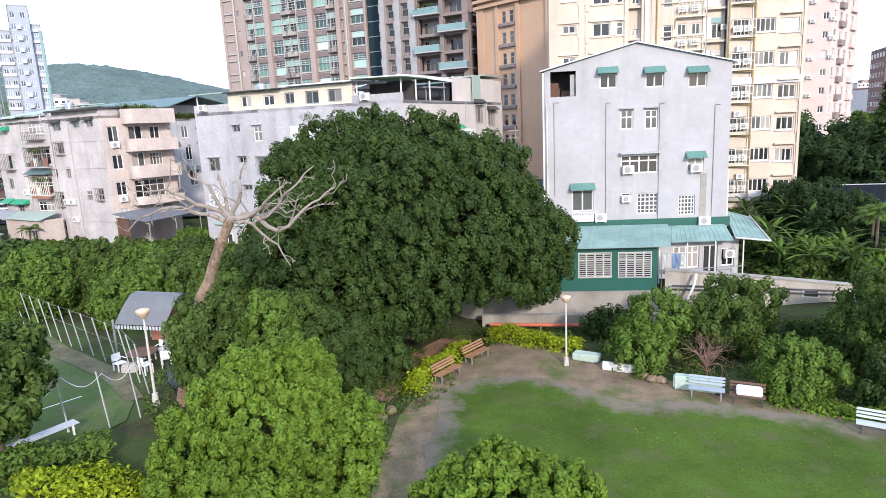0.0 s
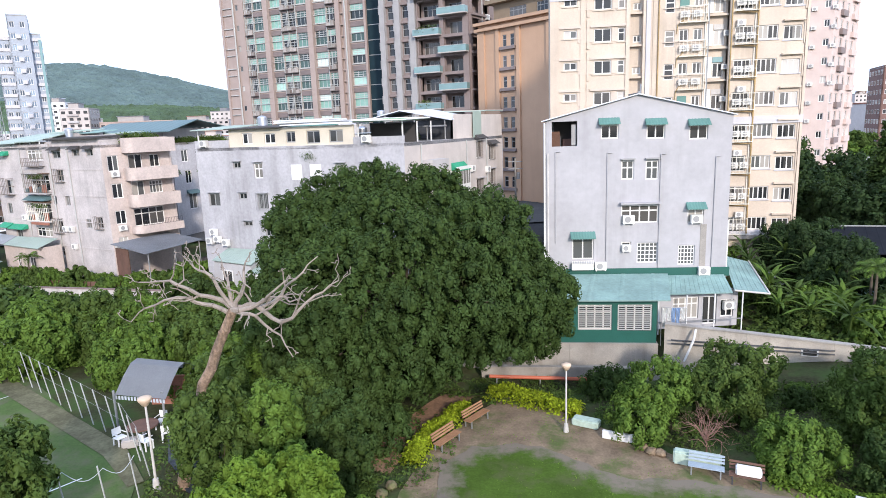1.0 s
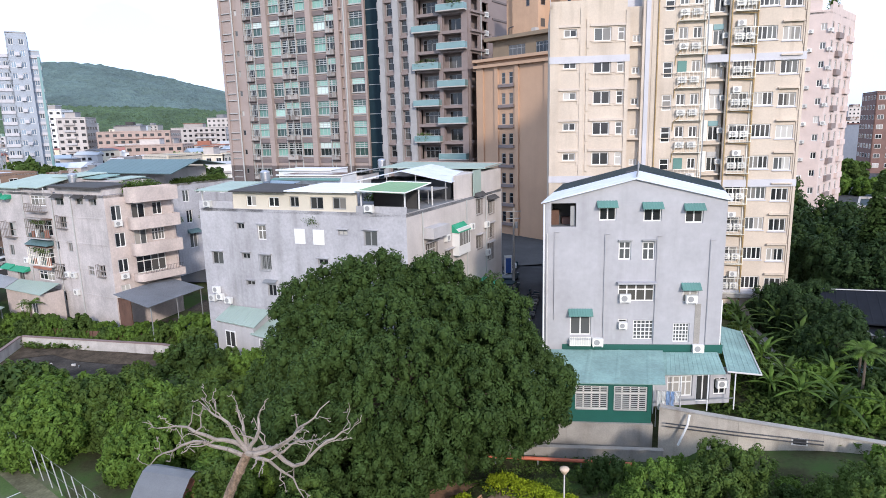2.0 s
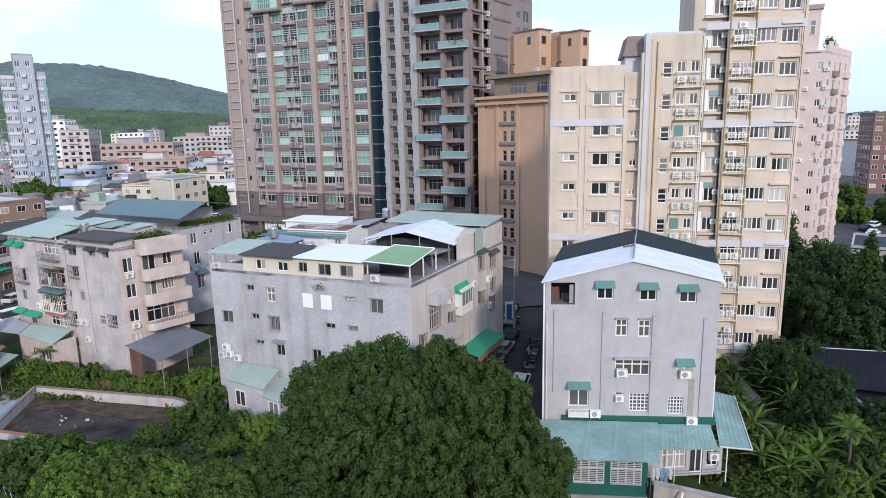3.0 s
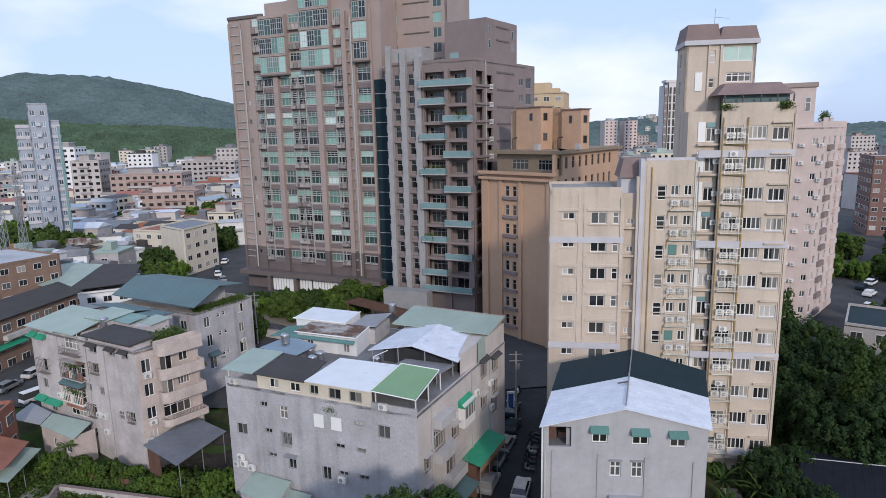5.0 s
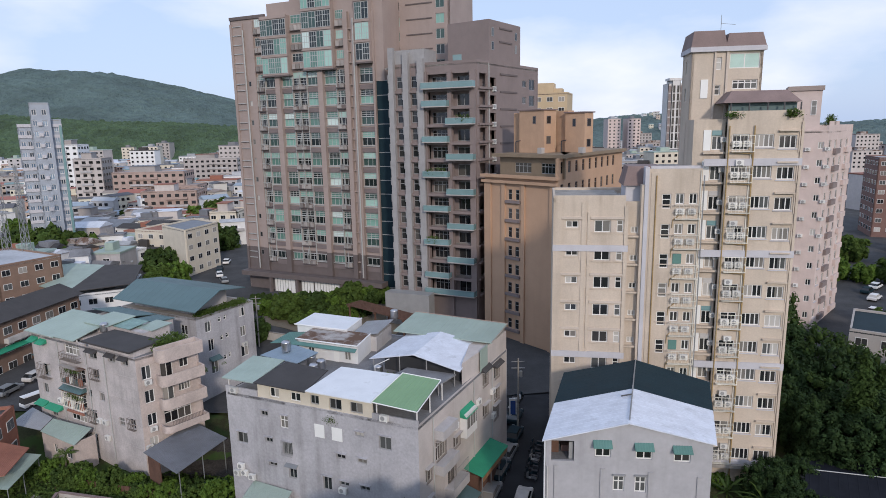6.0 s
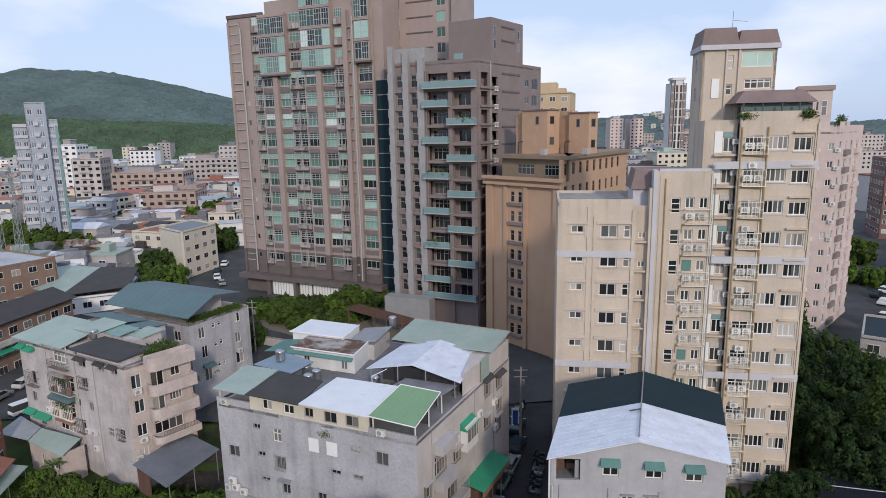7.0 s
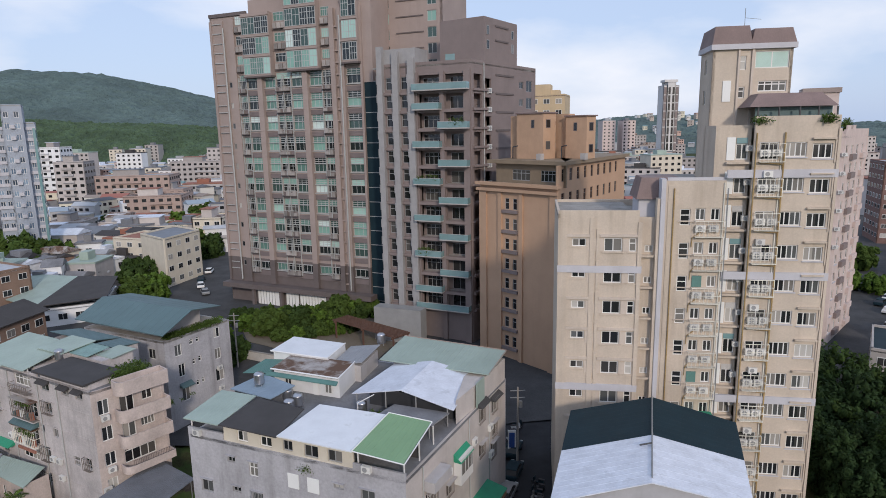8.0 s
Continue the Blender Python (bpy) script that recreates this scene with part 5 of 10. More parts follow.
pipe(row, [(-8.6, 63.9, 15.7), (-8.6, 63.9, 17.8), (-7.2, 65.6, 17.9)], 0.05, "frame_white", "roof_pipe")
# back roof rooms
for pts, z, mat in (([(-20.7, 77.9), (-13.5, 75.0), (-12.2, 80.0), (-19.1, 82.9)], 18.2, "roof_bright"), ([(-19.4, 73.0), (-11.4, 69.8), (-10.3, 74.5), (-18.1, 77.3)], 17.9, "roof_rusty")):
    bm = bmesh.new()
    slab(bm, [Vector(p).lerp(Vector(pts[2]), 0.04) for p in pts], 15.6, z - 0.1)
    part("roof_room", bm, MT["white_paint"], row)
    sheet(row, "roof", [(*p, z) for p in pts], mat, 0.12, label="flat roof with white rim")
    pipe(row, [(*pts[0], z), (*pts[1], z), (*pts[2], z)], 0.09, "white_paint", "roof_edge")
sheet(row, "roof", [(-13.0, 75.0, 17.6), (-9.4, 73.8, 18.1), (-7.9, 79.6, 18.1), (-11.6, 80.6, 17.6)], "gray_roof_light", 0.08, 8)
slabm = bmesh.new()
slab(slabm, [(-12.8, 75.4), (-9.6, 74.2), (-8.2, 79.2), (-11.5, 80.2)], 15.6, 17.5)
part("roof_room", slabm, MT["pale_render"], row)
sheet(row, "gutter", [(-19.9, 72.3, 17.5), (-11.5, 68.9, 17.5), (-11.4, 69.6, 17.65), (-19.6, 72.9, 17.65)], "teal_awning", 0.08)
sheet(row, "side_awning", [(-23.0, 74.4, 16.9), (-19.7, 73.0, 17.4), (-18.4, 77.0, 17.4), (-21.6, 78.6, 16.9)], "teal_awning", 0.05, 10)
bf = wall_frame((-19.2, 73.05), (-11.5, 69.95))
fbox(row, bf, "door", 5.2, 5.9, -0.04, -0.003, 15.62, 17.2, "blind_white", "white metal door")
for u in (1.6, 6.7):
    window(row, bf, u, 16.0, u + 0.9, 17.1, deep=-0.07)


def water_tank(at, r=0.55, h=1.1):
    ob = thing("water_tank", at, "ribbed stainless steel water tank on a stand", "water tank", "roof tanks")
    bm = bmesh.new()
    prof = [(r * 0.5, 0.25)] + [(r * (1.0 if k % 2 else 0.93), 0.3 + h * k / 12) for k in range(13)] + [(r * 0.6, 0.3 + h * 1.12), (0.12, 0.3 + h * 1.16)]
    rings = [[bm.verts.new((q * math.cos(a * math.pi / 8), q * math.sin(a * math.pi / 8), z)) for a in range(16)] for q, z in prof]
    for a, b in zip(rings, rings[1:]):
        for k in range(16):
            bm.faces.new((a[k], a[(k + 1) % 16], b[(k + 1) % 16], b[k]))
    bm.faces.new(rings[-1])
    part("tank", bm, MT["steel"], ob, "", pose(*at), True)
    leg = mesh_of("leg", boxes((-0.03, 0.03, -0.03, 0.03, 0, 0.4)), MT["gray_metal"])
    for k in range(4):
        a = k * math.pi / 2 + 0.78
        attach("leg", leg, ob, pose(at[0] + r * 0.8 * math.cos(a), at[1] + r * 0.8 * math.sin(a), at[2]))
    return ob


for p in ((-19.8, 70.0, 17.15), (-16.7, 69.3, 15.6), (-15.3, 67.9, 15.6), (-15.9, 66.6, 15.6), (-8.5, 65.9, 15.6), (-7.9, 80.8, 17.6), (-46.6, 79.4, 16.8)):
    water_tank(p)

# sheds at the foot of the row house
for pts, z, z2, mat, lab in (([(-22.4, 58.6), (-21.8, 61.4), (-17.4, 59.3), (-18.1, 56.0)], 5.2, 5.8, "roof_green", "pale shed with a light green metal roof"), ([(-18.3, 55.9), (-17.4, 59.2), (-15.0, 58.1), (-16.1, 54.3)], 4.6, 4.95, "roof_green", "low shed with a patched green roof")):
    ob = thing("shed", (*pts[0], 0.4), lab, "shed")
    bm = bmesh.new()
    slab(bm, pts, 0.0, [z - 0.2, z2 - 0.1, z2 - 0.1, z - 0.2])
    part("wall", bm, MT["pale_render"], ob)
    c = Vector((sum(p[0] for p in pts) / 4, sum(p[1] for p in pts) / 4))
    q = [c + (Vector(p) - c) * 1.06 for p in pts]
    sheet(ob, "roof", [(*q[0], z), (*q[3], z), (*q[2], z2), (*q[1], z2)], mat, 0.06, 14)
    sf = wall_frame(pts[0], pts[3])
    window(ob, sf, 1.2, 2.8, 2.6, 4.4, deep=-0.07)

# ridge pipe and vent on the gabled house
up = Vector((0, 0, 0.2))
pipe(house, [tuple(mid_f.lerp(mid_b, 0.02) + up), tuple(mid_f.lerp(mid_b, 1.02) + up)], 0.06, "gray_metal", "ridge_pipe")
pipe(house, [tuple(mid_f.lerp(mid_b, 0.4) + up), tuple(mid_f.lerp(mid_b, 0.4) + Vector((0, 0, 1.0)))], 0.05, "gray_metal", "vent_pipe")
pipe(house, [tuple(mid_f.lerp(mid_b, 0.38) + Vector((-1.0, -0.05, 0.12))), tuple(mid_f.lerp(mid_b, 0.38) + Vector((-0.05, -0.05, 0.28)))], 0.07, "dark_metal", "vent_pipe")

# ---- the pinkish house with balconies ----
L0, LC, L2, L3 = (-58.5, 82.0), (-38.6, 71.2), (-33.5, 77.4), (-53.5, 88.3)
pink = thing("balcony_house", (-45, 80, 1.0), "pinkish four-storey house with balconies and patched roofs", "house")
holes = [(7.9, 14.6, 11.2, 15.9, "four"), (7.8, 10.9, 11.8, 12.8, "four"), (2.0, 10.4, 3.7, 12.2), (13.5, 12.1, 14.9, 13.5), (14.5, 9.2, 15.5, 10.5), (11.9, 9.3, 12.8, 10.4), (7.4, 5.1, 10.8, 6.3, "four"), (10.7, 2.8, 12.8, 3.9, "four"), (13.2, 14.8, 14.9, 15.7), (17.3, 15.0, 18.7, 15.8), (19.9, 15.0, 21.2, 15.8),
         (7.4, 7.3, 11.3, 9.3, "four"), (18.0, 6.6, 19.1, 7.7), (20.2, 6.7, 21.3, 8.0), (11.9, 5.8, 13.3, 7.5), (2.6, 4.6, 4.0, 6.2), (1.4, 7.8, 2.6, 9.2)]
holes = [h if len(h) > 4 else (*h, "slide", "glass", "frame_gray") for h in holes]
lf = facade(pink, L0, LC, 0.0, 16.2, holes, "pink_weathered")
rholes = [(0.6, 13.2, 1.8, 15.0), (0.7, 10.1, 1.9, 11.8), (0.7, 7.1, 1.9, 8.7), (2.9, 12.6, 4.5, 15.0, "slide", "glass_dark"), (5.4, 13.4, 6.6, 14.9, "slide", "glass_dark"), (2.9, 9.6, 4.4, 11.9, "slide"), (5.0, 10.3, 6.6, 11.8, "four", "glass"), (2.8, 6.6, 6.4, 8.7, "four", "glass_dark"), (0.7, 4.2, 1.8, 5.6)]
lr = facade(pink, LC, L2, 0.0, 16.2, rholes, "pink_render")
facade(pink, L2, L3, 0.0, 16.2, [], "pink_render")
facade(pink, L3, L0, 0.0, 16.2, [(3, 13, 4.4, 14.4), (3, 10, 4.4, 11.4), (6.5, 13, 8, 14.4), (6.5, 10, 8, 11.4)], "pink_weathered")
slabm = bmesh.new()
slab(slabm, [L0, LC, L2, L3], 15.9, 16.198)
part("roof_deck", slabm, MT["deck_gray"], pink)
curve = [(2.25 + 0.8 * (1 - math.cos(k * math.pi / 12)), -0.85 - 0.8 * math.sin(k * math.pi / 12)) for k in range(7)]
for z0, z1 in ((15.2, 16.85), (12.05, 13.5), (8.95, 10.4), (5.85, 6.75)):
    rim_ = [(2.25, -0.003)] + curve + [(7.9, -1.65)]
    rim_ += [(u, d) for u, d in ((7.9, -1.5),)] + [(2.39 + 0.68 * (1 - math.cos(k * math.pi / 12)), -0.82 - 0.68 * math.sin(k * math.pi / 12)) for k in range(6, -1, -1)] + [(2.39, -0.003)]
    bm = bmesh.new()
    slab(bm, [at_wall(lr, u, d) for u, d in rim_], z0, z1)
    part("balcony", bm, MT["pink_render"], pink, "solid rendered parapet with a rounded corner")
    fbox(pink, lr, "balcony_floor", 2.45, 7.85, -1.48, -0.003, z0 + 0.02, z0 + 0.2, "pink_render")
    fbox(pink, lr, "balcony_end", 7.75, 7.898, -1.498, -0.003, z0 + 0.202, z1, "pink_render")
bars(pink, lr, 3.1, 7.8, 6.75, 7.35, 24, -1.56, "dark_metal", "balcony_rail")
for u, z in ((0.75, 12.6), (0.8, 6.4), (0.1, 4.2), (0.1, 3.2)):
    aircon(pink, lr, u, z)
for u, z in ((13.7, 6.1), (14.9, 6.1), (5.2, 7.2), (15.0, 4.0)):
    aircon(pink, lf, u, z)
for u0, u1, z in ((13.0, 15.1, 16.15), (17.1, 18.9, 16.2), (19.7, 21.4, 16.2)):
    awning(pink, lf, u0, u1, z, 0.35, 0.6, "roof_black")
awning(pink, lf, 6.9, 11.7, 10.3, 0.5, 1.0, "roof_teal")
for u0, u1, z in ((-0.1, 2.2, 6.6), (2.4, 5.6, 6.5), (0.2, 1.8, 15.9), (2.2, 3.8, 15.8)):
    awning(pink, lf, u0, u1, z, 0.5, 0.9, "green_awning")
for u0, u1, z0, z1, mat in ((7.4, 12.0, 10.7, 13.0, "cage_dark"), (7.0, 11.6, 7.2, 9.5, "cage_white"), (11.8, 13.4, 5.7, 7.6, "cage_dark"), (1.7, 3.9, 10.3, 12.4, "cage_dark"), (13.3, 15.1, 12.0, 13.6, "cage_dark"), (20.1, 21.4, 6.6, 8.1, "cage_dark"), (7.6, 11.4, 13.9, 14.9, "cage_dark")):
    cage(pink, lf, u0, z0, u1, z1, 0.75 if u1 - u0 > 2 else 0.4, mat)
    if u1 - u0 > 4:
        fbox(pink, lf, "window_shelf", u0, u1, -0.75, -0.003, z0 - 0.15, z0 - 0.02, "pale_render")
        fbox(pink, lf, "bay_roof", u0 - 0.1, u1 + 0.1, -0.9, -0.003, z1 + 0.02, z1 + 0.1, "roof_rusty")
        for k in range(6):
            fbox(pink, lf, "ledge_item", u0 + 0.2 + 0.7 * k, u0 + 0.55 + 0.7 * k, -0.6, -0.25, z0 + 0.04, z0 + 0.5 + 0.25 * (k % 3), ("roof_teal", "brick_red", "blind_white", "gray_metal")[k % 4])
z0 = 7.2
fbox(pink, lf, "flower_box", 8.2, 11.8, -0.95, -0.755, z0 - 0.4, z0 - 0.1, "brick_red", "red flower box")
def on_pink(u, d, z):
    return tuple(lf @ Vector((u, d, z)))


for u0, u1, d0, d1, z0_, z1_, mat_, ribs_ in ((-0.4, 6.6, -0.6, 6.4, 16.75, 17.9, "roof_green", 10), (6.6, 11.0, -0.6, 3.4, 16.9, 17.75, "roof_green", 6), (7.4, 12.4, 3.2, 7.6, 17.9, 18.2, "roof_green", 7), (12.6, 22.3, -0.45, 4.2, 17.15, 17.3, "roof_black", 0),
                                               (12.0, 15.6, 4.3, 7.2, 17.7, 18.0, "roof_teal_pale", 5), (15.2, 18.4, 5.6, 8.8, 17.5, 17.7, "roof_green", 4), (2.0, 11.0, 7.8, 11.9, 17.9, 17.1, "roof_teal", 12), (11.6, 15.4, 8.0, 11.6, 17.6, 17.2, "roof_teal", 5)):
    sheet(pink, "roof", [on_pink(u0, d0, z0_), on_pink(u1, d0, z0_), on_pink(u1, d1, z1_), on_pink(u0, d1, z1_)], mat_, 0.09 if ribs_ else 0.22, ribs_)
for u0, u1, d0, d1, zt in ((0.2, 10.8, 0.9, 6.0, 16.8), (12.9, 22.0, 0.3, 3.9, 17.0), (7.7, 12.2, 3.5, 7.4, 17.7), (12.2, 18.0, 4.6, 8.6, 17.4)):
    fbox(pink, lf, "roof_room", u0, u1, d0, d1, 16.2, zt, "pink_weathered")
for u0, u1, zt in ((2.4, 10.7, 17.0), (11.8, 15.2, 17.1)):
    fbox(pink, lf, "rear_wing", u0, u1, 8.1, 11.3, 0.0, zt, "pink_weathered")
for u in (0.0, 2.2, 4.4, 6.6, 8.8, 10.8):
    fbox(pink, lf, "roof_post", u, u + 0.1, 0.02, 0.12, 16.2, 16.85, "frame_white")
fbox(pink, lf, "parapet", 0.0, 12.6, 0.02, 0.2, 16.2, 16.55, "pink_weathered")
fbox(pink, lr, "parapet", 2.4, 7.9, 0.02, 0.2, 16.2, 16.9, "pink_render")
for z in (13.5, 10.4, 7.3, 4.2):
    fbox(pink, lf, "ledge", 0.1, 22.4, -0.05, -0.003, z - 0.06, z + 0.06, "pink_weathered")
for u in (6.3, 12.55, 16.4):
    pipe(pink, [on_pink(u, -0.09, 16.0), on_pink(u, -0.09, 1.0)], 0.06, "frame_pale")
sh = thing("shed", (-33, 70, 1.0), "lean-to with a grey corrugated roof and brown boards", "shed")
sheet(sh, "roof", [(-37.5, 68.6, 5.4), (-31.8, 64.6, 4.9), (-28.9, 72.8, 4.9), (-34.6, 76.4, 5.4)], "gray_roof", 0.06, 26)
facade(sh, (-37.2, 68.9), (-31.9, 65.2), 0.2, 4.9, [], "bench_dark", thick=0.1, u_end=2.6)
for p in ((-31.8, 65.2), (-29.2, 72.4), (-30.5, 68.8)):
    pipe(sh, [(*p, 0.2), (*p, 4.9)], 0.06, "gray_metal", "post")
low = thing("shed", (-54, 74, 0.5), "low white annex with a pale green metal roof", "shed")
facade(low, (-55.0, 76.4), (-48.4, 72.6), -0.2, 4.4, [(2.6, 2.0, 3.5, 3.3), (5.4, 2.0, 6.8, 3.4)], "pink_render", thick=0.15)
facade(low, (-48.4, 72.6), (-47.0, 75.0), -0.2, 4.5, [], "pink_render", thick=0.15)
sheet(low, "roof", [(-54.8, 75.9, 4.62), (-48.0, 72.0, 4.6), (-47.6, 75.4, 5.2), (-54.6, 78.4, 5.2)], "roof_green", 0.06, 18)
sheet(low, "roof", [(-60.4, 78.2, 4.62), (-55.0, 76.2, 4.62), (-54.8, 78.6, 5.2), (-59.8, 82.0, 5.2)], "gray_roof_light", 0.06, 14)

# ---- grey house with a teal roof behind ----
N0, N1, N2, N3 = (-53.0, 95.6), (-38.0, 88.0), (-32.6, 98.0), (-47.6, 105.6)
back = thing("back_house", (-43, 96, 2.0), "grey rendered house under a broad teal metal roof", "house")
nh = [(1.6, 13.3, 2.7, 15.0), (4.05, 14.3, 4.7, 15.1, "bar"), (5.2, 14.35, 5.75, 15.1, "bar"), (8.3, 13.9, 9.5, 15.4), (1.95, 10.2, 3.0, 12.1), (4.25, 11.3, 4.85, 12.1, "bar"), (5.3, 11.4, 5.9, 12.2, "bar"), (8.3, 10.6, 9.4, 12.3), (4.65, 8.0, 5.2, 8.8, "bar"), (5.6, 8.1, 6.1, 8.9, "bar"), (8.2, 7.2, 9.7, 9.2), (2.15, 6.5, 3.5, 9.0)]
nf = facade(back, N1, N2, 1.5, 16.0, nh, "gray_weathered")
facade(back, N0, N1, 1.5, 16.0, [(u, z, u + 1.4, z + 1.5) for u in (3, 6.5, 10, 13.5) for z in (13.2, 10, 6.8)], "gray_weathered")
facade(back, N2, N3, 1.5, 16.0, [], "gray_weathered")
facade(back, N3, N0, 1.5, 16.0, [], "gray_weathered")
slabm = bmesh.new()
slab(slabm, [N0, N1, N2, N3], 15.7, 15.998)
part("roof_deck", slabm, MT["concrete"], back)
slabm = bmesh.new()
slab(slabm, [(-51, 96.2), (-40, 90.6), (-36.6, 97.4), (-47.4, 103.4)], 16.0, 18.0)
part("roof_room", slabm, MT["pale_render"], back)
sheet(back, "roof", [(-53.5, 94.4, 17.6), (-37.0, 85.8, 17.6), (-35.6, 92.4, 19.2), (-52.6, 100.6, 19.2)], "roof_teal", 0.1, 14)
sheet(back, "roof", [(-52.6, 100.6, 19.2), (-35.6, 92.4, 19.2), (-33.6, 98.0, 18.2), (-51.2, 106.4, 18.2)], "roof_teal", 0.1, 14)
for z in (10.0, 6.8):
    aircon(back, nf, 8.4, z - 1.0)
awning(back, nf, 1.8, 3.8, 9.3, 0.5, 0.8, "roof_teal")

# ---- the great brown residential tower ----
T0, T1 = (-50.7, 151.8), (-22.2, 139.0)
tower = thing("residential_tower", (-34, 146, 4.0), "tall mauve-tiled residential tower with greenish glazing", "apartment building")
TF = wall_frame(T0, T1)
PT, PR = 3.1, 4.45
TZ = [10.4 + PT * k for k in range(19)]
TR = [12.9 + PR * k for k in range(10)]          # sills of the tall storeys
GLAZED = ((9.55, 12.6, "six"), (14.25, 17.15, "six"), (21.25, 24.4, "six"), (25.9, 29.0, "six"), (34.9, 38.4, "six"))
NICHES = ((7.3, 9.4, 1), (17.3, 21.1, 2), (29.1, 31.4, 1))
# the walls and pier feet are darker below 15.2 m
for z0, z1, mat in ((4.0, 15.2, "mauve_dark"), (15.2, 68.3, "mauve_tile")):
    holes = []
    for z in TR:
        if not z0 < z < z1 - 1:
            continue
        holes += [(a, z, b, z + 1.68, "three", "glass_green", "frame_pale") for a, b, kd in GLAZED] + [(a, z + 1.68, b, z + 2.95, "six", "glass_green", "frame_pale") for a, b, kd in GLAZED]
        # lower niche panes take dark glass to paint the recess in shade
        holes += [(a, z, b, z + 1.68, "four" if n == 2 else "three", "glass_dark", "frame_pale") for a, b, n in NICHES] + [(a, z + 1.68, b, z + 2.95, "six", "glass_green", "frame_pale") for a, b, n in NICHES]
        holes += [(4.4, z + 0.4, 5.2, z + 1.6, "plain", "glass", "frame_gray")]
    holes = [h for h in holes if h[3] < z1]
    facade(tower, T0, T1, z0, z1, holes, mat, u0=0.2, u_end=38.9, thick=0.4)
for k, z in enumerate(TR):
    for n_ in (0, 1):
        fbox(tower, TF, "panel_joint", 0.9, 3.5, -0.2, -0.003, z - 0.5 + n_ * 1.5, z - 0.36 + n_ * 1.5, "frame_pale")
        fbox(tower, TF, "panel_joint", 0.9, 3.5, -0.16, -0.003, z - 0.62 + n_ * 1.5, z - 0.502 + n_ * 1.5, "mauve_dark")
    for a, b in ((7.2, 12.7), (14.2, 24.45), (25.85, 31.5), (34.85, 38.4)):
        fbox(tower, TF, "transom", a, b, -0.16, -0.003, z + 1.6, z + 1.74, "frame_pale")
    for a, b, kd in GLAZED:
        fbox(tower, TF, "sill", a - 0.1, b + 0.1, -0.22, -0.003, z - 0.22, z - 0.06, "frame_pale")
        fbox(tower, TF, "spandrel", a - 0.1, b + 0.1, -0.12, -0.003, z - 1.5, z - 0.5, "spandrel_shaded")
    for a, b, n_ in NICHES:
        fbox(tower, TF, "ac_ledge", a, b, -0.75, -0.003, z - 0.95, z - 0.82, "mauve_dark")
        fbox(tower, TF, "spandrel", a, b, -0.1, -0.003, z - 0.818, z - 0.04, "spandrel_shaded")
        fbox(tower, TF, "spandrel", a, b, -0.1, -0.003, z - 1.48, z - 0.952, "spandrel_shaded")
        fbox(tower, TF, "ac_rail", a, b, -0.75, -0.69, z + 0.35, z + 0.42, "frame_pale")
        w_ = (b - a - 0.3) / (2 * n_)
        for i_ in range(2 * n_):
            if (i_ + k) % 5 != 4:
                aircon(tower, TF, a + 0.15 + w_ * i_, z - 0.8, 0.82, 0.62 + 0.4 * ((i_ + k) % 2), 0.35, 0.2, False)
        fbox(tower, TF, "ac_post", a + (b - a) * 0.5 - 0.05, a + (b - a) * 0.5 + 0.05, -0.75, -0.65, z - 0.82, z + 2.75, "frame_pale")
for u0, u1, d, zt in ((5.7, 7.1, 0.5, 67.8), (12.8, 14.1, 0.85, 55.2), (24.5, 25.8, 0.85, 56.0), (31.6, 32.7, 0.75, 67.5), (33.6, 34.8, 0.75, 67.5), (38.4, 38.9, 0.5, 67.5), (0.2, 0.8, 0.3, 67.5), (3.5, 3.9, 0.25, 67.5)):
    fbox(tower, TF, "pier", u0, u1, -d, -0.004, 15.2, zt, "mauve_tile")
    fbox(tower, TF, "pier_foot", u0, u1, -d - 0.05, -0.004, 9.6, 15.198, "mauve_dark")
for u in (4.05, 34.2):
    pipe(tower, [TF @ Vector((u, -0.35 if u < 9 else -0.9, 10)), TF @ Vector((u, -0.35 if u < 9 else -0.9, 66))], 0.16, "frame_pale")
for k in range(24):
    fbox(tower, TF, "ledge", 32.702, 33.598, -0.5, -0.003, 11 + 2.3 * k, 11.25 + 2.3 * k, "mauve_tile")
for u in (7.2, 9.45, 17.2, 19.2, 21.15, 29.05, 31.45):
    fbox(tower, TF, "mullion", u - 0.06, u + 0.06, -0.3, -0.003, 12.0, 55.3, "frame_pale")
# glazed bays at the top
for u0, u1, z0, z1 in ((9.9, 17.2, 55.4, 68.2), (21.3, 29.1, 56.2, 77.5), (34.9, 38.5, 57.0, 77.5)):
    fbox(tower, TF, "bay", u0, u1, -1.3, -0.02, z0, z1, "mauve_tile")
    bfm = TF @ Matrix.Translation((0, -1.37, 0))
    nn = max(2, round((u1 - u0) / 1.85))
    for k in range(int((z1 - z0) / 4.1)):
        for j in range(nn):
            a = u0 + 0.12 + (u1 - u0 - 0.24) * j / nn
            window(tower, bfm, a, z0 + 0.35 + k * 4.1, a + (u1 - u0 - 0.24) / nn - 0.03, z0 + 3.75 + k * 4.1, "six" if (j + k) % 3 else "cross", "glass_green", "frame_pale", deep=0.0)
        fbox(tower, TF, "bay_band", u0 - 0.1, u1 + 0.1, -1.5, -1.302, z0 + 3.9 + k * 4.1, z0 + 4.2 + k * 4.1, "mauve_tile")
    fbox(tower, TF, "bay_sill", u0 - 0.15, u1 + 0.15, -1.5, -0.003, z0 - 0.35, z0 - 0.003, "mauve_dark")
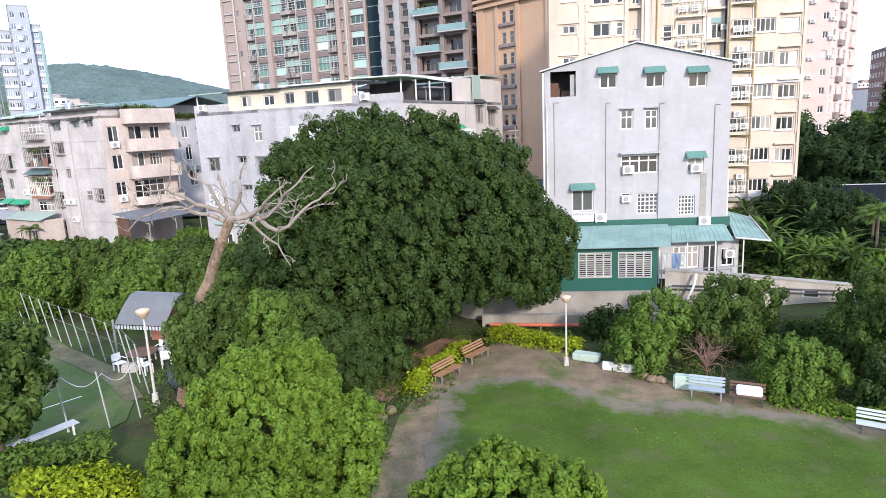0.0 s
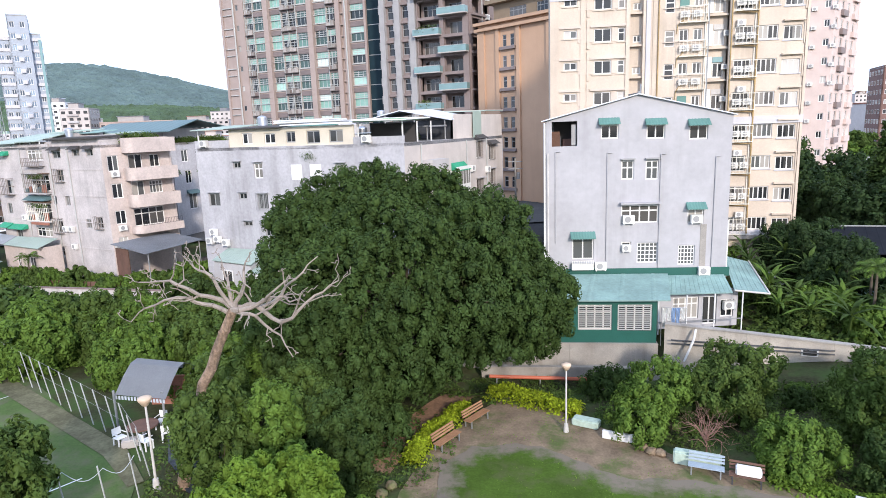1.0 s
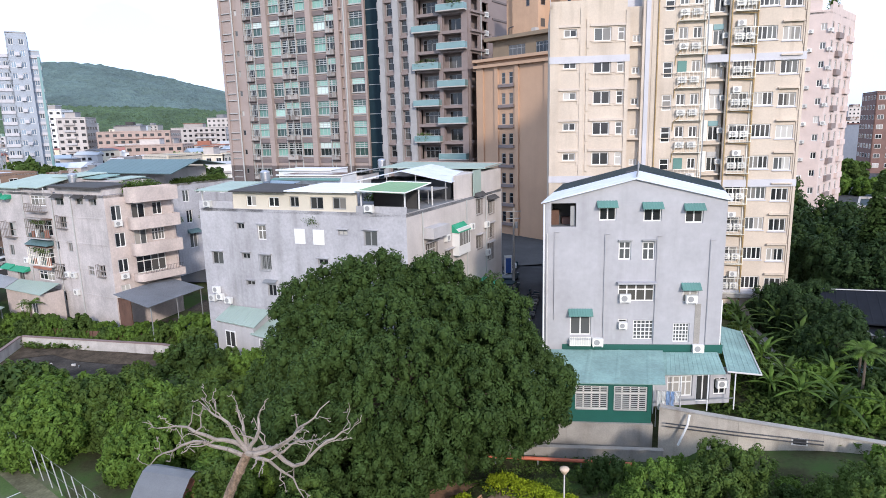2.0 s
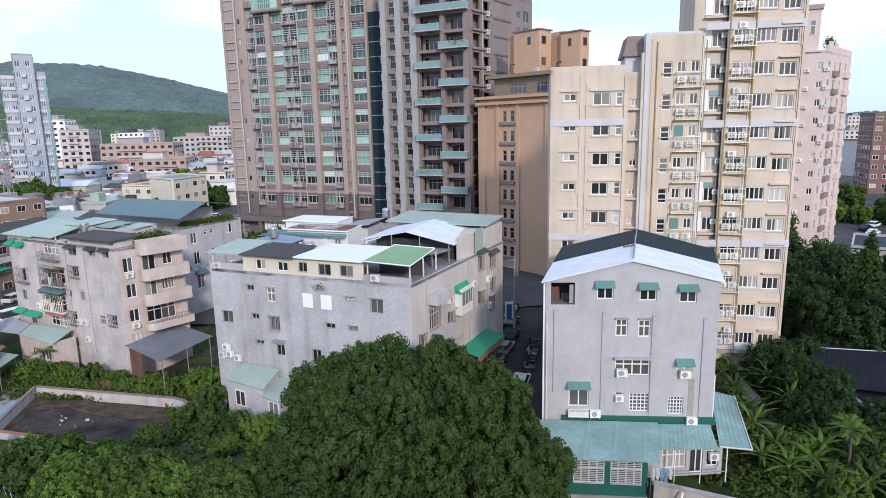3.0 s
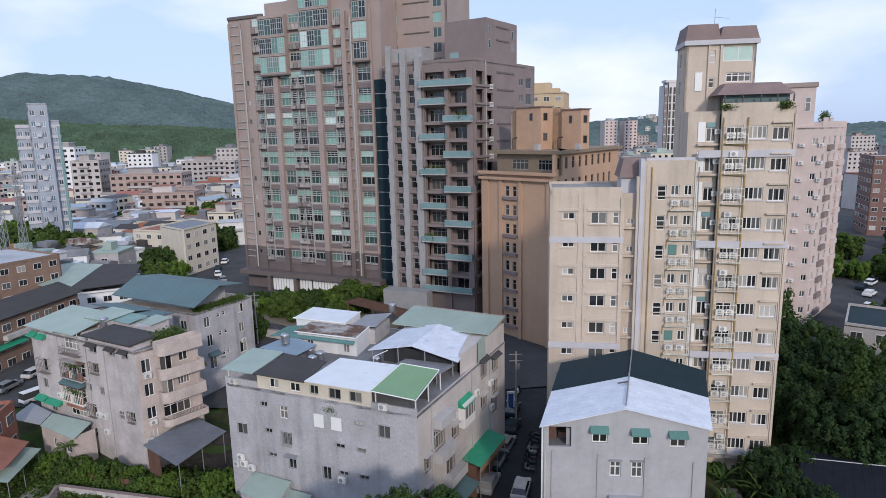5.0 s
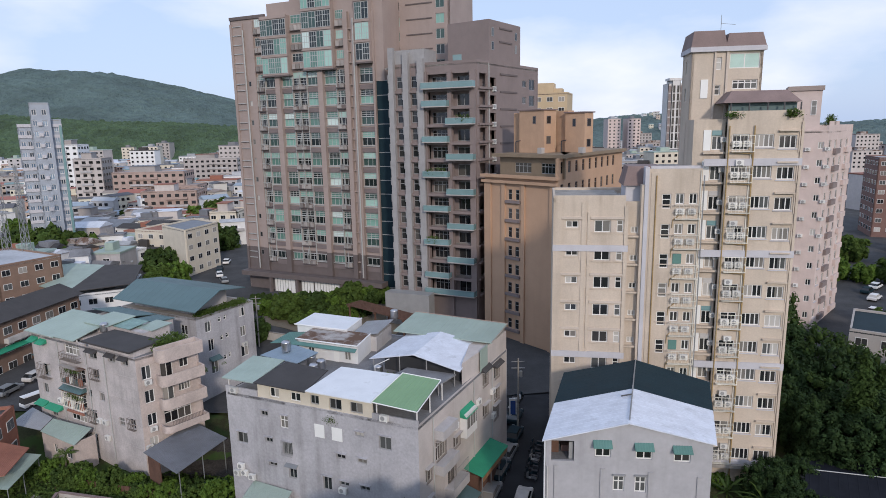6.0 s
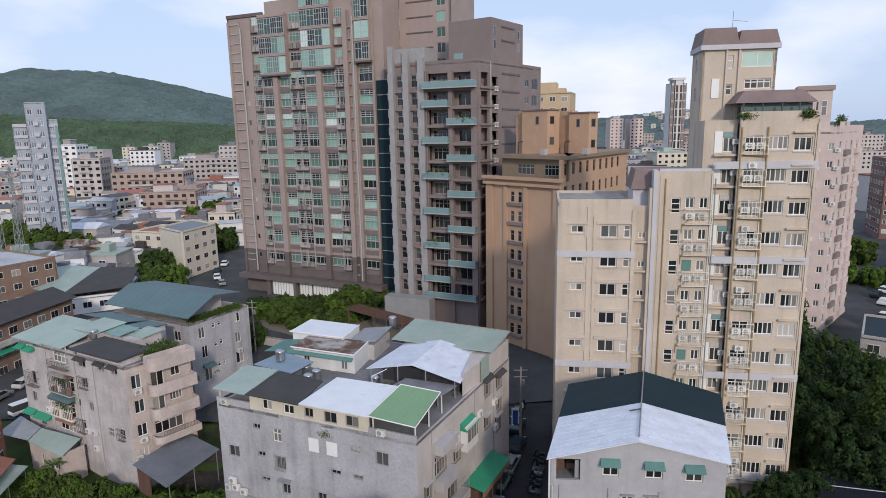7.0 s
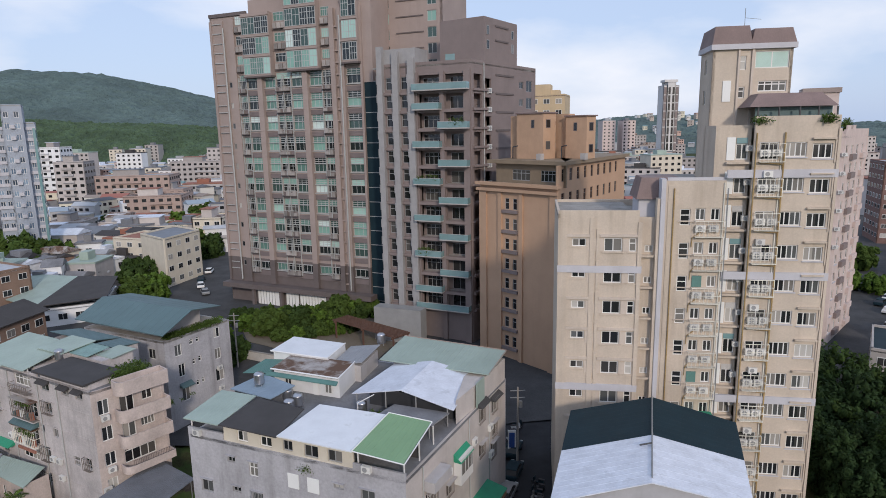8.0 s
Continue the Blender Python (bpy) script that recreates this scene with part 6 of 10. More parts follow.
for z in (56.6, 60.7, 64.8):
    for a, b in ((7.3, 9.6), (17.6, 21.0), (29.4, 31.4)):
        window(tower, TF, a, z + 1.5, b, z + 3.3, "four", "glass_green", "frame_pale", deep=-0.08)
        fbox(tower, TF, "ac_ledge", a, b, -0.75, -0.003, z - 0.12, z, "mauve_dark")
        for i_ in range(int((b - a) / 1.0)):
            aircon(tower, TF, a + 0.1 + 1.05 * i_, z + 0.02, 0.85, 1.1, 0.4, 0.2, False)
    for n_ in (0, 2.0):
        fbox(tower, TF, "panel_joint", 0.9, 3.5, -0.2, -0.003, z + n_, z + 0.16 + n_, "frame_pale")
fbox(tower, TF, "crown", 17.5, 38.9, 0.0, 14.0, 68.302, 77.5, "mauve_tile")
fbox(tower, TF, "crown", 10.6, 17.3, 0.6, 12.0, 68.302, 71.2, "mauve_tile")
fbox(tower, TF, "parapet", 0.2, 10.4, -0.3, 0.3, 68.302, 69.0, "mauve_dark")
fbox(tower, TF, "corner_pier", 38.902, 41.0, 0.0, 12.0, 53.002, 77.0, "mauve_tile")
fbox(tower, TF, "corner_strip", 38.902, 41.9, 0.1, 14.0, 4.0, 53.0, "roof_dark", "dark blue-grey stair strip")
for k in range(16):
    fbox(tower, TF, "strip_line", 39.0, 41.8, 0.04, 0.097, 8 + k * 3, 8.15 + k * 3, "frame_gray")
facade(tower, at_wall(TF, 0.2, 20), at_wall(TF, 0.2, 0.0), 4.0, 68.3, [(u, z + 0.4, u + 1.6, z + 2.2, "slide", "glass_green", "frame_pale") for u in (6, 12) for z in TZ], "mauve_tile", thick=0.4)
facade(tower, at_wall(TF, 41.6, 20), at_wall(TF, 0.2, 20), 4.0, 68.3, [], "mauve_tile", thick=0.4)
rb = facade(tower, at_wall(TF, 39.4, 7.0), at_wall(TF, 53.0, 7.0), 4.0, 78.0, [(10.4, 12 + PT * k, 12.4, 14 + PT * k, "slide", "glass_green", "frame_pale") for k in range(20)] + [(0.6, 12 + PT * k, 1.8, 14 + PT * k, "slide", "glass_green", "frame_pale") for k in range(20)], "mauve_tile", thick=0.4)
for k in range(22):
    fbox(tower, rb, "panel_joint", 3.4, 9.6, -0.18, -0.003, 10 + PT * k, 10.22 + PT * k, "mauve_dark")
facade(tower, at_wall(TF, 53.0, 7.0), at_wall(TF, 53.0, 20.0), 4.0, 78.0, [], "mauve_tile", thick=0.4)
fbox(tower, TF, "roof", 1.9, 39.2, 0.5, 19.6, 67.7, 68.0, "concrete")
# shop floor
fbox(tower, TF, "podium", 0.0, 40.0, -2.6, -0.01, 8.4, 9.5, "mauve_dark", "dark canopy over the shop floor")
for u0, u1 in ((9.0, 15.2), (17.0, 20.4), (20.8, 28.0), (29.5, 36.0)):
    fbox(tower, TF, "shop_glazing", u0, u1, -1.2, -1.1, 4.6, 8.2, "blind_white", "bright white shop glazing")
    for k in range(int((u1 - u0) / 0.8)):
        fbox(tower, TF, "mullion", u0 + k * 0.8, u0 + 0.08 + k * 0.8, -1.28, -1.203, 4.6, 8.2, "frame_gray")
for u in (8.2, 16.0, 28.6, 36.6):
    fbox(tower, TF, "column", u, u + 0.7, -2.4, -1.7, 3.6, 8.398, "mauve_dark")

# ---- the dark tower with alternating balconies ----
D0, D1, D2, D3 = (-12.5, 128.0), (5.3, 119.5), (19.6, 140.2), (2.0, 149.0)
dark = thing("balcony_tower", (0, 130, 4.0), "dark brown apartment tower with pale fins and glass balconies", "apartment building")
DF = wall_frame(D0, D1)
PD = 3.35
DZ = [51.0 - PD * k for k in range(13)]
holes = []
for z in DZ:
    holes += [(9.4, z - 0.55, 13.6, z + 2.1, "open"), (14.7, z - 0.55, 18.2, z + 2.1, "open"), (2.6, z - 0.2, 4.2, z + 2.0, "bar"), (5.8, z - 0.2, 7.4, z + 2.0, "bar")]
holes = [(*h, "glass_dark", "frame_gray") for h in holes]
facade(dark, D0, D1, 4.0, 55.4, holes, "brown_tile", u0=1.2, thick=0.4)
facade(dark, at_wall(DF, 9.1, 1.5), at_wall(DF, 19.4, 1.5), 4.0, 55.0, [(a, z - 0.5, b, z + 1.7, kd, "glass_dark", "frame_gray") for z in DZ for a, b, kd in ((0.5, 4.2, "four"), (5.9, 8.8, "slide"))], "brown_tile", thick=0.3)
for z in DZ:
    fbox(dark, DF, "loggia_floor", 9.1, 19.3, 0.402, 1.498, z - 0.85, z - 0.57, "stone_gray")
for u0, u1, zt in ((1.2, 2.3, 58.5), (4.4, 5.6, 57.5), (7.6, 8.9, 56.2)):
    fbox(dark, DF, "fin", u0, u1, -0.9, -0.004, 9.0, zt, "fin_gray", "pale stone fin")
    for z in DZ:
        fbox(dark, DF, "fin_notch", u0 - 0.28, u0 - 0.002, -0.7, -0.004, z + 0.9, z + 2.4, "fin_gray")
fbox(dark, DF, "crown", 1.2, 8.9, 0.0, 5.0, 55.402, 58.0, "fin_gray")
for k, z in enumerate(DZ):
    fbox(dark, DF, "slab", 9.0, 19.6, -0.5, -0.004, z - 1.15, z - 0.6, "brown_tile")
    fbox(dark, DF, "slab", 2.3, 7.6, -0.45, -0.004, z - 1.2, z - 0.7, "brown_tile")
    u0, u1 = ((8.8, 19.6) if k in (0, 12) else (8.8, 14.2) if k % 2 else (13.9, 19.6))
    fbox(dark, DF, "balcony_floor", u0, u1, -1.8, -0.502, z - 0.75, z - 0.55, "stone_gray")
    fbox(dark, DF, "balcony_glass", u0, u1, -1.8, -1.74, z - 0.549, z + 0.5, "glass_rail", "pale green glass balustrade")
    fbox(dark, DF, "balcony_rail", u0, u1, -1.82, -1.72, z + 0.502, z + 0.57, "frame_pale")
    fbox(dark, DF, "balcony_glass", u0, u0 + 0.06, -1.739, -0.502, z - 0.549, z + 0.5, "glass_rail")
    fbox(dark, DF, "balcony_glass", u1 - 0.06, u1, -1.739, -0.502, z - 0.549, z + 0.5, "glass_rail")
for u0, u1 in ((13.75, 14.6), (18.4, 19.6), (9.0, 9.35)):
    fbox(dark, DF, "pier", u0, u1, -0.45, -0.005, 4.0, 53.6, "brown_tile")
sh_ = []
for z in DZ:
    sh_ += [(0.9, z - 0.5, 3.6, z + 2.0, "open"), (4.8, z - 0.4, 7.0, z + 1.4, "open"), (18.0, z + 0.1, 19.8, z + 1.4), (21.0, z - 0.4, 23.6, z + 1.8)]
sh_ = [(*(h if len(h) > 4 else (*h, "slide")), "glass_dark", "frame_gray") for h in sh_]
DS = facade(dark, D1, D2, 4.0, 55.4, sh_, "brown_tile", thick=0.4)
fbox(dark, DS, "loggia_wall", 2.1, 8.0, 1.6, 1.8, 4.0, 54.5, "brown_tile")
for z in DZ:
    fbox(dark, DS, "loggia_floor", 2.1, 8.0, 0.402, 1.598, z - 0.85, z - 0.6, "stone_gray")
    fbox(dark, DS, "panel_joint", 8.6, 15.6, -0.14, -0.003, z + 2.0, z + 2.35, "mauve_dark")
    aircon(dark, DS, 5.4, z - 1.2, 1.2, 0.9)
    fbox(dark, DS, "ledge", 0.4, 7.4, -0.4, -0.003, z - 0.9, z - 0.5, "brown_tile")
facade(dark, D2, D3, 4.0, 55.4, [], "brown_tile", thick=0.4)
facade(dark, D3, at_wall(DF, 1.2, 0), 4.0, 55.4, [], "brown_tile", thick=0.4)
bm = bmesh.new()
slab(bm, [at_wall(DS, 4.5, 0.02), at_wall(DS, 17.0, 0.02), at_wall(DS, 17.0, 9.5), at_wall(DS, 4.5, 9.5)], 55.4, 63.0)
part("roof_house", bm, MT["brown_tile"], dark)
for z in (57.5, 60.0):
    for u in (5.4, 14.6):
        window(dark, DS, u, z, u + 0.9, z + 1.6, "plain", "glass", "frame_gray", deep=-0.05)
    fbox(dark, DS, "panel_joint", 8.4, 13.4, -0.12, -0.003, z + 1.6, z + 1.9, "mauve_dark")
bm = bmesh.new()
slab(bm, [D0, D1, D2, D3], 54.6, 54.9)
part("roof_deck", bm, MT["concrete"], dark)
fbox(dark, DF, "roof_glass", 14.6, 16.4, 0.6, 0.66, 55.4, 56.5, "glass_rail")
bm = bmesh.new()
slab(bm, [(-13.5, 122.0), (-4.5, 118.5), (-3.5, 121.0), (-12.5, 124.6)], 3.6, 10.6)
part("annex", bm, MT["frame_gray"], dark, "blank grey wall at the tower's foot")

# ---- the ochre building ----
B0, B1, B2, B3 = (6.6, 116.8), (18.0, 104.7), (36.0, 131.0), (25.0, 143.0)
ochre = thing("ochre_building", (17, 112, 3.0), "ochre tiled hotel-like building with cornices and slim windows", "apartment building")
BZ = [30.6 - 3.45 * k for k in range(8)]
bh = []
for z in BZ:
    bh += [(5.7, z - 0.6, 6.6, z + 1.3, "bar", "glass_dark", "frame_gray"), (7.4, z - 0.6, 8.3, z + 1.3, "bar", "glass_dark", "frame_gray")]
BF = facade(ochre, B0, B1, 3.0, 34.0, bh, "ochre_tile", thick=0.4)
for z in BZ:
    fbox(ochre, BF, "window_ledge", 5.3, 8.7, -0.45, -0.003, z - 1.15, z - 0.65, "brown_tile", "dark ledge under paired windows")
for u0, u1 in ((0.0, 1.6), (4.3, 5.1), (8.9, 9.7), (15.2, 16.6)):
    fbox(ochre, BF, "pilaster", u0, u1, -0.3, -0.004, 3.0, 33.0, "ochre_tile")
fbox(ochre, BF, "cornice", -0.4, 16.9, -0.7, -0.305, 33.0, 33.5, "ochre_tile")
fbox(ochre, BF, "cornice", -0.5, 17.0, -0.85, 0.4, 34.002, 34.5, "ochre_tile")
bh2 = [(1.2 + 3.1 * j, z - 0.4, 2.4 + 3.1 * j, z + 1.6, "bar", "glass_dark", "mauve_dark") for j in range(9) for z in (35.4, 31.6, 28.1)]
BR = facade(ochre, B1, B2, 3.0, 37.6, bh2, "ochre_tile", thick=0.4)
facade(ochre, B2, B3, 3.0, 37.6, [], "ochre_tile", thick=0.4)
facade(ochre, B3, B0, 3.0, 34.0, [], "ochre_tile", thick=0.4)
U0, U1 = at_wall(BF, 2.0, 2.0), at_wall(BF, 16.62, 2.0)
facade(ochre, U0, U1, 34.0, 37.6, [(3.6, 34.8, 7.4, 36.6, "four", "glass_dark", "frame_gray"), (9.6, 34.8, 12.6, 36.6, "four", "glass_dark", "frame_gray")], "ochre_dark", thick=0.3)
bm = bmesh.new()
slab(bm, [at_wall(BF, 0.9, 0.8), at_wall(BR, 0.7, -0.8), at_wall(BR, 32.0, -0.8), at_wall(BR, 32.0, 15.5), at_wall(BF, 0.9, 30)], 37.602, 38.2)
part("cornice", bm, MT["ochre_dark"], ochre, "broad flat cornice")
for u0, u1, d0, d1, z in ((3.2, 9.0, 6.0, 9.4, 45.8), (1.0, 3.198, 7.0, 9.4, 45.5), (10.7, 14.9, 10.0, 12.6, 45.2), (8.0, 10.698, 10.8, 12.6, 45.7)):
    bm = boxes((u0, u1, d0, d1, 38.2, z))
    part("roof_house", bm, MT["ochre_light"], ochre, "", BF)
    if u1 - u0 > 3:
        fbox(ochre, BF, "roof_cap", u0 - 0.25, u1 + 0.25, d0 - 0.25, d1 + 0.25, z + 0.002, z + 0.2, "slate_tile")
        window(ochre, BF @ Matrix.Translation((0, d0, 0)), u1 - 2.6, z - 2.4, u1 - 1.9, z - 1.0, "plain", "glass_dark", "mauve_dark", deep=-0.05)
        hf = wall_frame(at_wall(BF, u1, d0), at_wall(BF, u1, d1))
        for zz in (z - 2.4, z - 6.0):
            window(ochre, hf, 0.7, zz, 1.9, zz + 1.4, "plain", "glass_dark", "mauve_dark", deep=-0.05)
        fbox(ochre, BF, "roof_plant", u1 + 0.5, u1 + 1.4, d0 - 2.5, d0 - 1.6, 38.202, 39.2, "stone_gray")
        pipe(ochre, [tuple(BF @ Vector((u0 - 0.6, d0 - 0.3, 38.2))), tuple(BF @ Vector((u0 - 0.6, d0 - 0.3, 40.2))), tuple(BF @ Vector((u0 + 0.3, d0 - 0.05, 40.4)))], 0.09, "dark_metal", "roof_pipe")

# ---- pink tower, white tower, far tower ----
def slim_tower(name, p0, p1, depth, z0, parts, mat, label, pitch, winw, glass="glass", frame_m="frame_white", group=""):
    """parts: (u0, u1, set-back, top, window columns)."""
    ob = thing(name, (*p0, z0), label, "apartment building", group)
    f = wall_frame(p0, p1)
    for u0, u1, d, z1, cl in parts:
        hs = []
        z = z1 - 3.6
        while z > z0 + 2:
            hs += [(u, z, u + winw, z + 1.6, "slide", glass, frame_m) for u in cl]
            z -= pitch
        q = [at_wall(f, u0, d), at_wall(f, u1, d), at_wall(f, u1, depth), at_wall(f, u0, depth)]
        far_off = p0[1] > 400
        facade(ob, at_wall(f, 0, d), at_wall(f, 1, d), z0, z1, [] if far_off else hs, mat, u0=u0, u_end=u1, thick=0.35)
        if far_off:
            tagged(part("window_rows", boxes(*[(h[0], h[2], -0.12, -0.002, h[1], h[3]) for h in hs]), MT[glass], ob, "", f @ Matrix.Translation((0, d, 0))), "rows of bluish windows", kind="stuff")
        zz = [(z1 - 3.6 - pitch * k) for k in range(int((z1 - z0 - 6) / pitch))]
        facade(ob, q[1], q[2], z0, z1, [(2.0 + 4 * j, v, 3.4 + 4 * j, v + 1.5, "slide", glass, frame_m) for v in zz for j in range(0 if far_off else max(0, int((depth - d - 3) / 4)))], mat, thick=0.35)
        facade(ob, q[3], q[0], z0, z1, [], mat, thick=0.35)
        facade(ob, q[2], q[3], z0, z1, [], mat, thick=0.35)
        bm = bmesh.new()
        slab(bm, q, z1 - 0.5, z1 - 0.3)
        part("roof", bm, MT["concrete"], ob)
    return ob, f


pk = thing("pink_tower", (75, 120, 3.0), "pale pink tiled apartment tower with stepped roofline and balconies", "apartment building")
PA, PB, PC, PD_ = (59.6, 118.6), (68.4, 114.6), (80.2, 126.4), (71.0, 131.0)
PZ = [38.0 - 3.2 * k for k in range(11)]
pf = facade(pk, PA, PB, 3.0, 41.4, [(u, z, u + 0.9, z + 1.2, "slide") for z in PZ for u in (3.4, 8.2)], "pink_tile", thick=0.35)
pr = facade(pk, PB, PC, 3.0, 42.2, [(u, z - 0.2, u + 1.5, z + 1.5, "slide") for z in PZ for u in (0.9, 4.6, 8.4, 12.4)], "pink_tile", thick=0.35)
facade(pk, PC, PD_, 3.0, 42.2, [], "pink_tile", thick=0.35)
facade(pk, PD_, PA, 3.0, 41.4, [], "pink_tile", thick=0.35)
for z in PZ:
    fbox(pk, pr, "balcony", 3.9, 7.0, -0.55, -0.004, z - 1.1, z - 0.1, "brown_tile", "brown tiled balcony")
    fbox(pk, pr, "balcony", 11.6, 15.4, -0.5, -0.004, z - 1.1, z - 0.1, "pink_tile")
    fbox(pk, pr, "sill", 0.7, 2.6, -0.15, -0.003, z - 0.35, z - 0.22, "white_band")
    aircon(pk, pf, 6.2, z - 0.4, off=0.05)
    aircon(pk, pf, 9.3 if z > 20 else 5.0, z - 0.3, off=0.05)
bm = bmesh.new()
slab(bm, [PA, PB, PC, PD_], 40.8, 41.1)
part("roof", bm, MT["concrete"], pk)
fbox(pk, pf, "roof_house", 3.0, 8.2, 0.4, 6.0, 41.402, 48.4, "pink_tile")
fbox(pk, pf, "roof_cap", 2.7, 8.5, 0.1, 6.3, 48.402, 49.2, "mansard_tile" if "mansard_tile" in MT else "mauve_tile")
window(pk, pf, 6.6, 44.0, 7.5, 46.6, "bar", deep=0.33)
for u0, u1 in ((1.2, 3.8), (5.0, 7.2)):
    fbox(pk, pr, "roof_parapet", u0, u1, 0.1, 0.3, 42.202, 42.9, "pink_tile")
wh, wf_ = slim_tower("white_tower", (-125.2, 182.6), (-114.3, 189.2), 13, 3.0, [(0.0, 3.6, 1.0, 46.5, (0.5, 2.2)), (3.6, 8.6, 0.0, 52.6, (4.1, 6.6)), (8.6, 11.2, 1.8, 47.8, (9.2,))], "white_tower", "pale bluish-white apartment tower", 3.15, 1.2, "glass_blue", frame_m="frame_white")
for k in range(14):
    fbox(wh, wf_, "balcony", 5.4, 6.5, -0.7, -0.004, 5 + 3.15 * k, 6 + 3.15 * k, "white_band")
    fbox(wh, wf_, "window_band", 0.1, 3.5, 0.7, 0.996, 4.6 + 3.15 * k, 5.5 + 3.15 * k, "white_band")
    fbox(wh, wf_, "window_band", 8.7, 11.3, 1.5, 1.796, 4.6 + 3.15 * k, 5.5 + 3.15 * k, "white_band")
fbox(wh, wf_, "stair_glazing", 10.5, 11.15, 1.35, 1.49, 5.0, 46.0, "glass_pale", "tall bluish stair glazing")
fbox(wh, wf_, "side_glazing", 11.21, 11.3, 2.4, 12.4, 5.0, 46.4, "glass_pale", "bluish glazed side of the tower")
ft, ff_ = slim_tower("far_tower", (186.6, 540.0), (199.6, 540.0), 14, 0.0, [(0.0, 3.0, 0.8, 76.5, ()), (3.0, 10.0, 0.0, 79.0, ()), (10.0, 13.0, 0.8, 76.5, ())], "far_white", "slender pale high-rise with dark glass strips across the city", 3.4, 1.8, "glass_blue")
for u0, u1, d in ((0.5, 2.5, 0.8), (3.9, 5.7, 0.0), (7.3, 9.1, 0.0), (10.5, 12.5, 0.8)):
    for k in range(11):
        fbox(ft, ff_, "window_strip", u0, u1, d - 0.15, d - 0.003, 3 + 6.6 * k, 8.8 + 6.6 * k, "glass_dark" if d == 0 else "brown_tile")
fbox(ft, ff_, "crown", 1.0, 12.0, 1.2, 12.0, 79.0, 81.0, "far_white")

# ---- nearer low buildings on the left and right ----
def low_house(name, pts, z1, mat, label, roof="far_roof", wins=(), rim=0.4, z0=None, group="", glass="glass"):
    """A plain house over four corners (first side faces the camera), with windows in rows on its visible sides."""
    z0 = float(ground_height(*pts[0])) - 0.5 if z0 is None else z0
    ob = thing(name, (*pts[0], z0), label, "house", group)
    for i in range(4):
        p, q = pts[i], pts[(i + 1) % 4]
        ln = math.dist(p, q)
        f = facade(ob, p, q, z0, z1, [], mat, thick=0.3)
        if i in wins and pts[0][1] > 255:
            bm = bmesh.new()
            for k in range(int((z1 - z0 - 1.8) / 3.1)):
                for j in range(int(ln / 3.1)):
                    u, z = (j + 0.5) * ln / int(ln / 3.1), z1 - 2.0 - 3.1 * k
                    box(bm, u - 0.85, u + 0.85, -0.08, -0.002, z - 0.65, z + 0.65)
            tagged(part("window_rows", bm, MT["glass_dark"], ob, "", f), "dark rows of windows", kind="stuff")
        elif i in wins:
            z = z1 - 2.0
            while z > z0 + 1.8:
                n_ = int(ln / 3.1)
                for j in range(n_):
                    attach("window", far_win, ob, f @ Matrix.Translation(((j + 0.5) * ln / n_, 0, z)))
                z -= 3.1
    bm = bmesh.new()
    slab(bm, pts, z1 - rim - 0.2, z1 - rim)
    part("roof", bm, MT[roof], ob)
    return ob


def far_window():
    """One flat window with a pale frame, for houses far off: two materials on one mesh."""
    bm = boxes((-0.9, 0.9, -0.05, 0.05, -0.7, 0.7), (-0.8, -0.04, -0.07, -0.052, -0.6, 0.6), (0.04, 0.8, -0.07, -0.052, -0.6, 0.6))
    for k, f in enumerate(bm.faces):
        f.material_index = 0 if k < 6 else 1
    me = mesh_of("window", bm, MT["frame_white"])
    me.materials.append(MT["glass"])
    return me


far_win = far_window()


def quad(x, y, w, d, turn=0.0):
    c, s = math.cos(radians(turn)), math.sin(radians(turn))
    return [(x + a * c - b * s, y + a * s + b * c) for a, b in ((0, 0), (w, 0), (w, d), (0, d))]


low_house("brick_building", quad(-118, 141, 22, 14, -28), 15.5, "brown_brick", "brown tiled building with a plain parapet", wins=(0, 1))
shop = low_house("shop_row", [(-78.6, 88.0), (-74.0, 118.8), (-82.6, 120.2), (-87.2, 89.4)], 12.2, "brown_brick", "brown brick row of four storeys under a long dark roof", wins=(0,))
sheet(shop, "roof", [(-78.0, 87.6, 12.1), (-73.2, 119.3, 12.1), (-78.3, 120.1, 14.0), (-83.1, 88.4, 14.0)], "roof_black", 0.12, 24)
sheet(shop, "roof", [(-78.3, 120.1, 14.0), (-83.1, 88.4, 14.0), (-88.2, 89.2, 12.1), (-83.4, 120.9, 12.1)], "roof_black", 0.12, 24)
sf_ = wall_frame((-78.6, 88.0), (-74.0, 118.8))
fbox(shop, sf_, "balcony", 13.0, 22.0, -0.9, -0.003, 8.2, 9.0, "white_worn", "whitewashed balcony front")
fbox(shop, sf_, "balcony", 0.5, 11.0, -0.9, -0.003, 8.2, 9.0, "white_worn", "whitewashed balcony front")
for u0, u1, z, mat in ((4.0, 17.0, 7.6, "green_awning"), (18.0, 24.0, 4.4, "roof_teal")):
    sheet(shop, "awning", [(*at_wall(sf_, u0, -0.02), z), (*at_wall(sf_, u1, -0.02), z), (*at_wall(sf_, u1, -1.2), z - 0.5), (*at_wall(sf_, u0, -1.2), z - 0.5)], mat, 0.05, 14)
hall = low_house("white_hall", [(-84.5, 131.6), (-73.0, 137.2), (-78.0, 152.0), (-96.0, 146.0)], 8.4, "white_paint", "white two-storey house with a grey and black roof", wins=(0, 1))
sheet(hall, "roof", [(-96.5, 139.0, 9.2), (-84.5, 131.4, 9.2), (-86, 150.4, 11.2), (-98.5, 153.8, 11.2)], "roof_green", 0.15, 14)
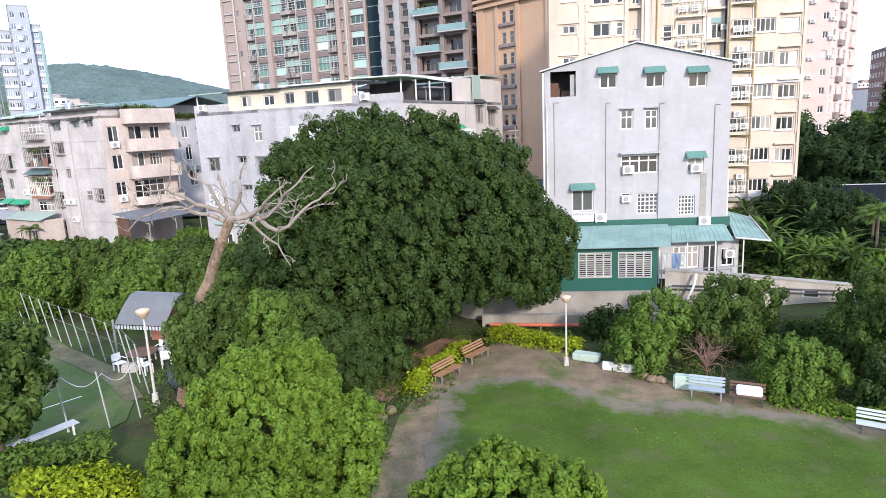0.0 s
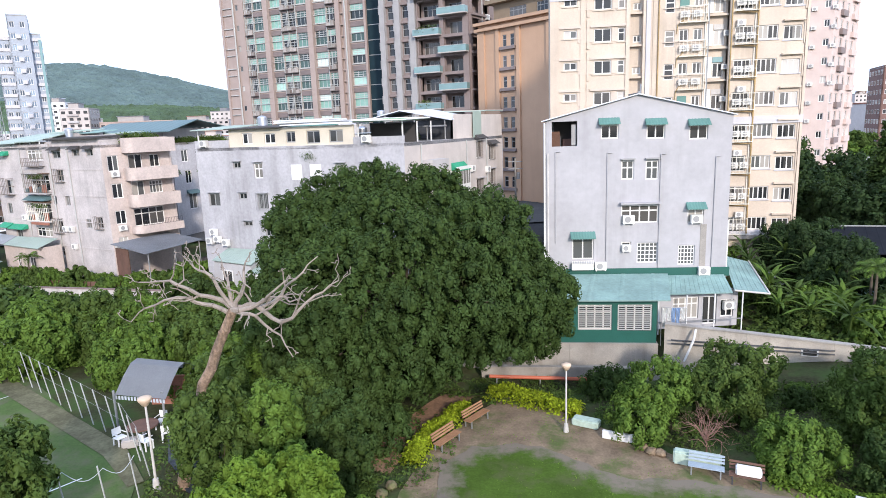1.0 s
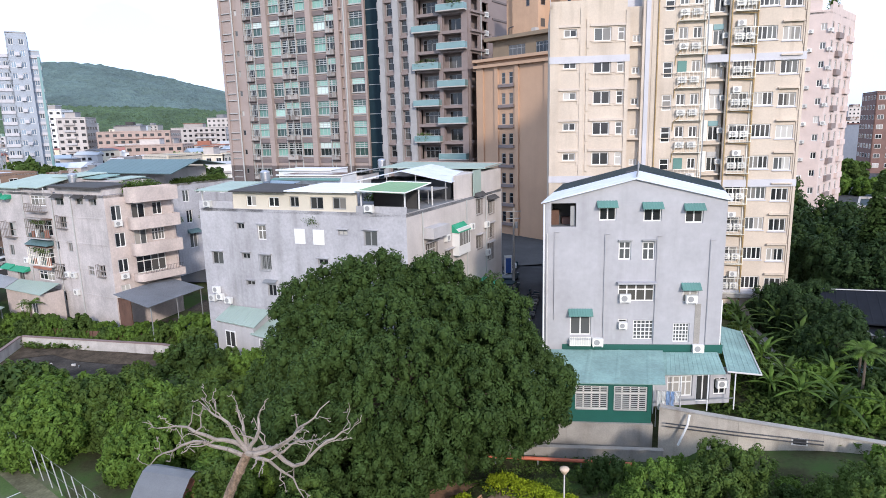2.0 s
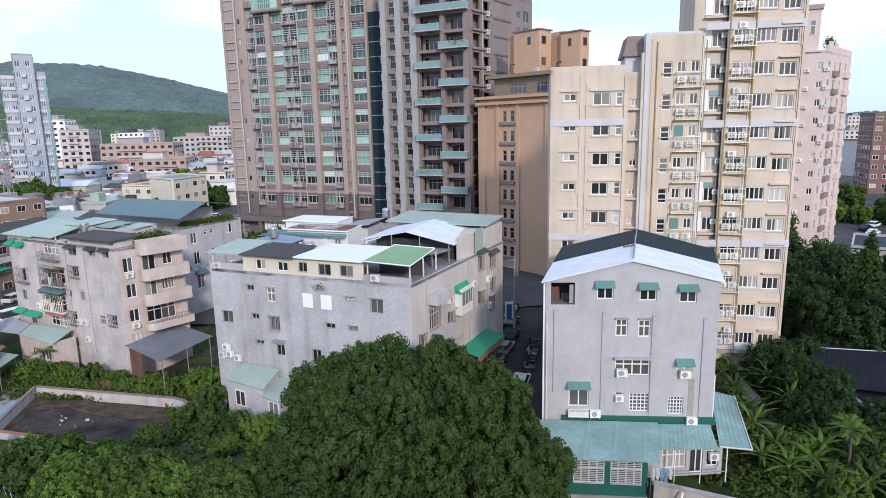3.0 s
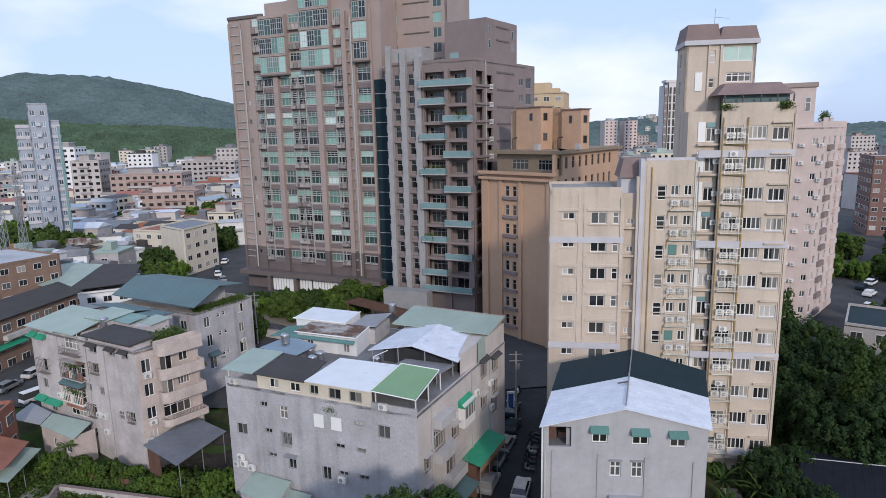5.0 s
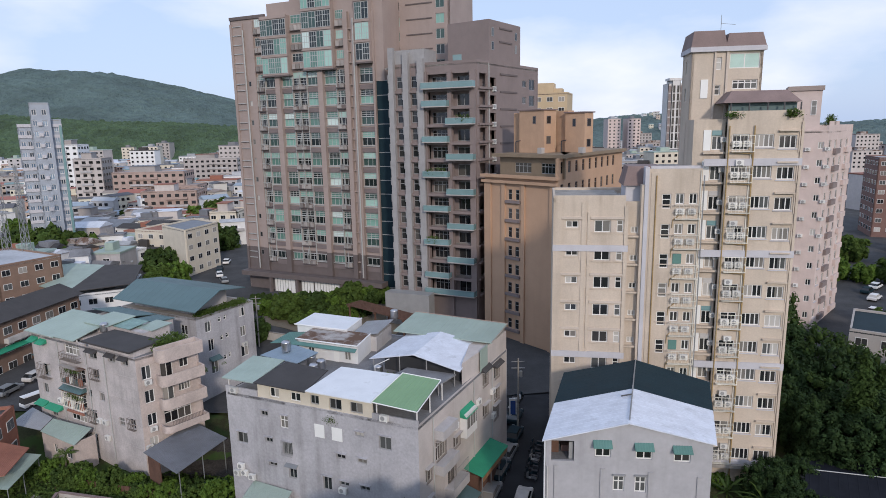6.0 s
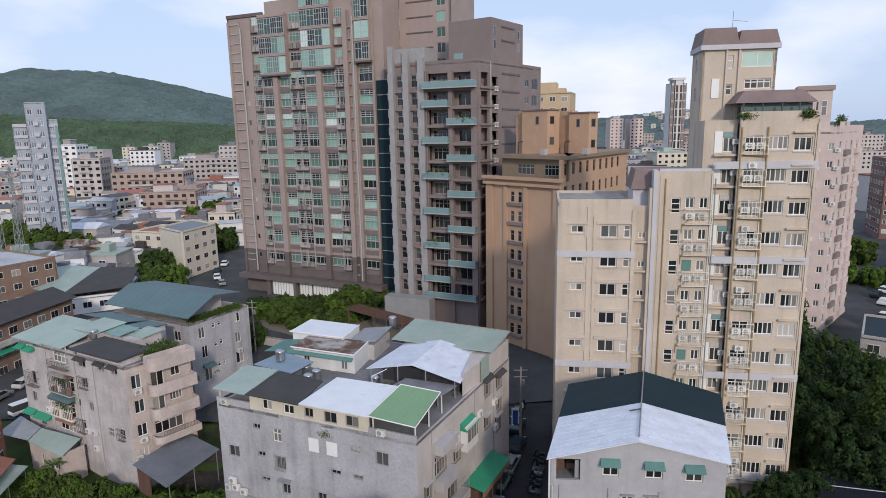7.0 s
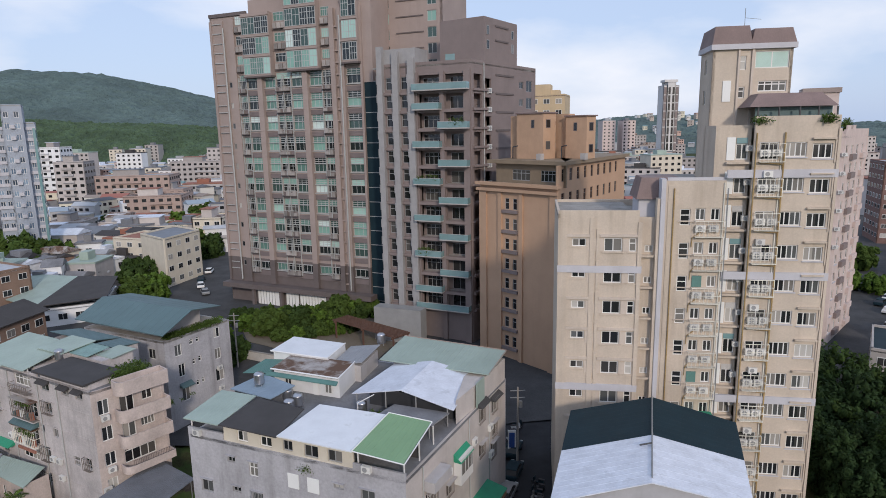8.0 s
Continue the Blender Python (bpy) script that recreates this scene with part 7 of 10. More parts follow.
sheet(hall, "roof", [(-84.4, 131.2, 9.2), (-72.4, 137.0, 9.6), (-76.4, 150.0, 11.2), (-86, 150.4, 11.25)], "roof_black", 0.15)
low_house("cream_block", [(-81.5, 173.0), (-71.0, 163.5), (-67.5, 178.0), (-78.0, 187.0)], 17.6, "cream_render", "cream rendered block with a blank front and side balconies", "gray_roof", wins=(1,))
low_house("cream_house", [(-96.0, 186.0), (-84.5, 182.0), (-81.0, 194.0), (-92.5, 198.0)], 14.6, "cream_render", "cream house with a red and white roof", "brick_red", wins=(0, 1))
low_house("white_house", [(-101.0, 172.0), (-92.0, 168.5), (-89.0, 178.0), (-98.0, 181.0)], 10.5, "white_paint", "white house with a small red roof room", "gray_roof_light", wins=(0, 1))
for x, y, w, d, z, t, mat in ((-131, 262, 23, 14, 19, 8, "pink_brick"), (-163, 300, 34, 16, 25, 6, "pink_brick"), (-136, 300, 14, 14, 18.5, 4, "pink_brick"), (-181, 300, 13, 14, 32, 10, "far_wall"), (-219, 350, 11, 14, 38, 6, "white_paint"),
                                (-170, 400, 34, 14, 27, 4, "far_wall"), (-132, 205, 16, 12, 9, 20, "pale_render"), (-108, 212, 22, 14, 13.5, 10, "cream_render"), (-84, 214, 10, 12, 16, 0, "cream_render"), (-118, 190, 14, 10, 8, 15, "pale_render"), (-100, 186, 14, 11, 9, 8, "far_wall"), (-75, 232, 9, 10, 16, 4, "cream_render"),
                                (-128, 236, 16, 10, 12, 10, "far_wall"), (-112, 168, 16, 12, 6.5, -20, "far_wall"), (-126, 160, 12, 9, 7, -20, "cream_render"), (-140, 172, 14, 10, 8, -15, "pale_render"), (-90, 205, 9, 9, 10, 5, "white_paint"), (-140, 218, 14, 10, 11, 10, "pink_tile"), (-122, 222, 12, 9, 9, 0, "white_paint"), (-102, 236, 13, 10, 11, 5, "cream_render"), (-88, 250, 12, 10, 13, 5, "far_wall"), (-150, 240, 14, 12, 12, 5, "far_wall")):
    th = low_house("town_house", quad(x, y, w, d, t), z, mat, "plain town house with rows of small windows and balconies", ("far_roof", "deck_gray", "roof_rusty", "gray_roof_light")[int(w + z) % 4], wins=(0, 1), group="town houses")
    tq = quad(x, y, w, d, t)
    thf = wall_frame(tq[0], tq[1])
    for k in range(min(5, int((z - 5) / 3.1))):
        b0 = w * (0.08, 0.45, 0.25)[int(x) % 3]
        fbox(th, thf, "balcony", b0, b0 + w * 0.38, -1.0, -0.08, z - 3.7 - 3.1 * k, z - 2.8 - 3.1 * k, "pale_render" if k % 2 else mat)
    fbox(th, thf, "roof_room", w * 0.2, w * 0.55, d * 0.3, d * 0.8, z - 0.398, z + 2.4, "far_wall")
    fbox(th, thf, "roof_room_cap", w * 0.2 - 0.4, w * 0.55 + 0.4, d * 0.3 - 0.4, d * 0.8 + 0.4, z + 2.402, z + 2.6, ("gray_roof", "brick_red", "roof_white")[int(y) % 3])
MT["yellow_render"] = material("yellow_render", (0.55, 0.43, 0.28), 0.85, vary=0.1, scale=0.2, streak=0.25, dirt=(0.3, 0.22, 0.13))
yellow = low_house("yellow_block", [(22.0, 192.0), (35.2, 188.5), (39.0, 200.0), (26.0, 204.0)], 52.8, "yellow_render", "yellow ochre apartment block behind the towers", "slate_tile", wins=(0,))
yf = wall_frame((22.0, 192.0), (35.2, 188.5))
fbox(yellow, yf, "roof_room", 2.0, 9.5, 1.0, 8.0, 52.4, 55.6, "yellow_render")
fbox(yellow, yf, "roof_room", 9.502, 12.0, 2.0, 8.0, 52.4, 54.0, "yellow_render")
low_house("red_block", quad(140, 205, 30, 16, -20), 31, "red_brown", "dark reddish brown apartment block", wins=(0, 3))
low_house("office_block", [(66.0, 99.5), (86.0, 85.0), (94.0, 96.5), (74.0, 111.0)], 9.0, "stone_gray", "low grey office block with a flat dark roof", "roof_dark", wins=(0, 3))
hut = low_house("dark_roof_house", [(36.5, 52.0), (52.0, 48.0), (54.0, 60.0), (38.5, 64.0)], 4.2, "concrete", "low house under a dark blue-grey roof", "roof_charcoal")
sheet(hut, "roof", [(34.6, 56.4, 4.4), (50.0, 50.0, 4.4), (54.0, 58.5, 5.6), (38.2, 62.6, 5.6)], "roof_charcoal", 0.12, 18)
sheet(hut, "roof", [(38.2, 62.6, 5.6), (54.0, 58.5, 5.6), (55.5, 63.0, 5.0), (39.5, 66.0, 5.0)], "roof_charcoal", 0.12, 18)
pipe(hut, [(38.2, 62.6, 5.65), (54.0, 58.5, 5.65)], 0.06, "gray_metal", "ridge_cap")

# ---- the town beyond, and the hills ----
rngc = np.random.default_rng(21)
FARR = ("far_roof", "gray_roof", "roof_rusty", "roof_white", "deck_gray", "roof_black", "brick_red", "gray_roof_light", "roof_green")
FARM = ("far_wall", "pale_render", "cream_render", "pink_tile", "white_paint", "stone_gray")


def far_house(x, y, w, d, h, t, mat):
    z0 = float(ground_height(x, y)) - 0.5
    ob = thing("far_house", (x, y, z0), "distant town building with a flat roof", "house", "distant town")
    m = pose(x, y, z0, 0, 0, t)
    bm = boxes((0, w, 0, d, 0, h))
    part("wall", bm, MT[mat], ob, "", m)
    bm = bmesh.new()
    if h < 10 and rngc.random() < 0.7:
        rz, up = (0.5, 0.3)[int(rngc.random() < 0.4)], 0.7 + 1.2 * rngc.random()
        va = [bm.verts.new((x_, y_, z_)) for x_ in (-0.4, w + 0.4) for y_, z_ in ((-0.4, h + 0.02), (d * rz, h + up), (d + 0.4, h + 0.02))]
        for f_ in ((0, 3, 4, 1), (1, 4, 5, 2), (0, 1, 2), (3, 5, 4), (0, 2, 5, 3)):
            bm.faces.new([va[i_] for i_ in f_])
        bmesh.ops.recalc_face_normals(bm, faces=bm.faces)
    else:
        box(bm, -0.2, w + 0.2, -0.2, d + 0.2, h + 0.002, h + 0.5)
        box(bm, w * 0.3, w * 0.6, d * 0.3, d * 0.7, h + 0.502, h + 2.6)
    part("roof", bm, MT[FARR[int(rngc.integers(len(FARR)))]], ob, "", m)
    for k in range(min(4, int(h / 3.2)) if y < 290 else 0):
        n_ = int(w / 5)
        if y < 250:
            b0 = w * (0.1 if k % 2 else 0.45)
            part("balcony", boxes((b0, b0 + w * 0.4, -1.0, -0.1, h - 3.1 - 3.2 * k, h - 2.3 - 3.2 * k)), MT["pale_render" if mat != "pale_render" else "white_worn"], ob, "", m)
        if y < 290:
            for j in range(n_):
                attach("window", far_win, ob, m @ Matrix.Translation(((j + 0.5) * w / n_, 0, h - 1.9 - 3.2 * k)))
    if y >= 290:
        bm = bmesh.new()
        n_ = max(2, int(w / 3.4))
        for k in range(min(12, int((h - 1) / 3.2))):
            for j in range(n_):
                u = (j + 0.5) * w / n_
                box(bm, u - 0.8, u + 0.8, -0.08, -0.002, h - 2.5 - 3.2 * k, h - 1.1 - 3.2 * k)
        tagged(part("window_rows", bm, MT["glass_dark"], ob, "", m), "dark rows of windows", kind="stuff")
    return ob


for k in range(105):
    y = 240 + 620 * rngc.random() ** 0.9
    side = rngc.random()
    x = y * (-(0.36 + 0.40 * rngc.random()) if side < 0.62 else (0.18 + 0.16 * rngc.random()) if side < 0.8 else 0.64 + 0.16 * rngc.random())
    h = 8 + 9 * rngc.random() + (8 if rngc.random() < 0.25 else 0) + (y > 450) * 6 * rngc.random()
    if y < 330 and x > -230 and x < -60:
        h = 5 + 5 * rngc.random()
    far_house(x, y, 10 + 16 * rngc.random(), 9 + 8 * rngc.random(), h, rngc.normal() * 12, FARM[int(rngc.integers(len(FARM)))])
for k in range(64):
    y = 150 + 95 * rngc.random()
    x = -(58 + (y - 150) * 0.25) - 62 * rngc.random()
    if x > -93 and y < 205:
        continue
    far_house(x, y, 7 + 7 * rngc.random(), 6 + 5 * rngc.random(), 4.5 + 5.5 * rngc.random() ** 1.5, rngc.normal() * 14, FARM[int(rngc.integers(len(FARM)))])
for k in range(30):
    x, y = -95 - 34 * rngc.random(), 150 + 44 * rngc.random()
    far_house(x, y, 4 + 4 * rngc.random(), 4 + 4 * rngc.random(), 3.5 + 4.5 * rngc.random(), rngc.normal() * 20, ("white_paint", "cream_render", "brown_brick", "far_wall", "pale_render")[k % 5])
for x, y, w, h in ((157, 620, 12.5, 45), (177, 622, 12.5, 45), (190, 650, 60, 20), (120, 600, 50, 16)):
    far_house(x, y, w, 18, h, 0, "pink_tile" if w < 16 else "far_wall")


for k in range(14):
    y = 520 + 120 * rngc.random()
    far_house(-y * (0.33 + 0.42 * rngc.random()), y, 9 + 12 * rngc.random(), 9, 9 + 10 * rngc.random(), rngc.normal() * 15, ("white_paint", "cream_render", "far_wall", "pink_tile")[k % 4])
for k in range(18):
    y = 380 + 230 * rngc.random()
    far_house(y * (0.27 + 0.1 * rngc.random()), y, 9 + 12 * rngc.random(), 9, 10 + 9 * rngc.random(), rngc.normal() * 15, ("white_paint", "brick_red", "roof_blue", "far_wall", "pink_tile")[k % 5])


for k in range(14):
    y = 330 + 300 * rngc.random()
    far_house(-y * (0.31 + 0.45 * rngc.random()), y, 7 + 9 * rngc.random(), 7 + 5 * rngc.random(), 8 + 8 * rngc.random() ** 2 + 5 * (y > 500), rngc.normal() * 18, ("white_paint", "cream_render", "far_wall", "white_paint", "pink_brick", "stone_gray")[k % 6])
for k in range(26):
    y = 400 + 220 * rngc.random()
    far_house(y * (0.25 + 0.13 * rngc.random()), y, 7 + 9 * rngc.random(), 8, 8 + 9 * rngc.random(), rngc.normal() * 18, ("white_paint", "cream_render", "far_wall", "pink_tile")[k % 4])


def hill(name, spans, y0, y1, seed, label, mat="hill"):
    """A wooded ridge: a sheet whose crest is a sum of humps (x, width, height)."""
    rng = np.random.default_rng(seed)
    x0, x1 = spans[0][0] - 3 * spans[0][1], spans[-1][0] + 3 * spans[-1][1]
    nx, ny = 440, 64
    X, V = np.meshgrid(np.linspace(x0, x1, nx), np.linspace(0, 1, ny))
    crest = sum(h * np.exp(-((X - c) / w) ** 2) for c, w, h in spans)
    Y = y0 + (y1 - y0) * V
    prof = np.sin(np.clip(V * 1.25, 0, 1) * math.pi / 2) ** 1.3
    lump = np.array([[noise.noise(Vector((x * 0.012, y * 0.012, 3.1))) for x in X[0]] for y in Y[:, 0]])
    fine = rng.normal(size=X.shape)
    Z = 2 + crest * prof * (1 + 0.22 * lump * (1 - V)) + fine * 1.5 * np.clip(crest * prof / 25, 0, 1)
    me = bpy.data.meshes.new(name)
    i = np.arange(nx * ny).reshape(ny, nx)
    me.from_pydata(np.stack([X.ravel(), Y.ravel(), Z.ravel()], 1).tolist(), [], np.stack([i[:-1, :-1].ravel(), i[:-1, 1:].ravel(), i[1:, 1:].ravel(), i[1:, :-1].ravel()], 1).tolist())
    me.materials.append(MT[mat])
    return tagged(new(name, me), label, "hill", kind="structure")


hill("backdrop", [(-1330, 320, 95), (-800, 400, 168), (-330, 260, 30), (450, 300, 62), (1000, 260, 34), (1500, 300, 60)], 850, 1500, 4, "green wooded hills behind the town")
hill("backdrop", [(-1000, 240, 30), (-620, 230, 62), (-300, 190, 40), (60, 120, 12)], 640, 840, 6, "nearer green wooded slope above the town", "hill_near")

def small_town(name, spots, seed, label):
    """Many small houses too far off to tell apart one by one: walls, sloped roofs, dark window strips."""
    rg = np.random.default_rng(seed)
    V, F, S = [], [], []
    for x, y, z in spots:
        w, d, h, t = 5 + 6 * rg.random(), 5 + 4 * rg.random(), 4.5 + 8 * rg.random() ** 1.6, rg.normal() * 0.35
        ca, sa = math.cos(t), math.sin(t)

        def put(pts, faces, slot):
            n0 = len(V)
            V.extend([(x + px * ca - py * sa, y + px * sa + py * ca, z + pz) for px, py, pz in pts])
            F.extend([tuple(n0 + i for i in f) for f in faces])
            S.extend([slot] * len(faces))

        cube = ((0, 1, 5, 4), (1, 2, 6, 5), (2, 3, 7, 6), (3, 0, 4, 7), (4, 5, 6, 7))
        put([(a, b, c) for c in (-2, h) for a, b in ((0, 0), (w, 0), (w, d), (0, d))], cube, 0)
        up = 0.4 + 1.3 * rg.random()
        put([(-0.3, -0.3, h + 0.05), (w + 0.3, -0.3, h + 0.05), (w + 0.3, d / 2, h + up), (-0.3, d / 2, h + up), (w + 0.3, d + 0.3, h + 0.05), (-0.3, d + 0.3, h + 0.05)], ((0, 1, 2, 3), (3, 2, 4, 5), (1, 4, 2), (0, 3, 5)), 1)
        for k in range(int(h / 3)):
            zc = h - 2.2 - 3 * k
            for j in range(int(w / 2.6)):
                u = 0.7 + 2.6 * j
                put([(u, -0.05, zc), (u + 1.5, -0.05, zc), (u + 1.5, -0.05, zc + 1.2), (u, -0.05, zc + 1.2)], ((0, 1, 2, 3),), 2)
    me = bpy.data.meshes.new(name)
    me.from_pydata(V, [], F)
    for mat in ("town_wall", "town_roof", "glass_dark"):
        me.materials.append(MT[mat])
    me.polygons.foreach_set("material_index", S)
    return tagged(new(name, me), label, "houses", kind="stuff")


def island_tints(name, tints):
    m = material(name, (0.5, 0.5, 0.5), 0.85, vary=0.1, scale=0.3, grain=1.0, bump=0)
    t = m.node_tree
    g, r = t.nodes.new("ShaderNodeNewGeometry"), t.nodes.new("ShaderNodeValToRGB")
    r.color_ramp.interpolation = "CONSTANT"
    e = r.color_ramp.elements
    while len(e) < len(tints):
        e.new(0.5)
    for i, c in enumerate(tints):
        e[i].position, e[i].color = i / len(tints), (*c, 1)
    t.links.new(g.outputs["Random Per Island"], r.inputs[0])
    t.links.new(r.outputs[0], t.nodes["Principled BSDF"].inputs["Base Color"])
    return m


MT["town_wall"] = island_tints("town_wall", [(0.6, 0.58, 0.54), (0.5, 0.42, 0.36), (0.66, 0.62, 0.5), (0.4, 0.4, 0.41), (0.7, 0.7, 0.7), (0.52, 0.36, 0.3)])
MT["town_roof"] = island_tints("town_roof", [(0.42, 0.44, 0.47), (0.2, 0.3, 0.3), (0.34, 0.14, 0.11), (0.62, 0.64, 0.68), (0.12, 0.12, 0.13), (0.3, 0.36, 0.42), (0.3, 0.25, 0.22)])
rgt = np.random.default_rng(88)
spots_ = []
for k in range(760):
    y = 250 + 380 * rgt.random()
    x = -y * (0.30 + 0.5 * rgt.random()) if k % 6 else y * (0.22 + 0.16 * rgt.random())
    spots_.append((x, y, float(ground_height(x, y)) + (2.5 if y > 500 else 0)))
small_town("small_houses", spots_, 91, "small town houses with pale walls and metal roofs")
spots_ = []
for k in range(70):
    c = rgt.normal()
    x, v = 440 + 130 * c, 0.12 + 0.5 * rgt.random()
    prof = math.sin(min(1, v * 1.25) * math.pi / 2) ** 1.3
    spots_.append((x, 850 + 650 * v, 62 * math.exp(-((x - 450) / 300) ** 2) * prof + 3))
small_town("small_houses", spots_, 92, "pale houses scattered over the wooded hillside")

# ---- town ground ----
draped("town_yard", [(-420, 86), (-60, 86), (-26, 84), (60, 96), (420, 110), (420, 700), (-420, 700)], 0.25, "town_ground", "grey paved ground between the houses", "pavement", step=18.0)

# ---- park: walls, path, lamps, benches ----
def wall_strip(name, pts, z0, z1, thick, mat, label, cope="concrete"):
    ob = thing(name, (*pts[0], z0), label, "wall", kind="structure")
    tops = z1 if isinstance(z1, (list, tuple)) else [z1] * len(pts)
    for a, b, t0, t1 in zip(pts, pts[1:], tops, tops[1:]):
        f = wall_frame(a, b)
        ln = math.dist(a, b) - 0.01
        for nm, mt, d0, d1, lo, hi in (("wall_panel", mat, 0, thick, None, 0.0), ("coping", cope, -0.06, thick + 0.06, 0.002, 0.1)):
            bm = bmesh.new()
            below = [z0] * 4 if lo is None else [t0 + lo, t1 + lo, t1 + lo, t0 + lo]
            slab(bm, [(0, d0), (ln, d0), (ln, d1), (0, d1)], below, [t0 + hi, t1 + hi, t1 + hi, t0 + hi])
            part(nm, bm, MT[mt], ob, "", f)
    return ob


wall_strip("retaining_wall", [(0.0, 45.2), (8.5, 44.2), (14.7, 43.4)], -1.6, 0.9, 0.5, "concrete", "stained concrete retaining wall below the lean-to")
wall_strip("retaining_wall", [(14.9, 42.8), (19.6, 40.6), (24.6, 39.2), (29.0, 38.0)], -1.2, [2.6, 2.5, 2.1, 1.7], 0.4, "concrete_pale", "pale concrete retaining wall with pipes along it")
wall_strip("retaining_wall", [(2.0, 43.4), (9.0, 42.6), (15.0, 41.9)], -1.6, -0.35, 0.3, "concrete", "low stained concrete kerb wall below the houses")
vent = thing("wall_vent", (23.0, 39.3, 1.2), "small dark opening in the concrete wall", "vent")
vf = wall_frame((19.6, 40.6), (24.6, 39.2))
part("vent_frame", boxes((3.3, 4.3, -0.06, -0.003, 1.2, 1.7)), MT["white_paint"], vent, "", vf)
part("vent_hole", boxes((3.4, 4.2, -0.08, -0.062, 1.27, 1.63)), MT["dark_metal"], vent, "", vf)
wp = thing("wall_pipe", (17, 41.6, 1.5), "thin dark pipes running along the wall", "pipe")
for dz in (0.0, 0.25):
    pipe(wp, [(15.2, 42.3, 1.4 + dz), (19.5, 40.3, 1.6 + dz), (24.5, 38.95, 1.5 + dz)], 0.05, "dark_metal", "pipe")
pipe(wp, [(16.6, 41.6, 2.6), (16.4, 41.4, 1.9), (15.8, 41.4, 0.4)], 0.08, "white_paint", "pipe")
rp_ = thing("red_pipe", (2.8, 42.3, -1.2), "long red pipe on low supports", "pipe")
pipe(rp_, [(2.5, 42.4, -0.62), (8.6, 41.6, -0.7), (12.5, 41.1, -0.8)], 0.13, "red_pipe", "pipe")
for x in (3.0, 6.0, 9.0, 11.0):
    pipe(rp_, [(x, 42.35 - (x - 2.5) * 0.131, -1.4), (x, 42.35 - (x - 2.5) * 0.131, -0.72)], 0.05, "gray_metal", "support")


def lamp_post(at, h, label):
    ob = thing("street_lamp", at, label, "lamp", "park lamps")
    m = pose(*at)
    bm = bmesh.new()
    tube(bm, (0, 0, 0), (0, 0, 0.5), 0.16, 0.11, 12)
    tube(bm, (0, 0, 0.5), (0, 0, h - 0.35), 0.055, 0.042, 10)
    part("pole", bm, MT["white_worn"], ob, "", m)
    bm = bmesh.new()
    prof = [(0.05, h - 0.35), (0.12, h - 0.3), (0.24, h - 0.12), (0.28, h - 0.02), (0.25, h + 0.03), (0.07, h + 0.08)]
    rings = [[bm.verts.new((r * math.cos(a * math.pi / 8), r * math.sin(a * math.pi / 8), z)) for a in range(16)] for r, z in prof]
    for a, b in zip(rings, rings[1:]):
        for k in range(16):
            bm.faces.new((a[k], a[(k + 1) % 16], b[(k + 1) % 16], b[k]))
    bm.faces.new(rings[-1])
    part("lamp_head", bm, MT["lamp_globe"], ob, "pale orange saucer lamp head", m, True)
    return ob


lamp_post((6.05, 32.8, 0.0), 3.95, "white park lamp post with a saucer head")
lamp_post((-12.3, 24.0, 2.7), 4.0, "white lamp post beside the court shelter")


def bench(at, turn, wood, frame_m, label, w=1.7, back=True):
    ob = thing("bench", at, label, "bench", "park benches", turn=turn)
    m = PLACED[ob]
    slat = mesh_of("slat", boxes((-w / 2, w / 2, 0, 0.1, 0, 0.04)), MT[wood])
    for k in range(4):
        attach("seat_slat", slat, ob, m @ Matrix.Translation((0, -0.25 + k * 0.125, 0.43)))
    if back:
        for k in range(3):
            attach("back_slat", slat, ob, m @ pose(0, 0.28 + k * 0.05, 0.55 + k * 0.14, 75))
    leg = bmesh.new()
    box(leg, -0.03, 0.03, -0.24, -0.18, 0, 0.43)
    box(leg, -0.03, 0.03, 0.2, 0.26, 0, 0.43)
    box(leg, -0.03, 0.03, -0.18, 0.2, 0.38, 0.425)
    lm = mesh_of("leg", leg, MT[frame_m])
    for x in (-w * 0.4, w * 0.4):
        attach("leg_frame", lm, ob, m @ Matrix.Translation((x, 0, 0)))
    return ob


bench((-0.5, 31.7, 0.03), 62 - 90 + 80, "bench_wood", "gray_metal", "orange-brown slatted wooden bench by the hedge", 1.9)
bench((1.2, 34.2, 0.03), 50, "bench_wood", "gray_metal", "orange-brown slatted wooden bench by the hedge", 1.9)
bench((11.8, 28.1, 0.03), -24, "bench_blue", "gray_metal", "pale blue-grey slatted bench before the planter", 1.6)
bench((13.3, 27.2, 0.03), -24, "bench_dark", "dark_metal", "dark slatted park bench with a box on it", 1.5)
bench((17.2, 23.9, 0.03), -32, "bench_white", "dark_metal", "white slatted park bench at the lawn's edge", 1.8)
bench((-14.75, 20.75, 2.8), 56, "bench_white", "white_paint", "white slatted bench beside the court", 2.2, False)


def lump_box(name, at, turn, size, mat, label, category, lean=0):
    ob = thing(name, at, label, category, turn=turn)
    m = PLACED[ob] @ pose(0, 0, 0, lean)
    bm = boxes((-size[0] / 2, size[0] / 2, -size[1] / 2, size[1] / 2, 0, size[2]))
    bmesh.ops.bevel(bm, geom=bm.edges[:], offset=min(size) * 0.15, segments=2, affect="EDGES")
    part("body", bm, MT[mat], ob, "", m)
    return ob


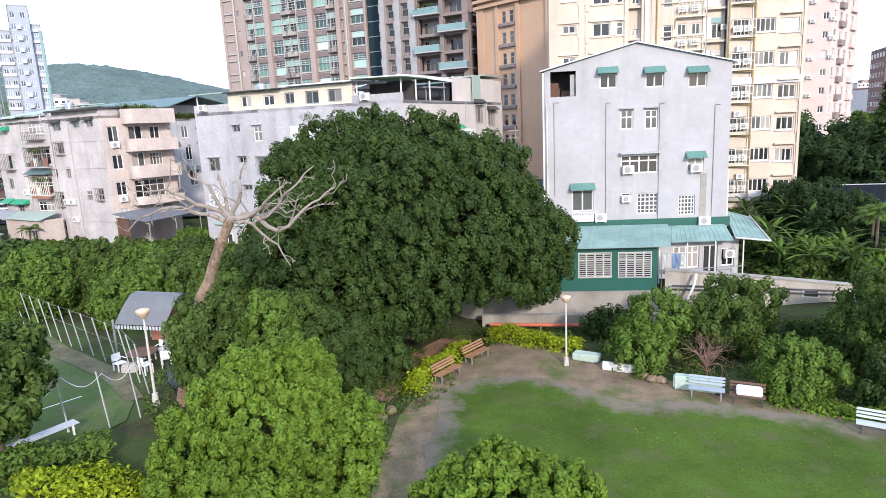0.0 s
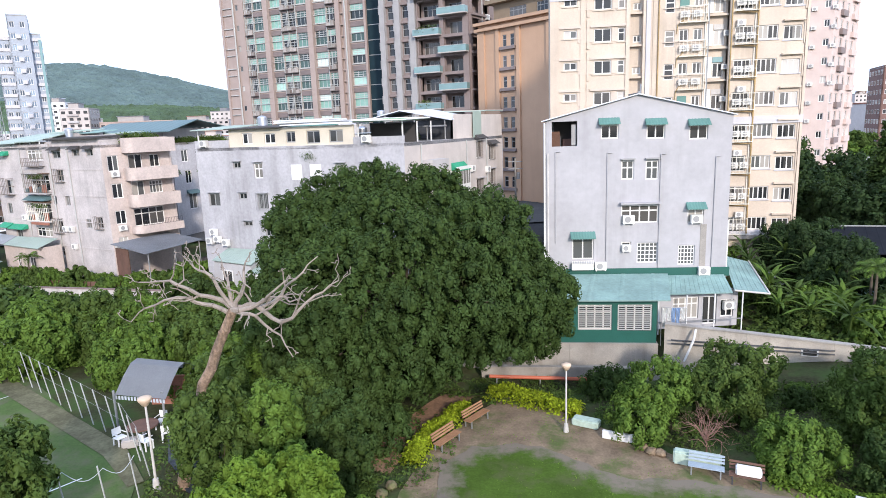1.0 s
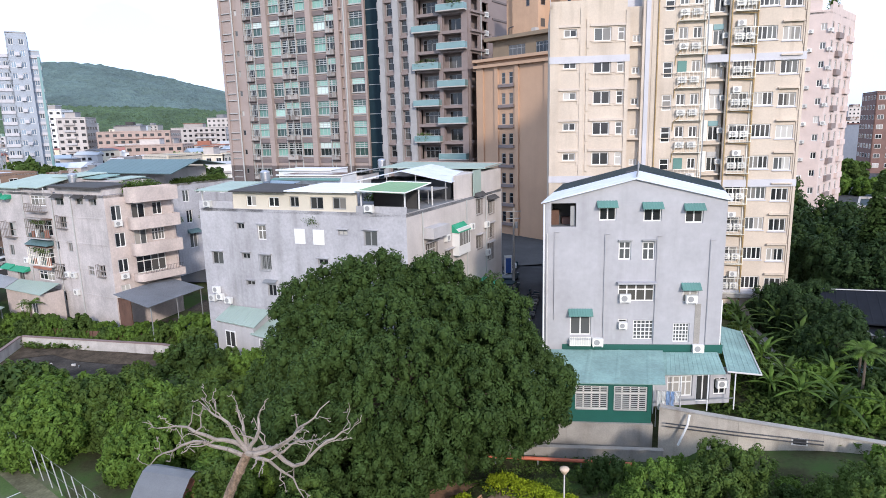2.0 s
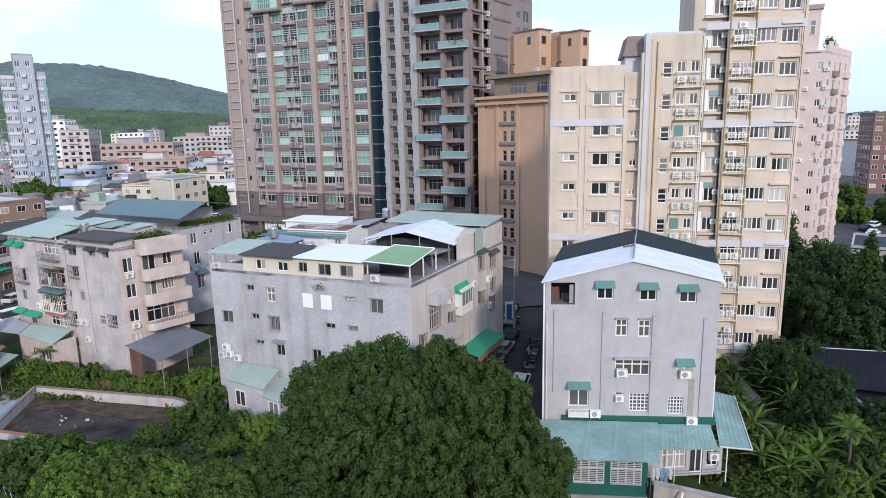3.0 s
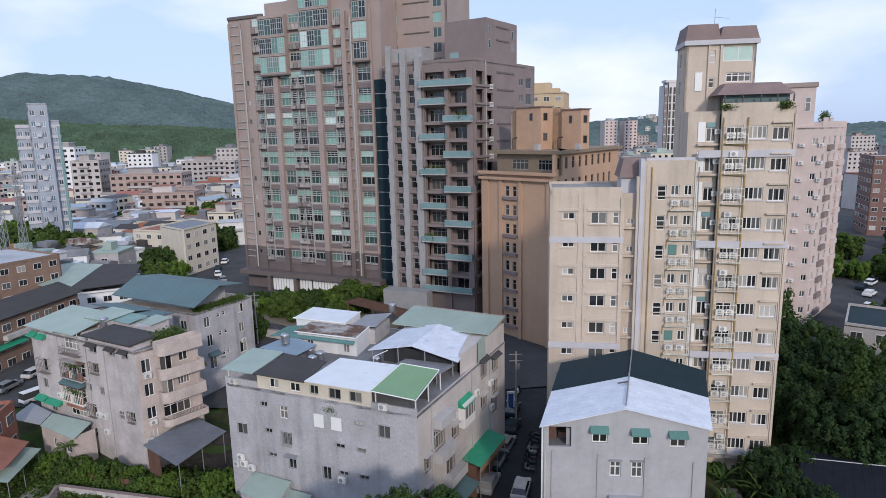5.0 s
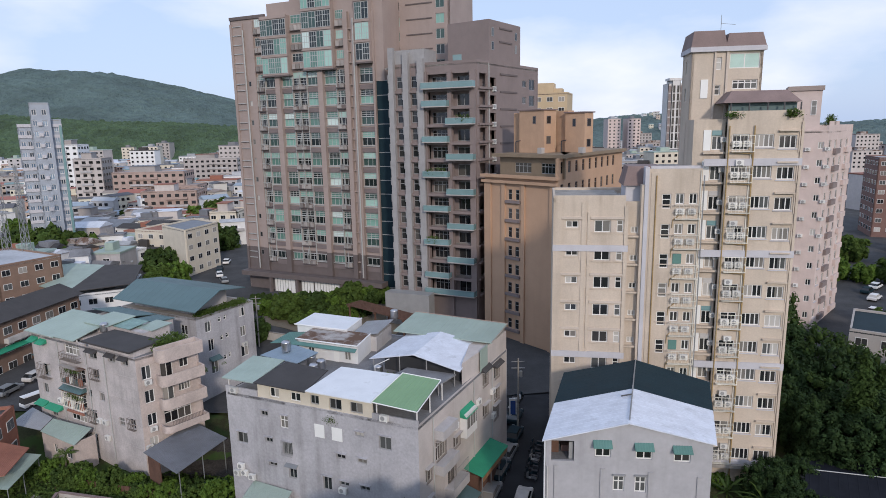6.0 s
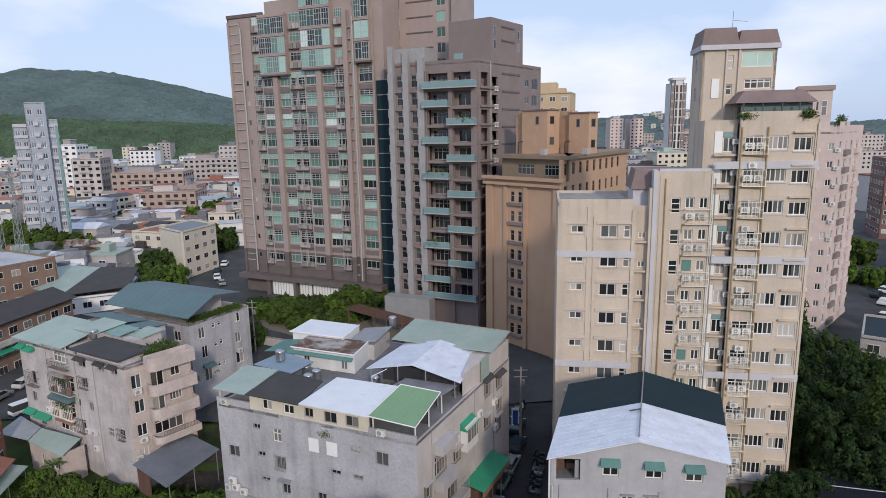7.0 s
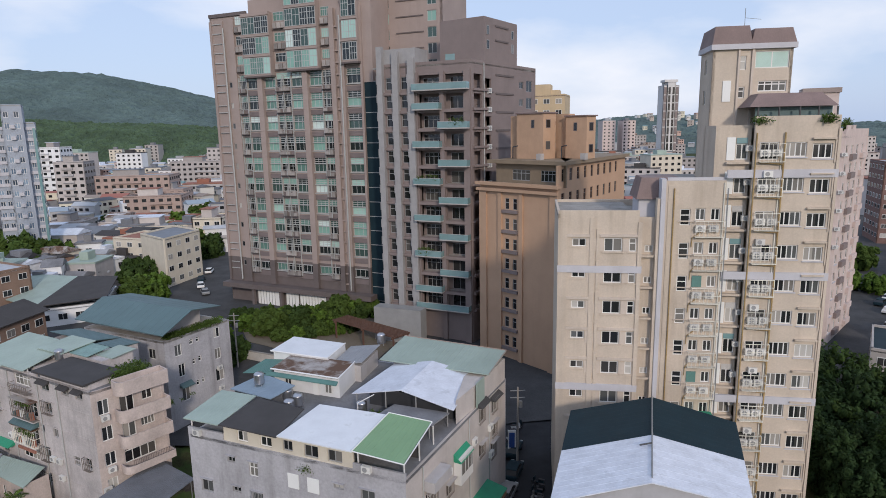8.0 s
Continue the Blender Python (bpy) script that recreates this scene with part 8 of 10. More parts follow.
lump_box("board", (8.6, 31.6, 0.05), -26, (1.7, 0.2, 0.45), "white_paint", "white board lying at the path's edge", "board")
lump_box("pallet_stack", (7.3, 33.4, 0.05), -30, (1.5, 0.7, 0.4), "bench_green", "pale green stacked boards by the path", "pallet")
lump_box("planter", (11.7, 28.9, 0.05), -24, (2.2, 0.5, 0.7), "bench_green", "pale green planter box behind the bench", "planter")
lump_box("white_box", (13.4, 27.25, 0.5), -24, (1.1, 0.5, 0.35), "white_paint", "white box standing on a bench", "box")
for k, (x, y) in enumerate(((9.9, 30.2), (10.3, 30.0), (9.6, 30.6), (-3.2, 27.9), (-3.6, 27.2))):
    bm = bmesh.new()
    bmesh.ops.create_icosphere(bm, subdivisions=2, radius=0.3)
    rg = np.random.default_rng(k)
    for v in bm.verts:
        v.co *= 0.8 + 0.35 * rg.random()
        v.co.z *= 0.7
    st = thing("stone", (x, y, 0.15), "brown boulder at the edge of the path", "stone", "stones")
    part("rock", bm, MT["earth"], st, "", pose(x, y, 0.15))

# ---- trees ----
DARK = [(0, 2.5, 9.4, 4.6, 0.95), (-4.2, 2.5, 9.0, 3.9, 0.95), (4.0, 2.2, 8.4, 4.0, 0.95), (6.8, 1.0, 6.2, 3.2, 1.0), (8.2, 1.4, 5.0, 2.4, 1.1), (-6.0, 0.5, 6.6, 3.3, 1.0), (0, -2.5, 7.0, 4.4, 1.0), (4.4, -2, 6.6, 3.5, 1.0), (-4.4, -3.0, 5.6, 3.8, 1.0), (0.4, -4.4, 5.0, 2.8, 1.0), (-3.5, -5.0, 3.8, 2.8, 1.0), (2, 3.5, 11.2, 2.5, 0.9), (-2.4, 3.4, 11.5, 2.4, 0.9), (5, 3, 9.9, 2.4, 0.9), (-6, 2.6, 9.8, 2.3, 0.9)]
rgk = np.random.default_rng(17)


def lumpy(blobs, k, r0, r1, tall=0.85, proud=0.93):
    """More, smaller heads of foliage on the outside of the big ones."""
    out = list(blobs)
    for b in blobs:
        for _ in range(int(k * b[3])):
            d = Vector(rgk.normal(size=3)).normalized()
            r = r0 + (r1 - r0) * rgk.random()
            c = Vector(b[:3]) + Vector((d.x, d.y, d.z * b[4])) * (b[3] * proud - r * 0.35)
            out.append((c.x, c.y, max(r * 0.7, c.z), r, tall))
    return out


tree("banyan_tree", (-3.2, 39.0), lumpy(DARK, 4, 0.55, 1.1, 1.5, 1.03), "leaf_dark", "huge dark green banyan with a dense crown over the park", n=44000, size=0.105, per=7, spread=0.19, seed=11, trunk=0.7)
tree("camphor_tree", (-6.2, 18.5), lumpy([(0, 0, 4.3, 2.0, 0.85), (-1.7, 0.2, 3.6, 1.6, 0.8), (1.9, -0.2, 3.7, 1.6, 0.8), (1.0, 0.5, 5.5, 1.2, 0.85), (-0.7, 0.4, 5.1, 1.3, 0.8), (0, -0.8, 2.8, 1.9, 0.8)], 6, 0.3, 0.6, 1.4, 1.02), "leaf_light", "young tree with a rounded fresh green crown", n=14000, size=0.068, per=6, spread=0.1, seed=3, trunk=0.14)
tree("young_tree", (1.25, 17.1), lumpy([(0, 0, 2.2, 1.8, 0.75), (1.5, 0.3, 1.9, 1.3, 0.75), (-1.5, 0.2, 1.7, 1.3, 0.75)], 5, 0.35, 0.6), "leaf_light", "low bushy green tree on the lawn", n=6000, size=0.08, per=6, spread=0.1, seed=4, trunk=0.1)
tree("young_tree", (-15.3, 19.4), [(0, 0, 2.9, 1.35, 1.0), (0.5, 0.3, 3.9, 0.9, 1.0), (-0.8, 0.2, 2.4, 1.2, 1.0), (-0.5, 0, 4.2, 0.9, 1.0)], "leaf_mid", "small green tree beside the court", n=3000, size=0.11, per=6, spread=0.13, seed=5, trunk=0.12)
for k, (x, y, foot, h, w_, mat) in enumerate(((-9.5, 23.4, 3.6, 6.6, 2.6, "leaf_mid"), (-7.5, 23.8, 3.4, 7.0, 1.9, "leaf_fresh"), (-12.0, 30.4, 0.0, 3.6, 2.8, "leaf_mid"), (-5.6, 28.2, 0.4, 5.0, 2.8, "leaf_dark"), (-7.6, 29.6, 0.4, 5.4, 2.8, "leaf_mid"))):
    rg = np.random.default_rng(30 + k)
    crown = [(q[0], q[1], q[2] + foot, q[3], 1.1) for q in heap(rg, w_, w_, h - foot, 13, 0.8)]
    tree("small_tree", (x, y), crown, mat, "small slender green tree beside the banyan", n=2800, size=0.085, per=6, spread=0.15, seed=40 + k, trunk=0.09)
# bushes on the right of the lawn
for k, (x, y, w, d, h, nb, r, mat, lab) in enumerate((
        (10.2, 32.4, 3.5, 3.2, 3.9, 9, 1.05, "leaf_fresh", "rounded glossy green bush behind the path"), (15.8, 33.4, 4.6, 3.4, 4.3, 11, 1.1, "leaf_mid", "large green bush beside the concrete wall"),
        (16.0, 27.7, 3.5, 2.8, 2.9, 8, 1.0, "leaf_fresh", "broad green bush at the lawn's edge"), (20.9, 28.6, 4.0, 4.2, 6.3, 10, 1.4, "leaf_mid", "tall leafy green bush"), (12.4, 35.0, 4.0, 2.6, 1.5, 6, 0.7, "leaf_dark", "dark bush at the foot of the wall"),
        (9.4, 37.6, 2.6, 2.4, 1.6, 5, 0.7, "leaf_dark", "dark low bush behind the lamp"), (19.4, 26.2, 2.6, 2.4, 2.6, 7, 0.9, "leaf_dark", "dark leafy bush beside the white bench"), (24.6, 30.0, 5.0, 5.0, 4.2, 7, 1.5, "leaf_fresh", "green bush under the wall"), (21.6, 33.6, 3.0, 2.4, 1.3, 6, 0.6, "leaf_mid", "green bush under the concrete wall"),
        (-5.0, 31.5, 4.0, 4.0, 2.6, 6, 1.1, "leaf_dark", "dark undergrowth at the banyan's foot"), (-7.4, 25.2, 4.0, 3.6, 2.6, 6, 1.1, "leaf_mid", "green undergrowth above the path"))):
    rg = np.random.default_rng(60 + k)
    tree("bush", (x, y), heap(rg, w, d, h, nb, r), mat, lab, "bush", n=4200, size=0.09, per=6, spread=0.16, seed=70 + k, trunk=0.08)

# the mass of shrubs on the left, a few kinds repeated
kinds = []
for k, mat in enumerate(("leaf_mid", "leaf_fresh", "leaf_dark")):
    rg = np.random.default_rng(90 + k)
    kinds.append(tree("shrub", (-24 - 4 * k, 41 + k), heap(rg, 5.0, 4.4, 3.8, 8, 1.5), mat, "dense green shrub beyond the court fence", "bush", n=700, size=0.22, per=6, spread=0.2, seed=95 + k, trunk=0.1, group="shrubs"))
coarse = kinds
kinds = []
for k, mat in enumerate(("leaf_mid", "leaf_fresh", "leaf_mid")):
    rg = np.random.default_rng(390 + k)
    kinds.append(tree("shrub", (-16 - 4 * k, 38.6 + k), lumpy(heap(rg, 5.0, 4.4, 3.8, 8, 1.4), 2, 0.4, 0.8), mat, "dense leafy shrub close to the court fence", "bush", n=2600, size=0.115, per=6, spread=0.17, seed=395 + k, trunk=0.1, group="shrubs"))
rgs = np.random.default_rng(123)


def scatter(spots, zs=None, lo=0.8, hi=1.3):
    for i, (x, y) in enumerate(spots):
        s = lo + (hi - lo) * rgs.random()
        z = float(ground_height(x, y)) - 0.15 if zs is None else zs
        copy_thing(kinds[i % 3], pose(x, y, z, 0, 0, 360 * rgs.random()) @ Matrix.Diagonal((s, s, s * (0.85 + 0.3 * rgs.random()), 1)))


scatter([(-20.5, 38.5), (-18.2, 35.6), (-22.6, 40.5), (-17.2, 41.0), (-25.4, 38.2), (-28.6, 42.0), (-14.6, 37.6), (-12.6, 33.6), (-11.6, 41.6), (-32.5, 44.0)], None, 0.75, 1.1)
fine = kinds
kinds = coarse
scatter([(-22.5, 45.5), (-27.8, 47.0), (-32.5, 48), (-36, 49), (-31, 51.2), (-25.2, 51.0), (-19.5, 48.6), (-14.5, 47.5), (-21.0, 52.6), (-37, 46.2), (-41, 50.0), (-16.8, 52.0), (-28, 53), (-35, 53)], None, 0.36, 0.55)
scatter([(-53 + 1.9 * k, 72.0 - 0.5 * k + (k % 2)) for k in range(14)], None, 0.45, 0.72)
scatter([(-20, 52.4), (-16.8, 51.2), (-23.4, 55), (-26, 57.6), (-12.4, 51.4), (-9, 50.2)], None, 0.5, 0.75)
scatter([(-25.5, 60.6), (-27.0, 64.5), (-20.5, 50.5), (-12.0, 52.0), (-8.0, 50.5), (-5.0, 48.6), (0.2, 47.2)], None, 0.6, 0.9)
# woods on the right behind the wall and between the houses
light_kinds = kinds
scatter([(25.6, 34.6), (14.6, 38.8), (28.4, 33.4), (23.4, 32.4), (27, 36.4)], None, 0.3, 0.48)
scatter([(26, 45), (29, 47.5), (32, 44.5), (35.5, 46.5), (39, 43), (43, 45.5), (33, 41), (29.5, 42.5)], None, 0.5, 0.8)
scatter([(18.4, 36.2), (20.4, 35.8), (22.6, 34.8), (24.4, 34.2), (17.0, 36.8), (19.6, 34.4)], None, 0.22, 0.32)
kinds = []
for k, mat in enumerate(("leaf_deep", "leaf_deep", "leaf_deep")):
    rg = np.random.default_rng(190 + k)
    kinds.append(tree("wood_tree", (38 + 4 * k, 64 + 2 * k), lumpy(heap(rg, 5.0, 4.6, 4.6, 9, 1.4), 3, 0.5, 0.9), mat, "dark leafy tree of the woods behind the wall", n=4200, size=0.1, per=6, spread=0.16, seed=195 + k, trunk=0.12, group="wood trees"))
scatter([(33.6, 52.5), (35.0, 57.5), (37.6, 50), (48, 44), (34.5, 62)], None, 0.9, 1.3)
near_woods = kinds
kinds = []
for k, mat in enumerate(("leaf_deep", "leaf_dark", "leaf_deep")):
    rg = np.random.default_rng(490 + k)
    kinds.append(tree("wood_tree", (45 + 5 * k, 75 + 2 * k), lumpy(heap(rg, 5.0, 4.6, 4.6, 9, 1.4), 2, 0.5, 0.9), mat, "dark leafy tree of the woods beyond the houses", n=1050, size=0.13, per=6, spread=0.2, seed=495 + k, trunk=0.12, group="wood trees"))
kinds, far_woods = near_woods, kinds
scatter([(46.0, 66), (46, 72), (50.5, 69), (43.5, 78), (56, 68)], None, 1.5, 2.1)
kinds = far_woods
scatter([(52, 74), (48, 78), (60, 74), (55, 82), (62, 84), (49, 86), (44, 86), (58, 62), (64, 66), (70, 74), (68, 82), (42, 92), (50, 95), (57, 92), (57, 100), (47, 104), (56, 108)], None, 1.6, 2.3)
# garden trees before the tower, and trees in the town
kinds = []
for k, mat in enumerate(("leaf_mid", "leaf_fresh", "leaf_dark")):
    rg = np.random.default_rng(290 + k)
    kinds.append(tree("town_tree", (-36 - 3 * k, 126 + 3 * k), heap(rg, 5.0, 4.4, 4.0, 8, 1.5), mat, "leafy green tree among the town houses", n=330, size=0.36, per=6, spread=0.22, seed=295 + k, trunk=0.1, group="town trees"))
scatter([(-34.3 + 2.0 * k, 127.0 + 0.95 * k + 1.5 * (k % 2)) for k in range(11)], None, 0.9, 1.35)
scatter([(-31 + 2.4 * k, 122.5 + 0.9 * k) for k in range(6)] + [(-38, 131), (-40.5, 136), (-27, 133.5)], None, 0.55, 0.8)
scatter([(84, 113), (90, 112), (94, 115), (99, 119), (104, 125), (110, 134), (106, 142), (100, 147), (112, 150), (120, 160), (94, 150), (88, 144), (118, 142), (126, 170), (135, 180), (110, 170)], None, 1.2, 1.9)
scatter([(-71.5, 150), (-70, 152.5)], None, 1.5, 1.8)
scatter([(-48, 116), (-43, 119), (-38, 112)], None, 1.0, 1.4)
scatter([(-131, 180), (-172, 241), (-166, 247), (-149, 216), (-222, 311), (-119, 166), (-134, 204)], None, 1.3, 2.2)
scatter([(-138, 202), (-139, 212), (-130, 206), (-118, 191), (-124, 184), (-79.5, 168.5), (-133, 196), (-112, 186)], None, 1.7, 2.3)
scatter([(-110, 172), (-104, 176), (-94, 196), (-83, 200), (-150, 180), (-140, 200), (-95, 260), (-104, 215), (-76, 204), (-118, 182), (-92, 228), (-70, 222), (-128, 250), (-86, 270), (-138, 280), (-110, 330), (-120, 380), (-150, 350), (-80, 300)], None, 1.6, 2.8)


def palm(at, h, seed, label, fronds=14, length=2.2):
    rg = np.random.default_rng(seed)
    z0 = float(ground_height(*at)) - 0.1
    ob = thing("palm", (*at, z0), label, "palm", "palms")
    m = pose(*at, z0)
    bm = bmesh.new()
    tube(bm, (0, 0, 0), (0.1, 0, h * 0.5), 0.12, 0.1, 8)
    tube(bm, (0.1, 0, h * 0.5), (0.15, 0.1, h), 0.1, 0.08, 8)
    part("trunk", bm, MT["bark"], ob, "", m)
    for k in range(fronds):
        bm = bmesh.new()
        a, up = k * 2.4 + rg.random(), 1.15 - 1.0 * k / fronds
        n_ = 16
        spine = []
        for j in range(n_ + 1):
            s = j / n_
            r, z = length * s * math.cos(up * 0.85), h + length * (s * math.sin(up) - 0.6 * s * s)
            spine.append(Vector((0.15 + r * math.cos(a), 0.1 + r * math.sin(a), z)))
        across = Vector((-math.sin(a), math.cos(a), 0))
        for j in range(n_):
            tube(bm, spine[j], spine[j + 1], 0.022 * (1.1 - j / n_), n=4)
            on = (spine[j + 1] - spine[j]).normalized()
            ll = 0.62 * math.sin(math.pi * min(1.0, 0.16 + 0.8 * j / n_)) * length / 2.2
            for sd in (-1, 1):
                tip = spine[j] + (across * sd * 0.8 + on * 0.55 + Vector((0, 0, -0.3 - 0.2 * rg.random()))) * ll
                bm.faces.new([bm.verts.new(p) for p in (spine[j], spine[j] + on * 0.07 + (tip - spine[j]) * 0.5, tip, spine[j] - on * 0.03 + (tip - spine[j]) * 0.5)])
        part("frond", bm, MT["leaf_mid" if k % 3 else "leaf_fresh"], ob, "", m)
    return ob


for k, (x, y, h) in enumerate(((30.2, 44.0, 5.0), (33.0, 42.4, 4.0), (35.6, 44.2, 4.6), (24.4, 28.6, 3.0), (31.8, 46.8, 4.2))):
    palm((x, y), h, 200 + k, "young palm with drooping light green fronds", 15, 1.7)


def banana(at, h, seed, mat):
    """Broad arching blades round a short stem."""
    rg = np.random.default_rng(seed)
    z0 = float(ground_height(*at)) - 0.1
    ob = thing("banana_plant", (*at, z0), "banana plant with long arching green leaves", "plant", "banana plants")
    m = pose(*at, z0, 0, 0, 360 * rg.random())
    bm = bmesh.new()
    tube(bm, (0, 0, 0), (0.05, 0, h * 0.55), 0.11, 0.07, 8)
    part("stem", bm, MT["leaf_mid"], ob, "", m)
    for k in range(11):
        a, up, ln = k * 2.4 + 0.5 * rg.random(), 1.35 - 0.11 * k, h * (0.6 + 0.25 * rg.random())
        bm = bmesh.new()
        rows = []
        for j in range(10):
            q = j / 9
            r, z = ln * q * math.cos(up * (1 - 0.25 * q)), h * 0.5 + ln * (q * math.sin(up) - 0.5 * q * q)
            w = 0.15 * math.sin(math.pi * min(1, 0.08 + 0.95 * q)) ** 0.7 * (1 + 0.25 * rg.normal() * (j > 2))
            c, side = Vector((r * math.cos(a), r * math.sin(a), z)), Vector((-math.sin(a), math.cos(a), 0))
            rows.append([bm.verts.new(c - side * w - Vector((0, 0, 0.3 * w))), bm.verts.new(c), bm.verts.new(c + side * w - Vector((0, 0, 0.3 * w)))])
        for r0, r1 in zip(rows, rows[1:]):
            for i in (0, 1):
                bm.faces.new((r0[i], r0[i + 1], r1[i + 1], r1[i]))
        part("leaf", bm, MT[mat], ob, "", m)


for k, (x, y, h) in enumerate(((26.6, 47.6, 3.2), (26.2, 50.6, 3.6), (27.2, 53.6, 3.0), (31.6, 54.6, 3.6), (32.6, 52.4, 3.2), (31.0, 49.2, 2.8), (33.4, 56.2, 4.0), (30.0, 47.0, 3.0), (27.9, 57.6, 3.4), (32.2, 59.4, 3.8), (28.4, 45.2, 3.0), (29.2, 61.4, 3.8), (34.6, 54.0, 3.0), (26.0, 44.4, 3.2), (27.6, 42.4, 3.4), (30.6, 42.0, 3.0), (24.8, 46.4, 2.8), (33.6, 45.6, 3.6))):
    banana((x, y), h + 0.7, 620 + k, ("leaf_mid", "leaf_fresh", "leaf_dark")[k % 3])
kinds = light_kinds
scatter([(26.2, 49.2), (26.6, 52.0), (27.4, 55.8), (28.4, 59.8), (32.4, 50.8), (32.0, 57.4), (33.6, 53.6), (30.6, 66.0), (33.0, 60.6), (31.2, 52.4)], None, 0.34, 0.52)

trellis = thing("trellis", (35.0, 49.8, 1.0), "pale green lattice frame over a vegetable bed", "trellis")
bar_ = MT["roof_teal_pale"]
for k in range(9):
    bm = bmesh.new()
    tube(bm, (33.6 + 0.36 * k, 48.9, 2.0), (34.0 + 0.36 * k, 50.8, 2.3), 0.025, n=5)
    part("bar", bm, bar_, trellis)
for k in range(5):
    bm = bmesh.new()
    tube(bm, (33.6 + 0.1 * k, 48.9 + 0.475 * k, 2.03 + 0.075 * k), (36.48 + 0.1 * k, 48.9 + 0.475 * k, 2.03 + 0.075 * k), 0.025, n=5)
    part("bar", bm, bar_, trellis)
for x, y, z in ((33.6, 48.9, 2.0), (36.48, 48.9, 2.0), (34.0, 50.8, 2.3), (36.88, 50.8, 2.3)):
    bm = bmesh.new()
    tube(bm, (x, y, float(ground_height(x, y)) - 0.05), (x, y, z), 0.035, n=6)
    part("post", bm, bar_, trellis)


def conifer(at, h, seed):
    rg = np.random.default_rng(seed)
    z0 = float(ground_height(*at)) - 0.1
    ob = thing("conifer", (*at, z0), "dark layered conifer standing above the woods", "tree")
    m = pose(*at, z0)
    bm = bmesh.new()
    tube(bm, (0, 0, 0), (0, 0, h), 0.3, 0.05, 8)
    part("trunk", bm, MT["bark"], ob, "", m)
    P, D = [], []
    for k in range(2600):
        z = h * (0.18 + 0.82 * rg.random())
        tier = round(z / 0.9) * 0.9
        r = (h - z) / h * 4.2 * (0.3 + 0.7 * rg.random() ** 0.5)
        a = rg.random() * 6.28
        P.append((r * math.cos(a), r * math.sin(a), tier - r * 0.12))
        D.append((math.cos(a) * 0.5, math.sin(a) * 0.5, 0.6))
    attach("crown", leaf_mesh("crown", np.array(P), np.array(D), rg, "leaf_dark", 0.22, 5, 0.2), ob, m)


conifer((48.5, 70.0), 14.0, 301)
conifer((53.0, 73.0), 11.0, 302)

# ---- the dead tree ----
dead = thing("dead_tree", (-10.6, 24.6, 2.6), "bare grey dead tree with forked crooked limbs", "tree")
rgd = np.random.default_rng(77)
bm = bmesh.new()
base, fork = Vector((-11.7, 24.8, 2.0)), Vector((-8.5, 24.2, 10.1))
mid = Vector((-10.1, 24.5, 7.0))
prev_, pr_ = base, 0.27
for k in range(1, 11):
    cur_ = base.lerp(mid, k / 6) if k <= 6 else mid.lerp(fork, (k - 6) / 4)
    cur_ = cur_ + Vector(rgd.normal(size=3)) * 0.05 * (k < 10)
    tube(bm, prev_, cur_, pr_, 0.27 - 0.009 * k, 12)
    tube(bm, prev_ + Vector((0.12, -0.1, 0)), cur_ + Vector((0.1 * math.cos(k), -0.12, 0)), 0.13, 0.12, 8)
    prev_, pr_ = cur_, 0.27 - 0.009 * k
part("trunk", bm, MT["dead_bark"], dead, "brown peeling trunk")


def crooked(bm, rg, a, tip, r, sag, level):
    """A sinuous tapering limb from a to tip that sends off crooked side branches and twigs."""
    a, tip = Vector(a), Vector(tip)
    ln = (tip - a).length
    n_ = max(4, int(ln / 0.32))
    side = (tip - a).cross(Vector(rg.normal(size=3))).normalized()
    ph = rg.random() * 6.28
    prev, pr = a, r
    for j in range(1, n_ + 1):
        s = j / n_
        cur = a.lerp(tip, s) + side * (0.085 * ln * math.sin(s * 8 + ph) * math.sin(s * math.pi)) + Vector((0, 0, 0.05 * ln * math.sin(s * 11 + ph * 2) * math.sin(s * math.pi))) + Vector((0, 0, sag * ln * math.sin(s * math.pi))) + Vector(rg.normal(size=3)) * 0.035 * (j < n_)
        cr = max(0.014, r * (1 - 0.82 * s))
        tube(bm, prev, cur, pr, cr, 7 if level == 0 else 5)
        if level < 2 and s > 0.22 and rg.random() < (0.62, 0.5)[level]:
            d = (tip - a).normalized() * 0.7 + Vector(rg.normal(size=3)) * 0.75 + Vector((0, -0.1, 0.2))
            crooked(bm, rg, cur, cur + d.normalized() * ln * (0.2 + 0.28 * rg.random()) * (1.15 - 0.5 * s), cr * 0.62, 0.08 * rg.normal(), level + 1)
        prev, pr = cur, cr


for tip, r, sag, seed in (((-4.3, 24.0, 11.2), 0.125, -0.13, 1), ((-6.0, 23.6, 11.5), 0.115, -0.1, 2), ((-7.6, 24.0, 12.3), 0.10, 0.05, 3), ((-10.3, 24.4, 12.3), 0.10, 0.06, 4), ((-6.2, 23.7, 8.3), 0.10, 0.18, 5), ((-5.2, 24.8, 12.0), 0.11, -0.12, 6), ((-12.3, 23.8, 9.9), 0.10, 0.22, 7), ((-11.9, 24.0, 11.4), 0.11, 0.1, 8), ((-9.0, 24.9, 11.9), 0.09, 0.05, 9)):
    rg = np.random.default_rng(seed + 40)
    bm = bmesh.new()
    crooked(bm, rg, fork + Vector(rg.normal(size=3)) * 0.08, tip, r, sag, 0)
    part("limb", bm, MT["dead_wood"], dead)
bare = thing("bare_shrub", (12.4, 29.7, 0.0), "small leafless reddish-brown shrub", "bush")
